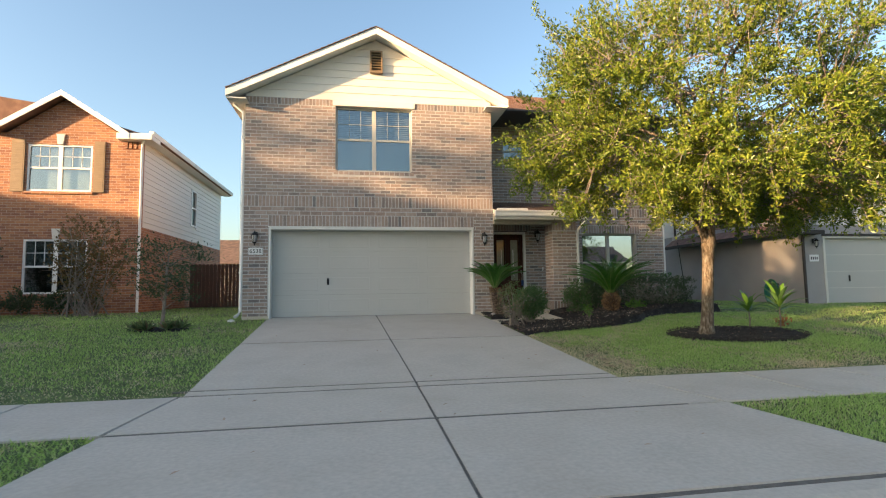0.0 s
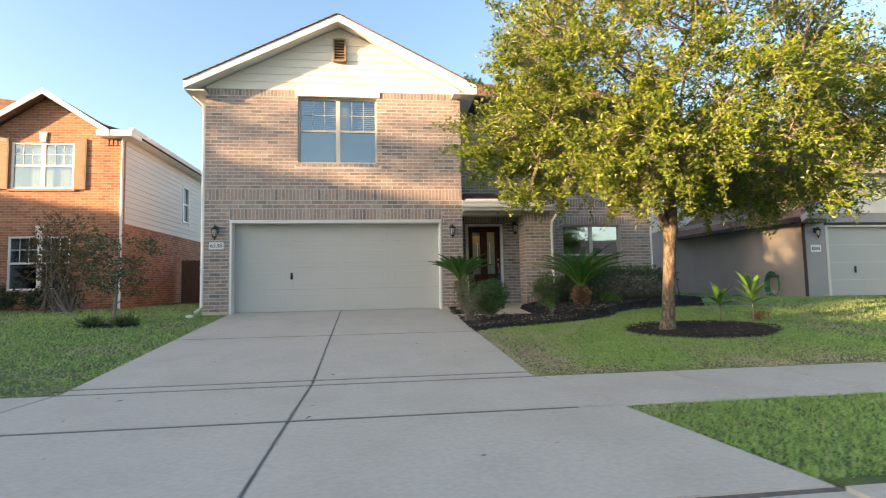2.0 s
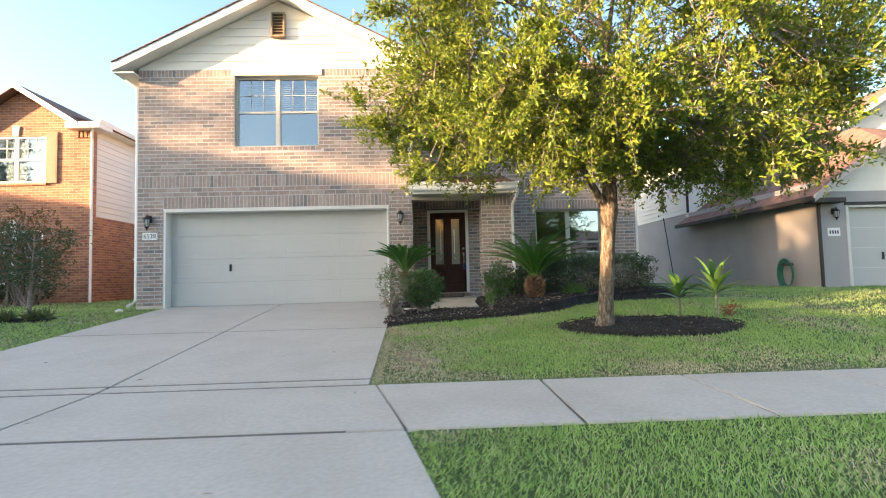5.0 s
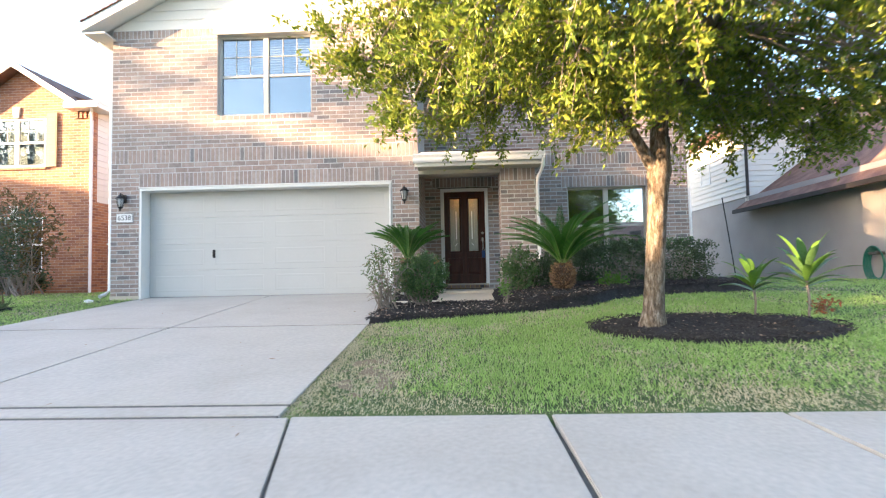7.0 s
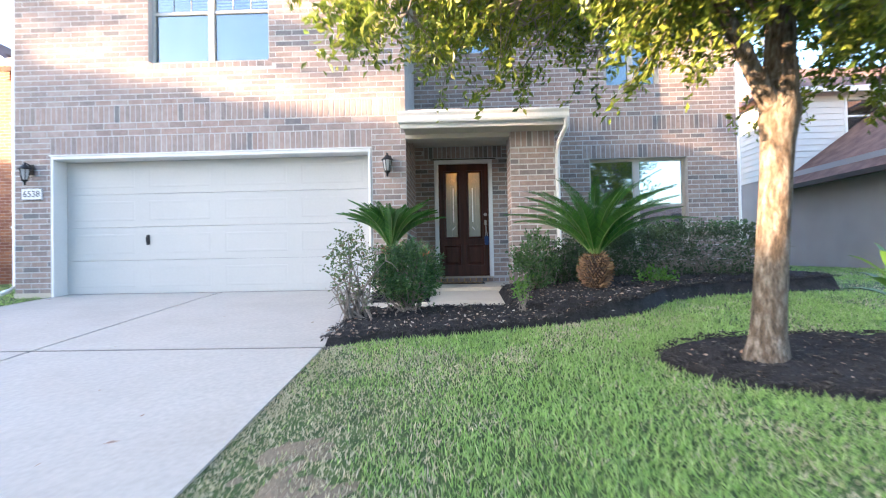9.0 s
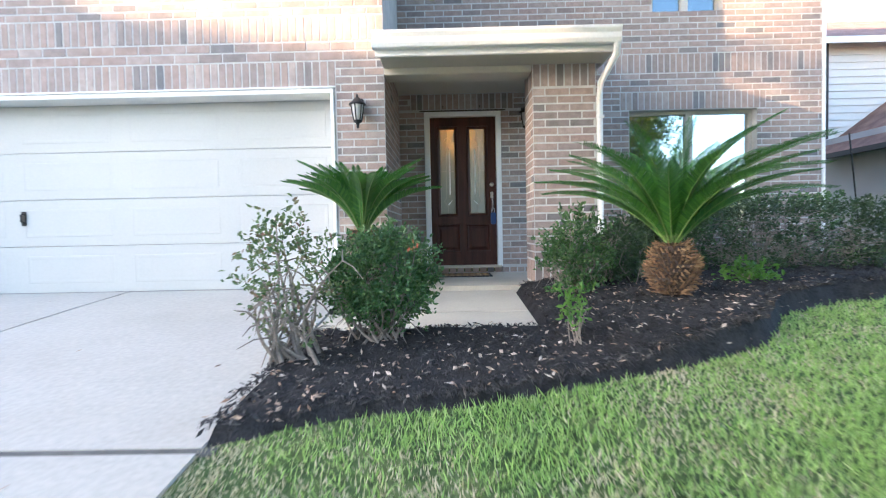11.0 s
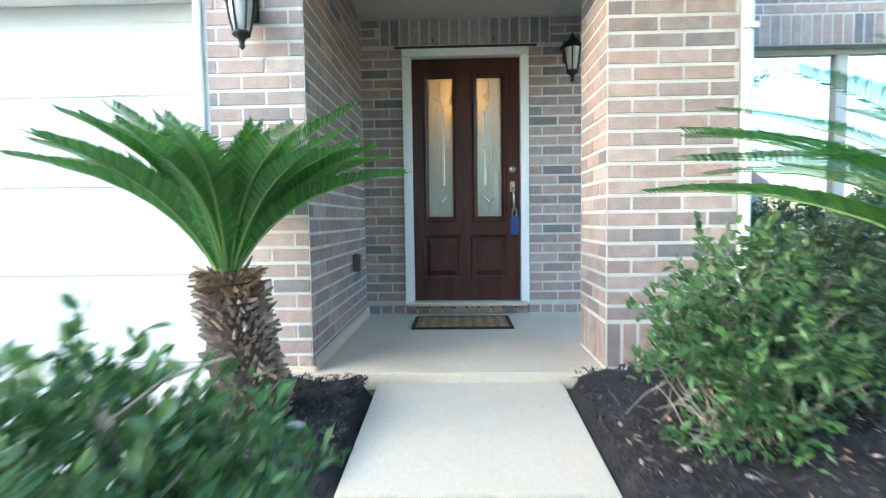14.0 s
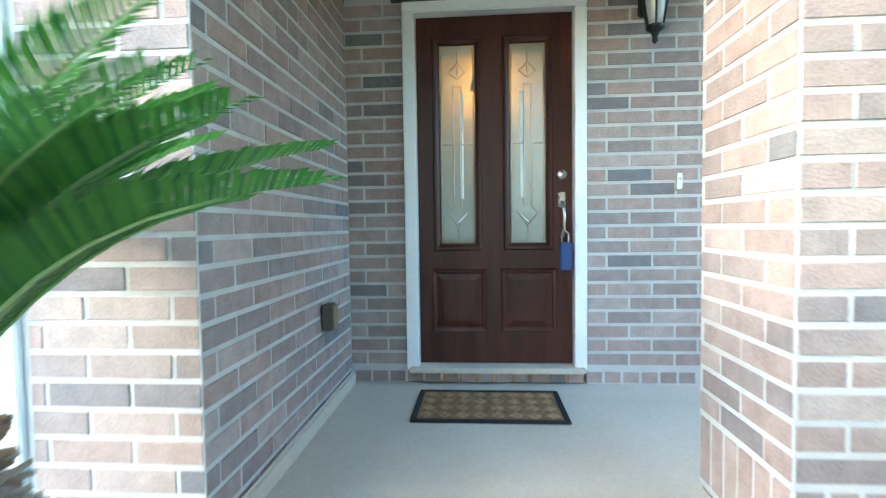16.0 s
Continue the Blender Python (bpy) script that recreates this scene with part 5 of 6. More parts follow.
        L = leaflet * min(1.0, 0.3 + 2.4 * s[i]) * min(1.0, 0.42 + 1.9 * (1 - s[i])) * r2.uniform(0.88, 1.1)
        for sg in (-1, 1):
            dirv = d * (0.45 + 0.45 * s[i] ** 2) + side * sg * (0.78 + r2.uniform(-0.06, 0.06)) + up * (0.52 - 0.15 * s[i])
            dirv /= np.linalg.norm(dirv)
            a = rib[i]
            b = a + dirv * L * 0.66 + up * 0.004
            c = a + dirv * L - up * L * 0.10 + d * L * 0.10
            w = d * 0.0064
            k = len(v)
            v += [a - w * 0.6, a + w * 0.6, b + w, b - w, c]
            f += [(k, k + 1, k + 2), (k, k + 2, k + 3), (k + 3, k + 2, k + 4)]
    me = bpy.data.meshes.new("frond")
    me.from_pydata([tuple(p) for p in v], [], f)
    me.materials.append(M["frond"])
    rv, rf = tube([tuple(p) for p in rib[::12]], list(np.linspace(0.0075, 0.0025, len(rib[::12]))), 5)
    mr = bpy.data.meshes.new("rib")
    mr.from_pydata([tuple(p) for p in rv], [], rf)
    mr.materials.append(M["rachis"])
    return me, mr


def sago(at, trunk_h, trunk_r, crown, length, fronds, label, bark, seed, spread=(0.1, 1.25), swell=1.0, leaflet=0.13, lean=(0.0, 0.0)):
    """A sago palm: a trunk shingled with old leaf bases and a rosette of arching fronds."""
    x, y, z = at
    t = thing("sago_palm", at, label, "palm")
    r2 = random.Random(seed)
    # core colour also carries the shade in the gaps between leaf bases
    lathe("trunk", [(trunk_r * (0.75 if swell == 1 else 0.6), 0.0), (trunk_r * 0.9 * swell ** 0.5, trunk_h * 0.3), (trunk_r * 0.9 * swell ** 0.5, trunk_h * 0.6), (trunk_r * 0.72, trunk_h * 0.9), (trunk_r * 0.3, trunk_h)], at, M["cycad_core"], t, sides=18)
    v, f = [], []
    fresh = 0
    n = int(trunk_h / 0.026)
    for i in range(n):
        h = trunk_h * (i + 0.3) / n
        fresh = len(f) if h < trunk_h * 0.86 else fresh
        k = 28
        rr = trunk_r * (0.85 + 0.1 * math.sin(h / trunk_h * math.pi)) * (0.72 + 0.5 * math.sin(math.pi * min(1, h / trunk_h * 0.95 + 0.06)) if swell > 1 else 1)
        for j in range(k):
            a = 2 * math.pi * (j + 0.5 * (i % 2) + r2.uniform(-0.2, 0.2)) / k
            o, s = Vector((math.cos(a), math.sin(a), 0)), Vector((-math.sin(a), math.cos(a), 0))
            L, w = r2.uniform(0.035, 0.085), r2.uniform(0.007, 0.013)
            b0 = Vector((x, y, z + h)) + o * (rr - 0.02)
            tip = b0 + o * L * 0.8 + Vector((0, 0, L * r2.uniform(-0.35, 0.75)))
            q = len(v)
            v += [b0 - s * w + Vector((0, 0, -0.008)), b0 + s * w + Vector((0, 0, -0.008)), b0 + Vector((0, 0, 0.014)), tip - s * w * 0.5, tip + s * w * 0.5, tip + Vector((0, 0, 0.008))]
            f += [(q, q + 1, q + 4, q + 3), (q + 1, q + 2, q + 5, q + 4), (q + 2, q, q + 3, q + 5), (q + 3, q + 4, q + 5, q + 5)]
    for name, span, m, say in (("shaggy_bark", f[:fresh], bark, "old brown leaf bases"), ("leaf_base_collar", f[fresh:], M["cycad_bark"], "fresh orange-brown leaf bases")):
        quads = [g for g in span if len(set(g)) == 4]
        used = sorted({i for g in quads for i in g})
        at_ = {i: k for k, i in enumerate(used)}
        tagged(raw(name, [tuple(v[i]) for i in used], [tuple(at_[i] for i in g) for g in quads], m, t, say), kind="stuff")
    for q in t.children:
        q.data.transform(Matrix(((1, 0, lean[0] / trunk_h, 0), (0, 1, lean[1] / trunk_h, 0), (0, 0, 1, 0), (0, 0, 0, 1))))
    kinds = [frond_mesh(length * q, 0.0, dr * length, seed + i, leaflet) for i, (q, dr) in enumerate(((1.0, 0.50), (0.94, 0.42), (1.04, 0.58), (0.90, 0.38)))]
    for i in range(fronds):
        h = (i + 0.5) / fronds
        el = spread[0] + (spread[1] - spread[0]) * h ** 1.1 + r2.uniform(-0.06, 0.06)
        az = i * 2.39996 + r2.uniform(-0.15, 0.15)
        me, mr = kinds[i % 4]
        fr = new("frond", me)
        fr.parent = t
        fr.matrix_basis = Matrix.Translation((lean[0], lean[1], trunk_h * 0.97)) @ Matrix.Rotation(az, 4, "Z") @ Matrix.Translation((0.03, 0, 0)) @ Matrix.Rotation(-el, 4, "Y") @ Matrix.Rotation(r2.uniform(-0.25, 0.25), 4, "X") @ Matrix.Scale((0.88 + 0.14 * (1 - h)) * r2.uniform(0.92, 1.05), 4)
        rb_ = new("rib", mr)
        rb_.parent = fr
    return t


sago((3.44, 11.72, 0.49), 0.70, 0.132, 0, 0.74, 44, "tall sago palm with shaggy grey trunk before the brick pier", M["cycad_grey"], 3, (0.98, 1.46), leaflet=0.125, lean=(-0.10, -0.02))
sago((5.90, 10.95, 0.63), 0.40, 0.165, 0, 1.10, 30, "broad sago palm with brown shaggy trunk in the mulch bed", M["cycad_bark"], 21, (0.80, 1.46), 1.22, leaflet=0.14)


def strap_plant(at, height, leaves, label, seed, pale=False):
    """A cordyline-like plant: a thin cane with a tuft of broad arching strap leaves."""
    x, y, z = at
    t = thing("cordyline", at, label, "plant")
    r2 = random.Random(seed)
    pipe("cane", [(x, y, z - 0.02), (x + 0.02, y, z + height * 0.25), (x, y + 0.01, z + height * 0.55)], 0.014, M["twig"], t, sides=7)
    for i in range(leaves):
        h = i / leaves
        az, el = i * 2.4 + r2.uniform(-0.3, 0.3), 0.35 + h * 0.95
        L, w = height * r2.uniform(0.5, 0.68), 0.045 * r2.uniform(0.8, 1.15)
        bm, rows = bmesh.new(), []
        for k in range(8):
            s = k / 7
            px, pz = L * s * math.cos(el), L * s * math.sin(el) - 0.28 * L * s ** 2.4
            ww = w * math.sin(math.pi * min(0.97, 0.12 + s * 0.86)) + 0.002
            rows.append([bm.verts.new((px, -ww, pz + ww * 0.35)), bm.verts.new((px, 0, pz)), bm.verts.new((px, ww, pz + ww * 0.35))])
        for a, b in zip(rows, rows[1:]):
            bm.faces.new((a[0], a[1], b[1], b[0]))
            bm.faces.new((a[1], a[2], b[2], b[1]))
        bmesh.ops.transform(bm, matrix=Matrix.Translation((x, y, z + height * (0.38 + 0.2 * h))) @ Matrix.Rotation(az, 4, "Z"), verts=bm.verts)
        part("leaf", bm, M["leaf_bright"] if (pale and h > 0.5) or r2.random() < 0.25 else M["leaf_shrub"], t, smooth=True)


strap_plant((7.72, 8.9, gz(7.7, 8.9)), 0.80, 15, "green strap-leaved cordyline with pale new leaves", 4, True)
strap_plant((8.15, 8.62, gz(8.1, 8.6)), 1.0, 20, "larger strap-leaved cordyline at the mulch ring", 9)

shrub("shrub", (8.62, 9.05, gz(8.6, 9.05)), (0.30, 0.2, 0.16), 120, 0, M["leaf_flame"], "low plant with orange-red leaves beside the mulch ring", stems=6, leafsize=0.05, hollow=0.1, base=0.05, twig_r=0.003, sprig=5)

# sapling with its small bed on the far lawn
sx, sy = -3.72, 10.9
sap = thing("sapling", (sx, sy, gz(sx, sy)), "young thin tree with sparse tiered foliage in a small bed", "tree")
v, f = [], []
tube(bez((sx, sy, gz(sx, sy) - 0.05), (sx + 0.05, sy, 1.0), (sx + 0.1, sy, 2.05), 8), list(np.linspace(0.045, 0.012, 8)), 8, v, f)
raw("trunk", [tuple(p) for p in v], f, M["twig"], sap)
lc = []
r2 = np.random.default_rng(5)
for i in range(16):
    h = 0.85 + 1.2 * i / 16
    a = i * 2.3
    L = (0.75 if h > 1.5 else 0.45) * r2.uniform(0.6, 1)
    p, q = np.array((sx + 0.04, sy, h)), np.array((sx + 0.05 + L * math.cos(a), sy + L * math.sin(a), h + 0.22))
    v, f = tube([tuple(p), tuple((p + q) / 2 + (0, 0, 0.06)), tuple(q)], [0.012, 0.008, 0.003], 5)
    raw("branch", [tuple(k) for k in v], f, M["twig"], sap)
    lc.append(q + r2.normal(size=(120, 3)) * (0.16, 0.16, 0.05))
lv, lf = leaf_cloud(np.concatenate(lc), 0.07, r2)
tagged(raw("foliage", lv, lf, M["leaf_hedge"], sap), kind="stuff")
for i, (dx, dy) in enumerate(((-0.38, -0.12), (-0.2, -0.2), (0.18, -0.15), (0.32, -0.05))):
    tuft = thing("grass_tuft", (sx + dx, sy + dy, gz(sx, sy + dy)), "blue-grey ornamental grass tuft in the small bed", "plant", "tufts round the sapling")
    c = np.tile((sx + dx, sy + dy, gz(sx, sy + dy) + 0.02), (70, 1)) + r2.normal(size=(70, 3)) * (0.04, 0.04, 0.0)
    lv, lf = leaf_cloud(c, 0.22, r2, up=1.1, aspect=0.06)
    tagged(raw("blade_tuft", lv, lf, M["leaf_pale"], tuft), kind="stuff")


# ---- mulch beds, chips, fallen leaves ----
def rise(x, y):
    """The mulch is heaped towards the palm and the window."""
    return 0.12 * max(0, min(1, (x - 4.85) / 0.6)) * max(0, min(1, (y - 9.5) / 0.6)) if y > 9.4 else 0


def bed_mesh(name, test, x0, x1, y0, y1, lift, label, step=0.07, material="mulch", category="mulch"):
    xs, ys = np.arange(x0, x1 + step, step), np.arange(y0, y1 + step, step)
    v, ix = [], {}
    for j, y in enumerate(ys):
        for i, x in enumerate(xs):
            inside = min(test(x, y), 1.0)
            if inside > -0.25:
                ix[i, j] = len(v)
                v.append((x, y, gz(x, y) - 0.03 + (lift + rise(x, y) + 0.03) * max(0, min(1, inside * 7 + 0.15)) + (0.025 * noise.noise((x * 6, y * 6, 0)) + 0.02 * noise.noise((x * 19, y * 19, 2))) * (inside > 0)))
    f = [(ix[i, j], ix[i + 1, j], ix[i + 1, j + 1], ix[i, j + 1]) for (i, j) in ix if (i + 1, j) in ix and (i + 1, j + 1) in ix and (i, j + 1) in ix]
    return tagged(raw(name, v, f, M[material], smooth=True), label, category, kind="structure")


def bed_test(x, y):
    d = min(y - bed_front(x), x - 3.08 + 0.02, 9.5 - x)
    if 3.4 < x < 5.82 and y > 12.2:
        return -0.3
    if 3.05 < x < 4.86 and 10.58 < y < 11.32 or 3.82 < x < 4.86 and 11.2 < y < 12.3:
        return -0.12
    return d


ring_test = lambda x, y: 0.5 * (1 - ((x - 6.98) / 1.34) ** 2 - ((y - 8.32) / 0.80) ** 2)
bed_mesh("mulch_bed", bed_test, 3.0, 9.6, 8.85, 13.9, 0.055, "black wood mulch bed along the house front")
bed_mesh("mulch_ring", ring_test, 5.4, 8.6, 7.3, 9.3, 0.05, "black wood mulch ring round the tree")
bed_mesh("mulch_small", lambda x, y: 0.5 * (1 - ((x + 3.72) / 0.52) ** 2 - ((y - 10.9) / 0.3) ** 2), -4.4, -3.0, 10.5, 11.3, 0.03, "small dark bed round the sapling")


def worn_test(x, y):
    """The worn strip of lawn beside the driveway, with a ragged outline."""
    return 0.3 * (1 + 0.5 * noise.noise((x * 4, y * 4, 1)) - ((x - 3.60) / 0.30) ** 2 - ((y - 6.75) / 0.62) ** 2)


bed_mesh("bare_patch", worn_test, 3.2, 4.2, 5.8, 8.2, -0.012, "bare tan thatch patch worn into the lawn", 0.05, "thatch", "soil")


def scatter(name, count, test, x0, x1, y0, y1, size, material, label, lift, seed, flat=0.35, aspect=0.35):
    r2 = np.random.default_rng(seed)
    c = []
    while len(c) < count:
        x, y = r2.uniform(x0, x1), r2.uniform(y0, y1)
        if test(x, y):
            c.append((x, y, gz(x, y) + lift + rise(x, y) * (bed_front(x) < y) + r2.uniform(0, 0.012) + 0.025 * noise.noise((x * 6, y * 6, 0)) + 0.02 * noise.noise((x * 19, y * 19, 2))))
    c = np.array(c)
    d = r2.normal(size=(count, 3)) * (1, 1, flat)
    d /= np.linalg.norm(d, axis=1)[:, None]
    s = np.cross(d, (0, 0, 1.0) + r2.normal(size=(count, 3)) * 0.45)
    s /= np.linalg.norm(s, axis=1)[:, None]
    n = np.cross(s, d)
    L = size * r2.uniform(0.5, 1.4, size=(count, 1))
    w = L * aspect * r2.uniform(0.5, 1.2, size=(count, 1))
    v = np.stack([c - d * L / 2, c + s * w / 2 + n * w * 0.15 - d * L * 0.1, c + d * L / 2 + n * w * 0.2, c - s * w / 2 + n * w * 0.15 - d * L * 0.05, c + n * w * 0.4], axis=1).reshape(-1, 3)
    k = 5 * np.arange(count)[:, None]
    f = np.concatenate([k + [0, 1, 4], k + [1, 2, 4], k + [2, 3, 4], k + [3, 0, 4]], axis=1).reshape(-1, 3)
    return tagged(raw(name, v, f, material), label, "litter", kind="stuff")


near_bed = lambda x, y: bed_test(x, y) > 0.0 and y < 12.2
scatter("mulch_chips", 26000, near_bed, 3.0, 9.4, 8.9, 12.2, 0.05, M["chip"], "shredded black mulch chips", 0.045, 1, 0.5, 0.28)
scatter("mulch_chips", 6000, lambda x, y: ring_test(x, y) > 0.0, 5.5, 8.5, 7.4, 9.2, 0.05, M["chip"], "shredded black mulch chips round the tree", 0.04, 2, 0.5, 0.28)
scatter("fallen_leaves", 650, lambda x, y: bed_test(x, y) > -0.02 and y < 11.6, 3.0, 8.0, 8.9, 11.6, 0.034, M["dead"], "dry curled fallen leaves on the mulch", 0.06, 3, 0.35, 0.5)
scatter("fallen_leaves", 130, lambda x, y: ring_test(x, y) > 0.0, 5.5, 8.5, 7.4, 9.2, 0.034, M["dead"], "dry fallen leaves round the tree", 0.055, 4, 0.35, 0.5)
scatter("fallen_leaves", 34, lambda x, y: edge_left(y) + 0.2 < x < edge_right(y) - 0.1, -1.6, 3.2, 3.0, 12.0, 0.055, M["dead"], "few dry leaves on the concrete driveway", 0.012, 6, 0.1, 0.35)
scatter("fallen_leaves", 100, lambda x, y: bed_test(x, y) > 0.0 and y < bed_front(x) + 0.9, 3.0, 7.4, 8.9, 11.0, 0.046, M["dead_pale"], "larger pale dry leaves along the mulch's rim", 0.065, 8, 0.3, 0.42)
for i, (x, y, s) in enumerate(((3.25, 11.60, 0.052), (3.63, 11.58, 0.045))):
    bm = bmesh.new()
    bmesh.ops.create_icosphere(bm, subdivisions=2, radius=s)
    for q in bm.verts:
        q.co = Vector((q.co.x * 1.2, q.co.y, q.co.z * 0.7)) * (1 + 0.25 * noise.noise(q.co * 14 + Vector((i * 5, 0, 0)))) + Vector((x, y, gz(x, y) + 0.07))
    tagged(part("stone", bm, M["taupe"], smooth=True), "pale rounded garden stone in the mulch", "stone", "stones by the palm")


# ---- grass blades ----
def grass(name, regions, material, label, seed, height, dry):
    r2 = np.random.default_rng(seed)
    pts, hs = [], []
    for x0, x1, y0, y1, dens in regions:
        n = int((x1 - x0) * (y1 - y0) * dens)
        q = r2.uniform((x0, y0), (x1, y1), size=(n, 2))
        for x, y in q:
            patch = noise.noise((x * 0.9, y * 0.9, 7)) + 0.5 * noise.noise((x * 3.1, y * 3.1, 3))
            rim = math.exp(-max(0, y - 5.8) / 0.5) if y > 5.7 else 0
            rim = max(rim, 1.1 * math.exp(-max(0, x - edge_right(y)) / 0.42) if 5.7 < y < 9.2 and x > 3 else 0)
            worn = 0.75 * math.exp(-((x - 3.5) / 0.38) ** 2 - ((y - 6.9) / 0.75) ** 2) + 0.45 * math.exp(-((x - 5.2) / 0.5) ** 2 - ((y - 7.5) / 0.4) ** 2)
            if (patch + 0.8 * rim + worn + r2.normal() * 0.28 > 0.37) == dry and is_lawn(x, y):
                pts.append((x, y, gz(x, y) - 0.025))
                hs.append(1 - 0.35 * rim)
    c, hs = np.array(pts), np.array(hs)[:, None]
    n = len(c)
    lean = r2.normal(size=(n, 3)) * 0.55
    lean[:, 2] = 1
    lean /= np.linalg.norm(lean, axis=1)[:, None]
    s = np.cross(lean, r2.normal(size=(n, 3)))
    s /= np.linalg.norm(s, axis=1)[:, None]
    H = height * r2.uniform(0.55, 1.3, size=(n, 1)) * hs
    w = r2.uniform(0.0022, 0.0042, size=(n, 1)) * (1 + 0.06 * np.abs(c[:, :1] - 4.2))
    bend = np.cross(s, lean) * H * r2.uniform(0.1, 0.5, size=(n, 1))
    m = c + lean * H * 0.55 + bend * 0.3
    tip = c + lean * H * 0.95 + bend
    v = np.stack([c - s * w, c + s * w, m + s * w * 0.9, m - s * w * 0.9, tip], axis=1).reshape(-1, 3)
    k = 5 * np.arange(n)[:, None]
    f = np.concatenate([k + [0, 1, 2], k + [0, 2, 3], k + [3, 2, 4]], axis=1).reshape(-1, 3)
    return tagged(raw(name, v, f, material), label, "grass", kind="stuff")


NEAR = [(2.85, 3.3, 5.78, 9.3, 6000), (2.85, 6.6, 5.78, 9.9, 4200), (5.0, 6.6, 9.9, 11.0, 3500), (6.6, 8.6, 5.78, 11.6, 2600), (8.6, 10.5, 5.78, 11.6, 1500), (3.6, 7.5, 2.75, 4.40, 3200), (7.5, 14, 2.75, 4.4, 900), (10.5, 16, 5.78, 14, 500), (-6.5, -1.6, 5.78, 13, 900), (-12, -6.5, 5.78, 17, 250), (-6, -1.8, 2.75, 4.4, 1800), (9.3, 14, 11.6, 20, 350), (-6.5, -2.6, 13, 20, 250)]
grass("grass_blades", NEAR, M["grass"], "dense green grass blades of the lawn", 1, 0.062, False)
grass("dry_grass_blades", NEAR, M["straw"], "straw-coloured dry grass blades at the lawn's edge", 2, 0.045, True)


# ---- neighbour with red brick front ----
lh = thing("house", (-9, 20, 0.5), "two-storey red brick neighbour house with white lap siding and shutters", "house")
LY, LXR = 17.35, -6.74
LW1, LW2 = (-10.0, -8.16, 4.38, 5.87), (-10.0, -8.2, 1.19, 2.88)
wall("wall", "x", -16, LXR, 0.3, 6.2, LY, LY + 0.25, M["red_brick"], [LW1, LW2], lh, "red brick front wall")
prism("wall", [(-10.6, 6.20), (-7.3, 6.20), (-8.95, 7.36)], "y", LY, LY + 0.25, M["red_brick"], lh, "red brick gable")
side = wall("wall", "y", LY + 0.25, 27, 0.3, 3.3, LXR - 0.25, LXR, M["red_brick"], (), lh, "red brick lower side wall")
side2 = wall("wall", "y", LY + 0.25, 27, 3.3, 6.25, LXR - 0.25, LXR - 0.03, M["cream"], [(22.4, 23.1, 3.95, 5.5)], lh, "cream lap siding")
for i in range(16):
    z = 3.3 + i * 0.185
    for a, b in ((LY + 0.25, 22.38), (23.12, 27)) if 3.8 < z < 5.5 else ((LY + 0.25, 27),):
        prism("board", [(LXR + 0.002, z), (LXR - 0.03, z), (LXR - 0.03, z + 0.19), (LXR - 0.022, z + 0.19)], "y", a, b, M["cream"], side2)
wall("wall", "x", -16, LXR - 0.25, 0.3, 6.2, 26.75, 27, M["cream"], (), lh)


def far_window(root, hole, y, blinds=True):
    x0, x1, z0, z1 = hole
    w = box("window", (x0 + 0.05, y + 0.06, z0 + 0.05), (x1 - 0.05, y + 0.066, z1 - 0.05), M["glass"], root, "white sash window", 0)
    w.visible_shadow = False
    xm, zm = (x0 + x1) / 2, (z0 + z1) / 2
    for lo, hi in (((x0, z0), (x0 + 0.06, z1)), ((x1 - 0.06, z0), (x1, z1)), ((x0 + 0.06, z0), (x1 - 0.06, z0 + 0.06)), ((x0 + 0.06, z1 - 0.06), (x1 - 0.06, z1)), ((xm - 0.06, z0 + 0.06), (xm + 0.06, z1 - 0.06)), ((x0 + 0.06, zm - 0.03), (xm - 0.06, zm + 0.03)), ((xm + 0.06, zm - 0.03), (x1 - 0.06, zm + 0.03))):
        box("frame", (lo[0], y + 0.02, lo[1]), (hi[0], y + 0.058, hi[1]), M["white"], w, bevel=0)
    for a, b in ((x0 + 0.06, xm - 0.06), (xm + 0.06, x1 - 0.06)):
        for i in (1, 2):
            x = a + (b - a) * i / 3
            box("glazing_bar", (x - 0.006, y + 0.045, zm + 0.03), (x + 0.006, y + 0.058, z1 - 0.06), M["white"], w, bevel=0)
        box("glazing_bar", (a, y + 0.045, zm + (z1 - zm) / 2 - 0.01), (b, y + 0.056, zm + (z1 - zm) / 2 + 0.01), M["white"], w, bevel=0)
    box("blind", (x0 + 0.03, y + 0.16, z0 + 0.03 if blinds else zm), (x1 - 0.03, y + 0.17, z1 - 0.03), M["blind"], w, "pale closed blind", 0)
    box("sill", (x0 - 0.06, y - 0.05, z0 - 0.09), (x1 + 0.06, y + 0.06, z0 - 0.005), M["red_brick"], w, "brick sill", 0.01)
    prism("keystone", [(xm - 0.08, z1 + 0.0), (xm + 0.08, z1 + 0.0), (xm + 0.12, z1 + 0.33), (xm - 0.12, z1 + 0.33)], "y", y - 0.04, y + 0.01, M["stone"], w, "pale keystone", 0.006)


far_window(lh, LW1, LY)
far_window(lh, LW2, LY, False)
# near-black block paints the unlit rooms behind these panes
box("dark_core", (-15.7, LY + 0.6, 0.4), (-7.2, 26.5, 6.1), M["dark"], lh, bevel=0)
for a, b in ((-10.42, -10.05), (-8.10, -7.78)):
    sh = box("shutter", (a, LY - 0.05, 4.36), (b, LY - 0.004, 6.0), M["shutter"], lh, "brown louvred shutter", 0.006)
    for i in range(20):
        z = 4.44 + i * 0.074
        prism("slat", [(LY - 0.06, z), (LY - 0.051, z), (LY - 0.051, z + 0.05), (LY - 0.053, z + 0.05)], "x", a + 0.04, b - 0.04, M["shutter"], sh)
bm = bmesh.new()
for s in (-1, 1):
    xe = -8.95 + s * 1.95
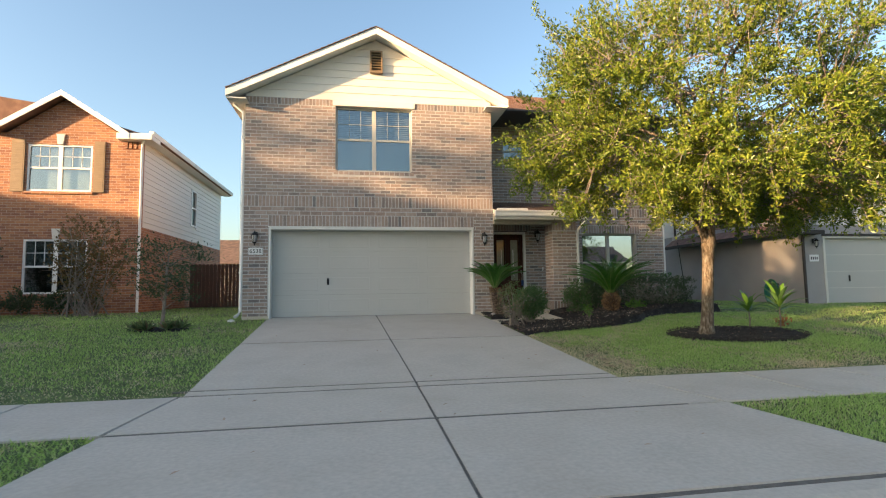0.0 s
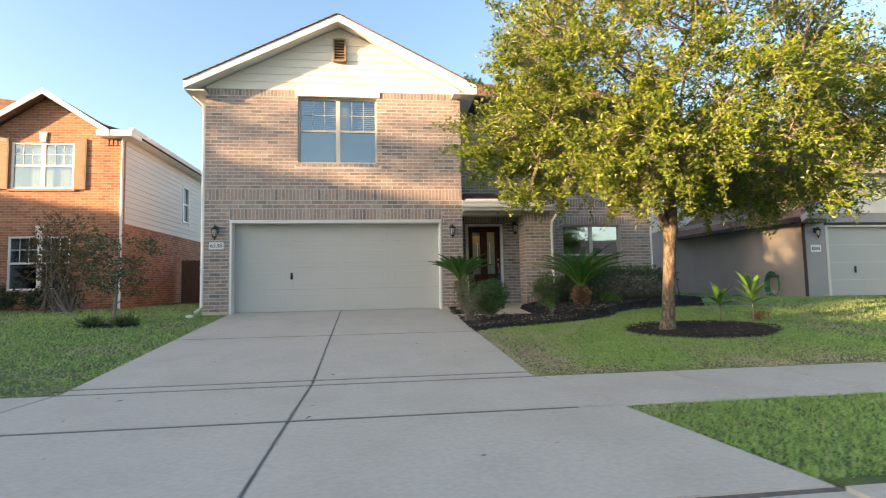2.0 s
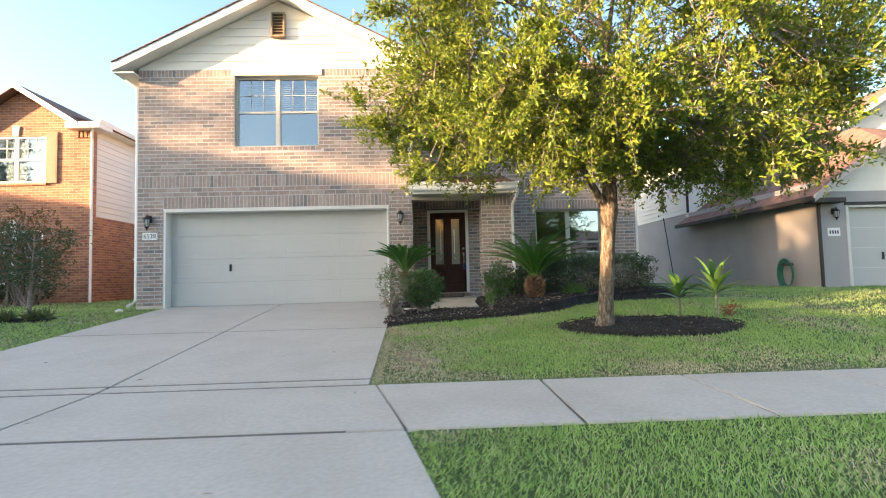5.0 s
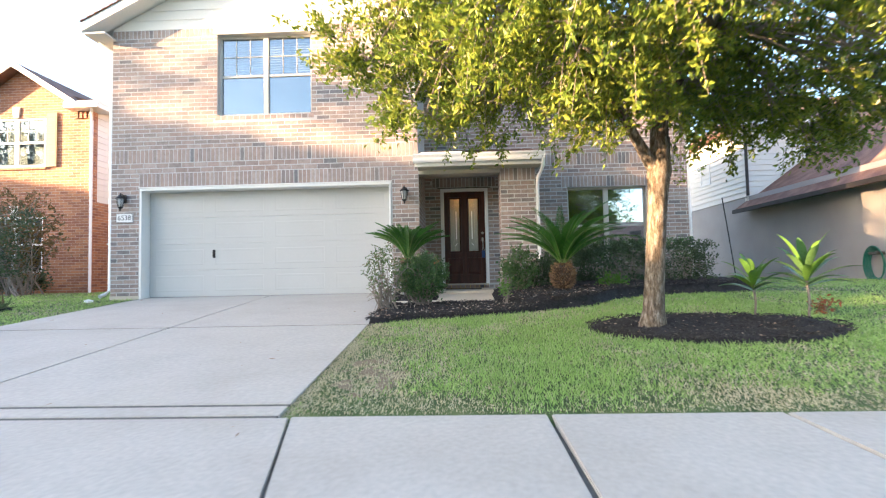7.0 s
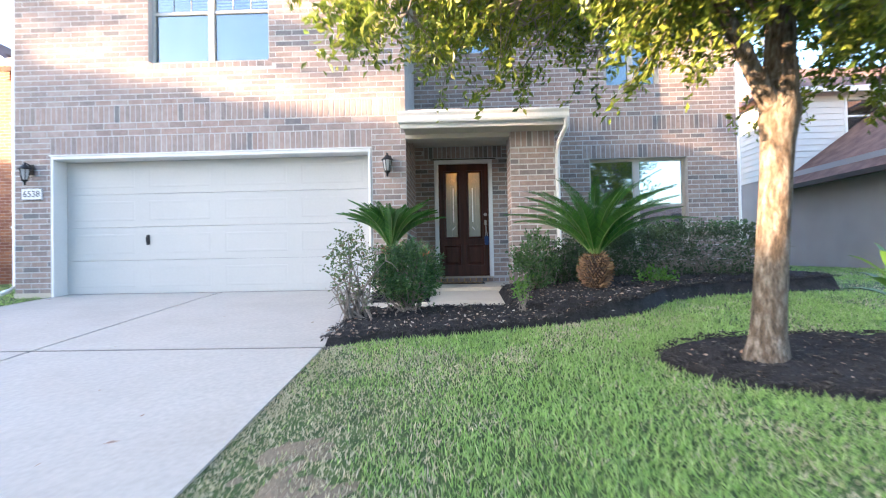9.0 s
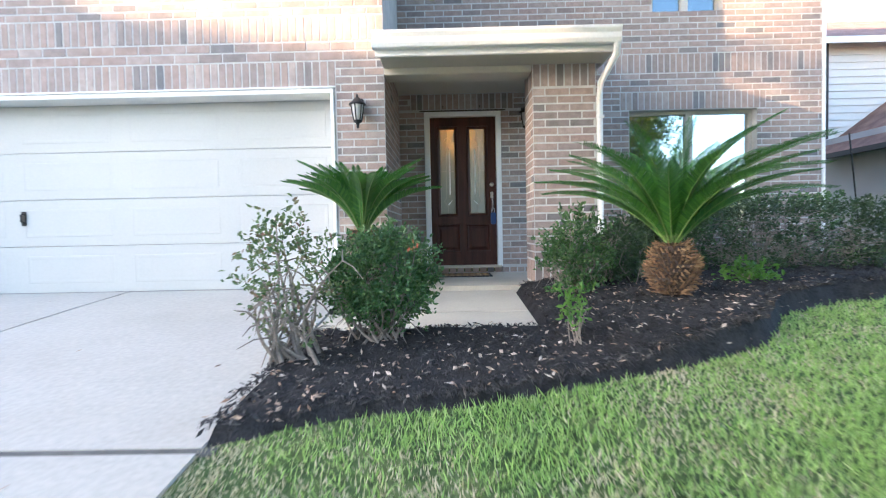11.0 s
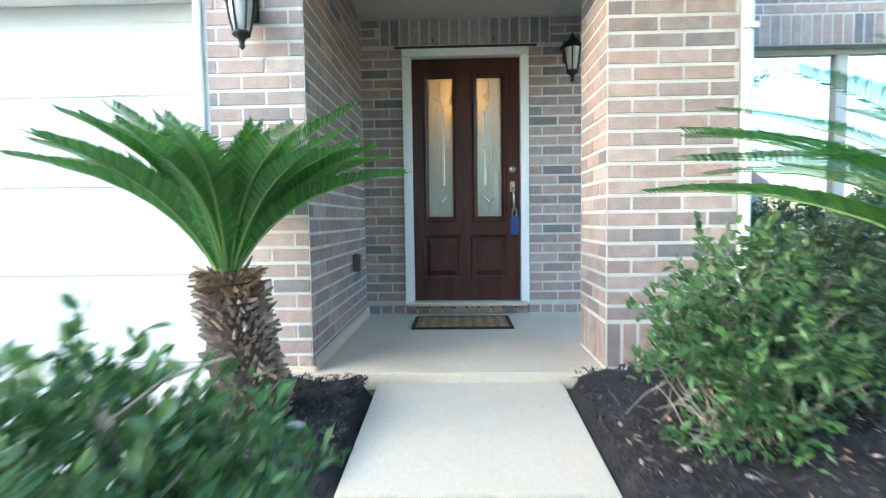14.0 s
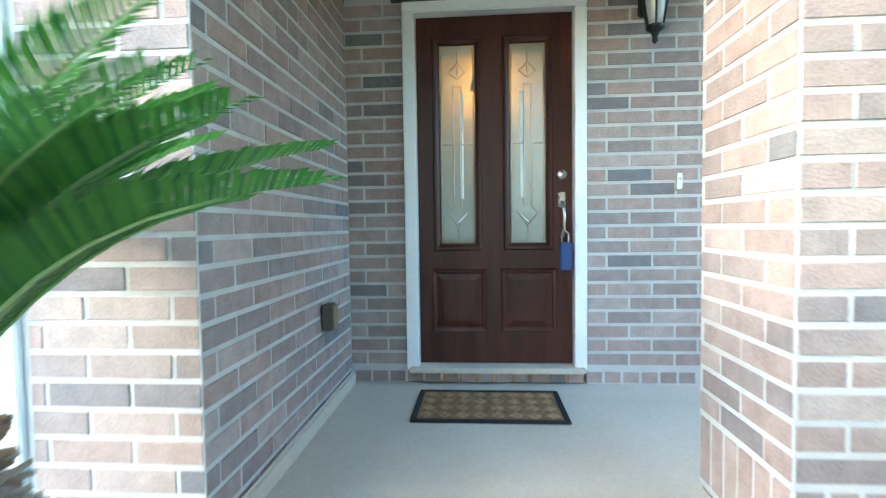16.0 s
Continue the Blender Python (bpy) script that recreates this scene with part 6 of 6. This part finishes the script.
    v = [bm.verts.new(p) for p in ((-8.95, 17.0, 7.50), (xe, 17.0, 6.22), (xe, 22.4, 6.22), (-8.95, 22.4, 7.50), (-8.95, 17.0, 7.40), (xe, 17.0, 6.12), (xe, 22.4, 6.12), (-8.95, 22.4, 7.40))]
    for q in ((0, 1, 2, 3), (4, 5, 6, 7), (0, 1, 5, 4), (1, 2, 6, 5), (2, 3, 7, 6)):
        bm.faces.new([v[i] for i in q])
part("roof", bm, M["shingle_red"], lh, "brown shingle roof")
prism("roof", [(-6.30, 6.24), (-9.6, 7.25), (-12, 7.6), (-17, 7.6), (-17, 6.1), (-6.30, 6.15)], "y", 17.7, 27.4, M["shingle_red"], lh, "brown shingle roof")
for s in (-1, 1):
    xe = -8.95 + s * 1.97
    prism("rake_board", [(-8.95, 7.51), (xe, 6.22), (xe, 6.04), (-8.95, 7.33)], "y", 16.96, 16.995, M["white"], lh, "white rake board")
prism("gutter", [(-6.40, 6.16), (-6.28, 6.16), (-6.25, 6.29), (-6.40, 6.29)], "y", 17.0, 27.4, M["white"], lh, "white gutter")
box("soffit", (-6.74, 17.0, 6.12), (-6.40, 27.4, 6.15), M["white"], lh)
box("eave_return", (-7.35, 16.98, 6.02), (-6.30, 17.69, 6.22), M["white"], lh, "cream eave return", 0.01)
pipe("downpipe", [(-6.55, 17.05, 6.1), (-6.68, 17.25, 5.9), (-6.70, 17.30, 5.7), (-6.70, 17.30, 0.6), (-6.62, 17.2, 0.52)], 0.04, M["white"], lh, "cream downpipe")
wv = box("window", (LXR - 0.06, 22.45, 4.0), (LXR - 0.054, 23.05, 5.45), M["glass"], lh, "white side window", 0)
for lo, hi in (((22.40, 3.95), (22.47, 5.5)), ((23.03, 3.95), (23.1, 5.5)), ((22.47, 3.95), (23.03, 4.02)), ((22.47, 5.43), (23.03, 5.5)), ((22.47, 4.70), (23.03, 4.76))):
    box("frame", (LXR - 0.05, lo[0], lo[1]), (LXR + 0.015, hi[0], hi[1]), M["white"], wv, bevel=0)
for i in range(4):
    box("corbel_brick", (-7.22 + i * 0.13, LY - 0.055, 5.80), (-7.13 + i * 0.13, LY - 0.003, 6.02), M["red_brick"], lh, "projecting brick under the eave", 0.006)
# shrubs in front of it
for x, w, h in ((-11.4, 0.9, 0.7), (-10.4, 0.9, 0.62), (-9.5, 0.8, 0.66), (-8.6, 0.8, 0.6), (-7.8, 0.7, 0.6)):
    shrub("shrub", (x, 16.6, gz(x, 16.6)), (w, 0.7, h), 900, 0, M["leaf_hedge"], "low dark clipped shrub before the red brick wall", stems=8, leafsize=0.08, group="shrubs before the neighbour house")
shrub("tall_shrub", (-7.3, 15.6, gz(0, 15.6)), (2.2, 1.3, 2.5), 3600, 0, M["leaf_red"], "tall rusty-leaved shrub before the red brick wall", stems=30, leafsize=0.075, hollow=0.2, base=0.7, twig_r=0.014)
shrub("tall_shrub", (-10.3, 15.4, gz(0, 15.4)), (1.7, 1.2, 2.5), 4800, 0, M["leaf_far"], "tall dark shrub before the red brick wall", stems=28, leafsize=0.075, hollow=0.2, base=0.8, twig_r=0.014)
# fence between the houses
fence = thing("fence", (-4.6, 23, 0.5), "dark brown wooden privacy fence between the houses", "fence")
for i in range(28):
    x = -6.6 + i * 0.148
    prism("board", [(x, 0.5), (x + 0.14, 0.5), (x + 0.14, 2.28), (x + 0.11, 2.33), (x + 0.03, 2.33), (x, 2.28)], "y", 22.0, 22.02, M["wood_fence"], fence)
box("rail", (-6.6, 22.022, 0.9), (-2.5, 22.06, 0.99), M["wood_fence"], fence)
box("rail", (-6.6, 22.022, 1.9), (-2.5, 22.06, 1.99), M["wood_fence"], fence)
bh = thing("house", (-6.5, 44, 0.5), "distant tan house with dark roof behind the fence", "house")
box("wall", (-14, 40, 0.4), (-2, 50, 3.4), M["cream"], bh)
prism("roof", [(39.4, 3.3), (50.6, 3.3), (45, 5.6)], "x", -14.5, -1.5, M["shingle"], bh)

# ---- neighbour with taupe garage wing ----
rh = thing("house", (17, 20, 0.5), "taupe brick neighbour house with garage wing and white siding storey", "house")
HX, HY = 14.30, 14.10
GR = (15.02, 19.9, 0.2, 2.72)
wall("wall", "x", HX, 20.4, 0.2, 3.1, HY, HY + 0.25, M["taupe"], [GR], rh, "taupe garage front")
wall("wall", "y", HY + 0.25, 30, 0.2, 3.39, HX, HX + 0.25, M["taupe"], (), rh, "taupe side wall")
wall("wall", "y", HY + 0.25, 30, 0.2, 3.15, 20.15, 20.4, M["taupe"], (), rh)
prism("wall", [(HX, 3.1), (20.4, 3.1), (18.75, 4.36), (15.95, 4.36)], "y", HY + 0.02, HY + 0.2, M["cream"], rh, "grey lap-board gable")
gr = box("garage_door", (GR[0] + 0.08, HY + 0.12, 0.5), (GR[1] - 0.08, HY + 0.18, 2.66), M["garage"], rh, "white sectional garage door", 0.005)
for i in range(1, 4):
    box("groove", (GR[0] + 0.08, HY + 0.116, 0.5 + i * 0.54 - 0.006), (GR[1] - 0.08, HY + 0.121, 0.5 + i * 0.54 + 0.006), M["trim"], gr, bevel=0)
box("handle", (16.05, HY + 0.09, 1.25), (16.10, HY + 0.118, 1.45), M["iron"], gr, "black handle", 0.004)
for a, b, c, d in ((GR[0], GR[0] + 0.08, 0.45, 2.72), (GR[1] - 0.08, GR[1], 0.45, 2.72), (GR[0] + 0.08, GR[1] - 0.08, 2.66, 2.72)):
    box("garage_trim", (a, HY - 0.02, c), (b, HY + 0.2, d), M["trim"], rh, bevel=0.004)
box("lintel", (GR[0] - 0.02, HY - 0.05, 2.725), (GR[1] + 0.02, HY - 0.003, 2.80), M["frame_dark"], rh, "dark lintel", 0)
# its clipped gable roof
ap, hz, cz, yc = 17.35, 5.45, 4.38, 16.2
bm = bmesh.new()
e = 0.12
R0 = [(13.9, 13.75, 2.95), (13.9, 20.9, 2.95), (ap, 20.9, hz), (ap, yc, hz), (15.93, 13.75, 4.43)]
R1 = [(20.8, 13.75, 2.95), (20.8, 20.9, 2.95), (ap, 20.9, hz), (ap, yc, hz), (18.77, 13.75, 4.43)]
R2 = [(15.93, 13.75, 4.43), (18.77, 13.75, 4.43), (ap, yc, hz)]
for poly in (R0, R1, R2):
    a = [bm.verts.new(p) for p in poly]
    b = [bm.verts.new((p[0], p[1], p[2] - e)) for p in poly]
    bm.faces.new(a)
    bm.faces.new(b[::-1])
    for i in range(len(a)):
        j = (i + 1) % len(a)
        bm.faces.new((a[i], b[i], b[j], a[j]))
part("roof", bm, M["shingle_red"], rh, "reddish brown shingle roof")
prism("rake_board", [(13.9, 2.95), (15.93, 4.42), (18.77, 4.42), (20.8, 2.95), (20.8, 2.78), (18.72, 4.27), (15.98, 4.27), (13.9, 2.78)], "y", 13.70, 13.745, M["taupe"], rh, "taupe rake board")
box("eave_return", (13.88, 13.72, 2.76), (14.75, 14.09, 2.88), M["frame_dark"], rh, "dark eave return", 0.01)
box("gutter", (13.80, 13.75, 2.80), (13.895, 20.9, 2.93), M["frame_dark"], rh, "dark brown gutter", 0.01)
pipe("downpipe", [(14.26, 14.03, 2.8), (14.24, 14.05, 2.6), (14.24, 14.05, 0.5)], 0.045, M["frame_dark"], rh, "dark brown downpipe")
up = wall("wall", "x", HX, 25, 3.15, 6.0, 20.7, 20.95, M["cream"], [(16.2, 17.4, 4.6, 5.7)], rh, "white lap siding")
wall("wall", "y", 20.95, 30, 3.39, 6.0, HX, HX + 0.22, M["cream"], [(23.3, 24.1, 4.3, 5.3)], rh, "white lap siding")
for i in range(15):
    z = 3.15 + i * 0.19
    if z > 3.3:
        prism("board", [(HX - 0.03, z + 0.05), (HX, z + 0.05), (HX, z + 0.24), (HX - 0.006, z + 0.24)], "y", 20.68, 30, M["cream"], rh)
    prism("board", [(20.67, z), (20.7, z), (20.7, z + 0.19), (20.694, z + 0.19)], "x", HX, 16.15 if 4.4 < z < 5.7 else 25, M["cream"], rh)
w = box("window", (16.25, 20.76, 4.62), (17.35, 20.766, 5.68), M["glass"], rh, "white upper window", 0)
for lo, hi in (((16.2, 4.58), (16.27, 5.72)), ((17.33, 4.58), (17.4, 5.72)), ((16.27, 4.58), (17.33, 4.65)), ((16.27, 5.65), (17.33, 5.72)), ((16.27, 5.12), (17.33, 5.17))):
    box("frame", (lo[0], 20.66, lo[1]), (hi[0], 20.755, hi[1]), M["white"], w, bevel=0)
w = box("window", (HX + 0.05, 23.32, 4.32), (HX + 0.056, 24.08, 5.28), M["glass"], rh, "white side window", 0)
for lo, hi in (((23.28, 4.27), (23.35, 5.33)), ((24.05, 4.27), (24.12, 5.33)), ((23.35, 4.27), (24.05, 4.34)), ((23.35, 5.26), (24.05, 5.33)), ((23.35, 4.78), (24.05, 4.83))):
    box("frame", (HX - 0.04, lo[0], lo[1]), (HX + 0.045, hi[0], hi[1]), M["white"], w, bevel=0)
pipe("downpipe", [(14.22, 20.6, 5.9), (14.22, 20.6, 3.4)], 0.05, M["frame_dark"], rh, "grey downpipe")
bm = bmesh.new()
R0 = [(13.9, 20.3, 5.95), (25.4, 20.3, 5.95), (22.5, 25.3, 8.3), (17.5, 25.3, 8.3)]
R1 = [(13.9, 20.3, 5.95), (17.5, 25.3, 8.3), (13.9, 30.4, 5.95)]
R2 = [(13.9, 30.4, 5.95), (17.5, 25.3, 8.3), (22.5, 25.3, 8.3), (25.4, 30.4, 5.95)]
for poly in (R0, R1, R2, [(25.4, 20.3, 5.95), (25.4, 30.4, 5.95), (22.5, 25.3, 8.3)], [(13.9, 20.3, 5.93), (13.9, 30.4, 5.93), (25.4, 30.4, 5.93), (25.4, 20.3, 5.93)]):
    bm.faces.new([bm.verts.new(p) for p in poly])
part("roof", bm, M["shingle_red"], rh, "reddish brown shingle roof")
box("fascia", (13.86, 20.26, 5.8), (25.4, 20.3, 5.97), M["white"], rh)
# front gable of its upper storey
box("wall", (17.9, 17.4, 4.4), (22.5, 20.7, 5.9), M["cream"], rh, "cream upper bay", 0)
prism("wall", [(17.9, 5.9), (22.5, 5.9), (20.2, 7.3)], "y", 17.42, 20.7, M["cream"], rh)
prism("roof", [(17.5, 5.78), (20.2, 7.42), (22.9, 5.78), (22.9, 5.66), (20.2, 7.30), (17.5, 5.66)], "y", 17.05, 23.5, M["shingle_red"], rh, "reddish brown shingle roof")
prism("rake_board", [(17.5, 5.77), (20.2, 7.41), (22.9, 5.77), (22.9, 5.58), (20.2, 7.22), (17.5, 5.58)], "y", 17.0, 17.045, M["white"], rh, "white rake board")
sg = thing("house_number_plaque", (14.66, HY, 1.9), "small white house number plaque on taupe brick", "house number")
box("plate", (14.49, HY - 0.02, 1.90), (14.83, HY, 2.12), M["sign"], sg, bevel=0.004)
for i in range(4):
    box("numeral_bar", (14.53 + i * 0.07, HY - 0.023, 1.96), (14.57 + i * 0.07, HY - 0.0195, 2.05), M["ink"], sg, bevel=0)
wall_lantern(14.66, HY - 0.004, 2.5, "black metal lantern beside the neighbour's garage")
# hose on its hanger
hr = thing("garden_hose", (14.2, 15.3, 0.5), "green garden hose coiled on a wall hanger", "hose")
for i in range(6):
    r = 0.24 + 0.02 * i
    pipe("coil", [(14.22 - 0.02 * i, 15.3 + r * 0.9 * math.cos(k * math.pi / 10), 0.92 + (r + 0.1) * math.sin(k * math.pi / 10)) for k in range(21)], 0.013, M["hose"], hr, sides=6)
box("hanger", (14.12, 15.15, 1.15), (14.298, 15.45, 1.22), M["terracotta"], hr, bevel=0.01)
pipe("wire", [(10.6, 15.2, 2.6), (10.9, 15.3, 0.6)], 0.012, M["iron"])
tagged(bpy.data.objects["wire"], "thin dark guy wire beside the house", "wire")


# ---- across the street: unseen houses and trees added to shade the front ----
def far_house(at, turn, w, d, h, ridge, label, material):
    root = thing("house", (0, 0, 0), label, "house", "houses across the street")
    box("wall", (-w / 2, -d / 2, -0.3), (w / 2, d / 2, h), material, root)
    prism("roof", [(-d / 2 - 0.5, h - 0.1), (d / 2 + 0.5, h - 0.1), (0, ridge)], "x", -w / 2 - 0.4, w / 2 + 0.4, M["shingle"], root)
    for x in (-w / 3, 0, w / 3):
        for z in (1.0, 3.9):
            p = box("window", (x - 0.6, d / 2 + 0.01, z), (x + 0.6, d / 2 + 0.06, z + 1.4), M["frame_dark"], root, "dark window", 0.01)
            box("frame", (x - 0.7, d / 2 + 0.002, z - 0.1), (x + 0.7, d / 2 + 0.03, z), M["white"], p)
    root.matrix_basis = pose(*at, 0, 0, turn)


S0 = -30.0


def upsun(n, s=S0):
    a = radians(SUN_AZ)
    return s * math.sin(a) + n * math.cos(a), s * math.cos(a) - n * math.sin(a)


TURN_H = SUN_AZ - 90 - 180
# unseen houses set up-sun; their ridge heights place the shade line
for n, w, hh in ((-21.5, 12.4, 8.95), (-11.0, 7.8, 9.8), (0.2, 14.4, 8.05)):
    x, y = upsun(n)
    far_house((x, y, -0.1), 90 - SUN_AZ + 90, w, 8, hh - 2.7, hh, "unseen two-storey brick house added for shade and reflections", M["brown_brick"])
for x in (-2, 13, 27):
    far_house((x, -34, -0.1), 0, 12, 8, 4.4, 6.6, "unseen two-storey brick house added for shade and reflections", M["red_brick"] if x < 5 else M["brown_brick"])


def sun_dapple_tree(n, s, height, r, count, seed):
    x, y = upsun(n, s)
    r2 = np.random.default_rng(seed)
    t = thing("sun_dapple_tree", (x, y, -0.1), "unseen tall tree added to dapple the sun on the fronts", "tree", "street trees")
    v, f = [], []
    tube([(x, y, -0.3), (x, y, height * 0.45), (x + 0.2, y, height * 0.9)], [0.22, 0.16, 0.04], 8, v, f)
    cs = []
    for i in range(22):
        d = r2.normal(size=3)
        d /= np.linalg.norm(d)
        p = np.array((x, y, height * 0.68)) + d * (r, r, height * 0.32) * r2.uniform(0.35, 1)
        tube([(x, y, height * 0.4), tuple((p + (x, y, height * 0.45)) / 2), tuple(p)], [0.07, 0.04, 0.012], 5, v, f)
        cs.append(p + r2.normal(size=(count, 3)) * (0.7, 0.7, 0.30))
    raw("trunk", [tuple(p) for p in v], f, M["bark"], t)
    lv, lf = leaf_cloud(np.concatenate(cs), 0.3, r2)
    tagged(raw("crown", lv, lf, M["leaf_far"], t), kind="stuff")


# unseen crowns added up-sun to break the sunlight into dapples
sun_dapple_tree(-12.6, -26, 11.4, 2.3, 190, 1)
sun_dapple_tree(-9.4, -27, 11.2, 2.3, 190, 2)
sun_dapple_tree(-8.2, -23, 11.6, 2.2, 200, 5)
sun_dapple_tree(-15.4, -28, 9.4, 1.6, 120, 3)


# ---- bricks, course by course ----
SOL1, SOL2, SOLG = (3.17, 3.44), (5.66, TOP), (GT + 0.02, 2.97)
holes_a = [(GX0, GX1, 0, GT + 0.02), UW, (-0.48, 1.53, 5.66, 5.84), (GX0 - 0.02, GX1 + 0.02, *SOLG)]
bricks_as_parts([r for r in courses(GX1 + 0.02, XR, BASE, 2.97, shift=0.05)], "-y", FY, wall_a)
bricks_as_parts([*courses(XL, GX0 - 0.02, BASE, 2.97), *soldiers(GX0 - 0.02, GX1 + 0.02, *SOLG)], "-y", FY, wall_a)
rest = [] + list(courses(XL, XR, 2.97, SOL1[0], [])) + list(soldiers(XL, XR, *SOL1))
rest += list(courses(XL, XR, SOL1[1], SOL2[0], [UW])) + list(soldiers(XL, -0.48, *SOL2)) + list(soldiers(1.53, XR, *SOL2))
rest += list(soldiers(UW[0] - 0.05, UW[1] + 0.05, UW[2] - 0.10, UW[2] - 0.005, 0.12))
bricks_joined("brickwork", [r for r in rest if not (UW[0] - 0.05 < (r[0] + r[1]) / 2 < UW[1] + 0.05 and UW[2] - 0.10 < (r[2] + r[3]) / 2 < UW[2] and r[1] - r[0] > 0.14)], "-y", FY, wall_a)
bricks_as_parts(courses(FY, BY, FLOOR, 3.03, shift=0.08), "+x", XR, wall_b)
bricks_as_parts([*courses(XR, 5.76, 0.68, 2.79, [(DOOR[0], DOOR[1], 0, 2.79)], shift=0.1), *soldiers(3.66, 5.06, 2.81, 3.03), *courses(XR, 3.66, 2.81, 3.03), *courses(5.06, 5.76, 2.81, 3.03)], "-y", BY, wall_c)
bricks_as_parts(soldiers(XR + 0.02, 5.5, FLOOR, 0.655, 0.105), "-y", BY - 0.0, wall_c)
lint = (RW[0] - 0.12, RW[1] + 0.12, RW[3], 2.991)
upper = list(courses(5.76, 9.235, BASE, 3.24, [RW, lint])) + list(soldiers(*lint)) + list(soldiers(5.8, 9.235, 3.24, 3.50)) + list(courses(XR, 5.8, 3.10, 3.50)) + list(courses(XR, 9.235, 3.50, 6.02, [SW, TW]))
bricks_joined("brickwork", upper, "-y", BY, wall_c)
for face, w, a, b in (("-y", CY0, CX0, CX1), ("-x", CX0, CY0, CY1), ("+x", CX1, CY0, CY1)):
    bricks_as_parts([*courses(a, b, 0.50, 0.59), *soldiers(a, b, 0.595, 0.835), *courses(a, b, 0.84, 2.62, shift=0.0 if face == "-y" else 0.127), *soldiers(a, b, 2.63, 2.87)], face, w, column)
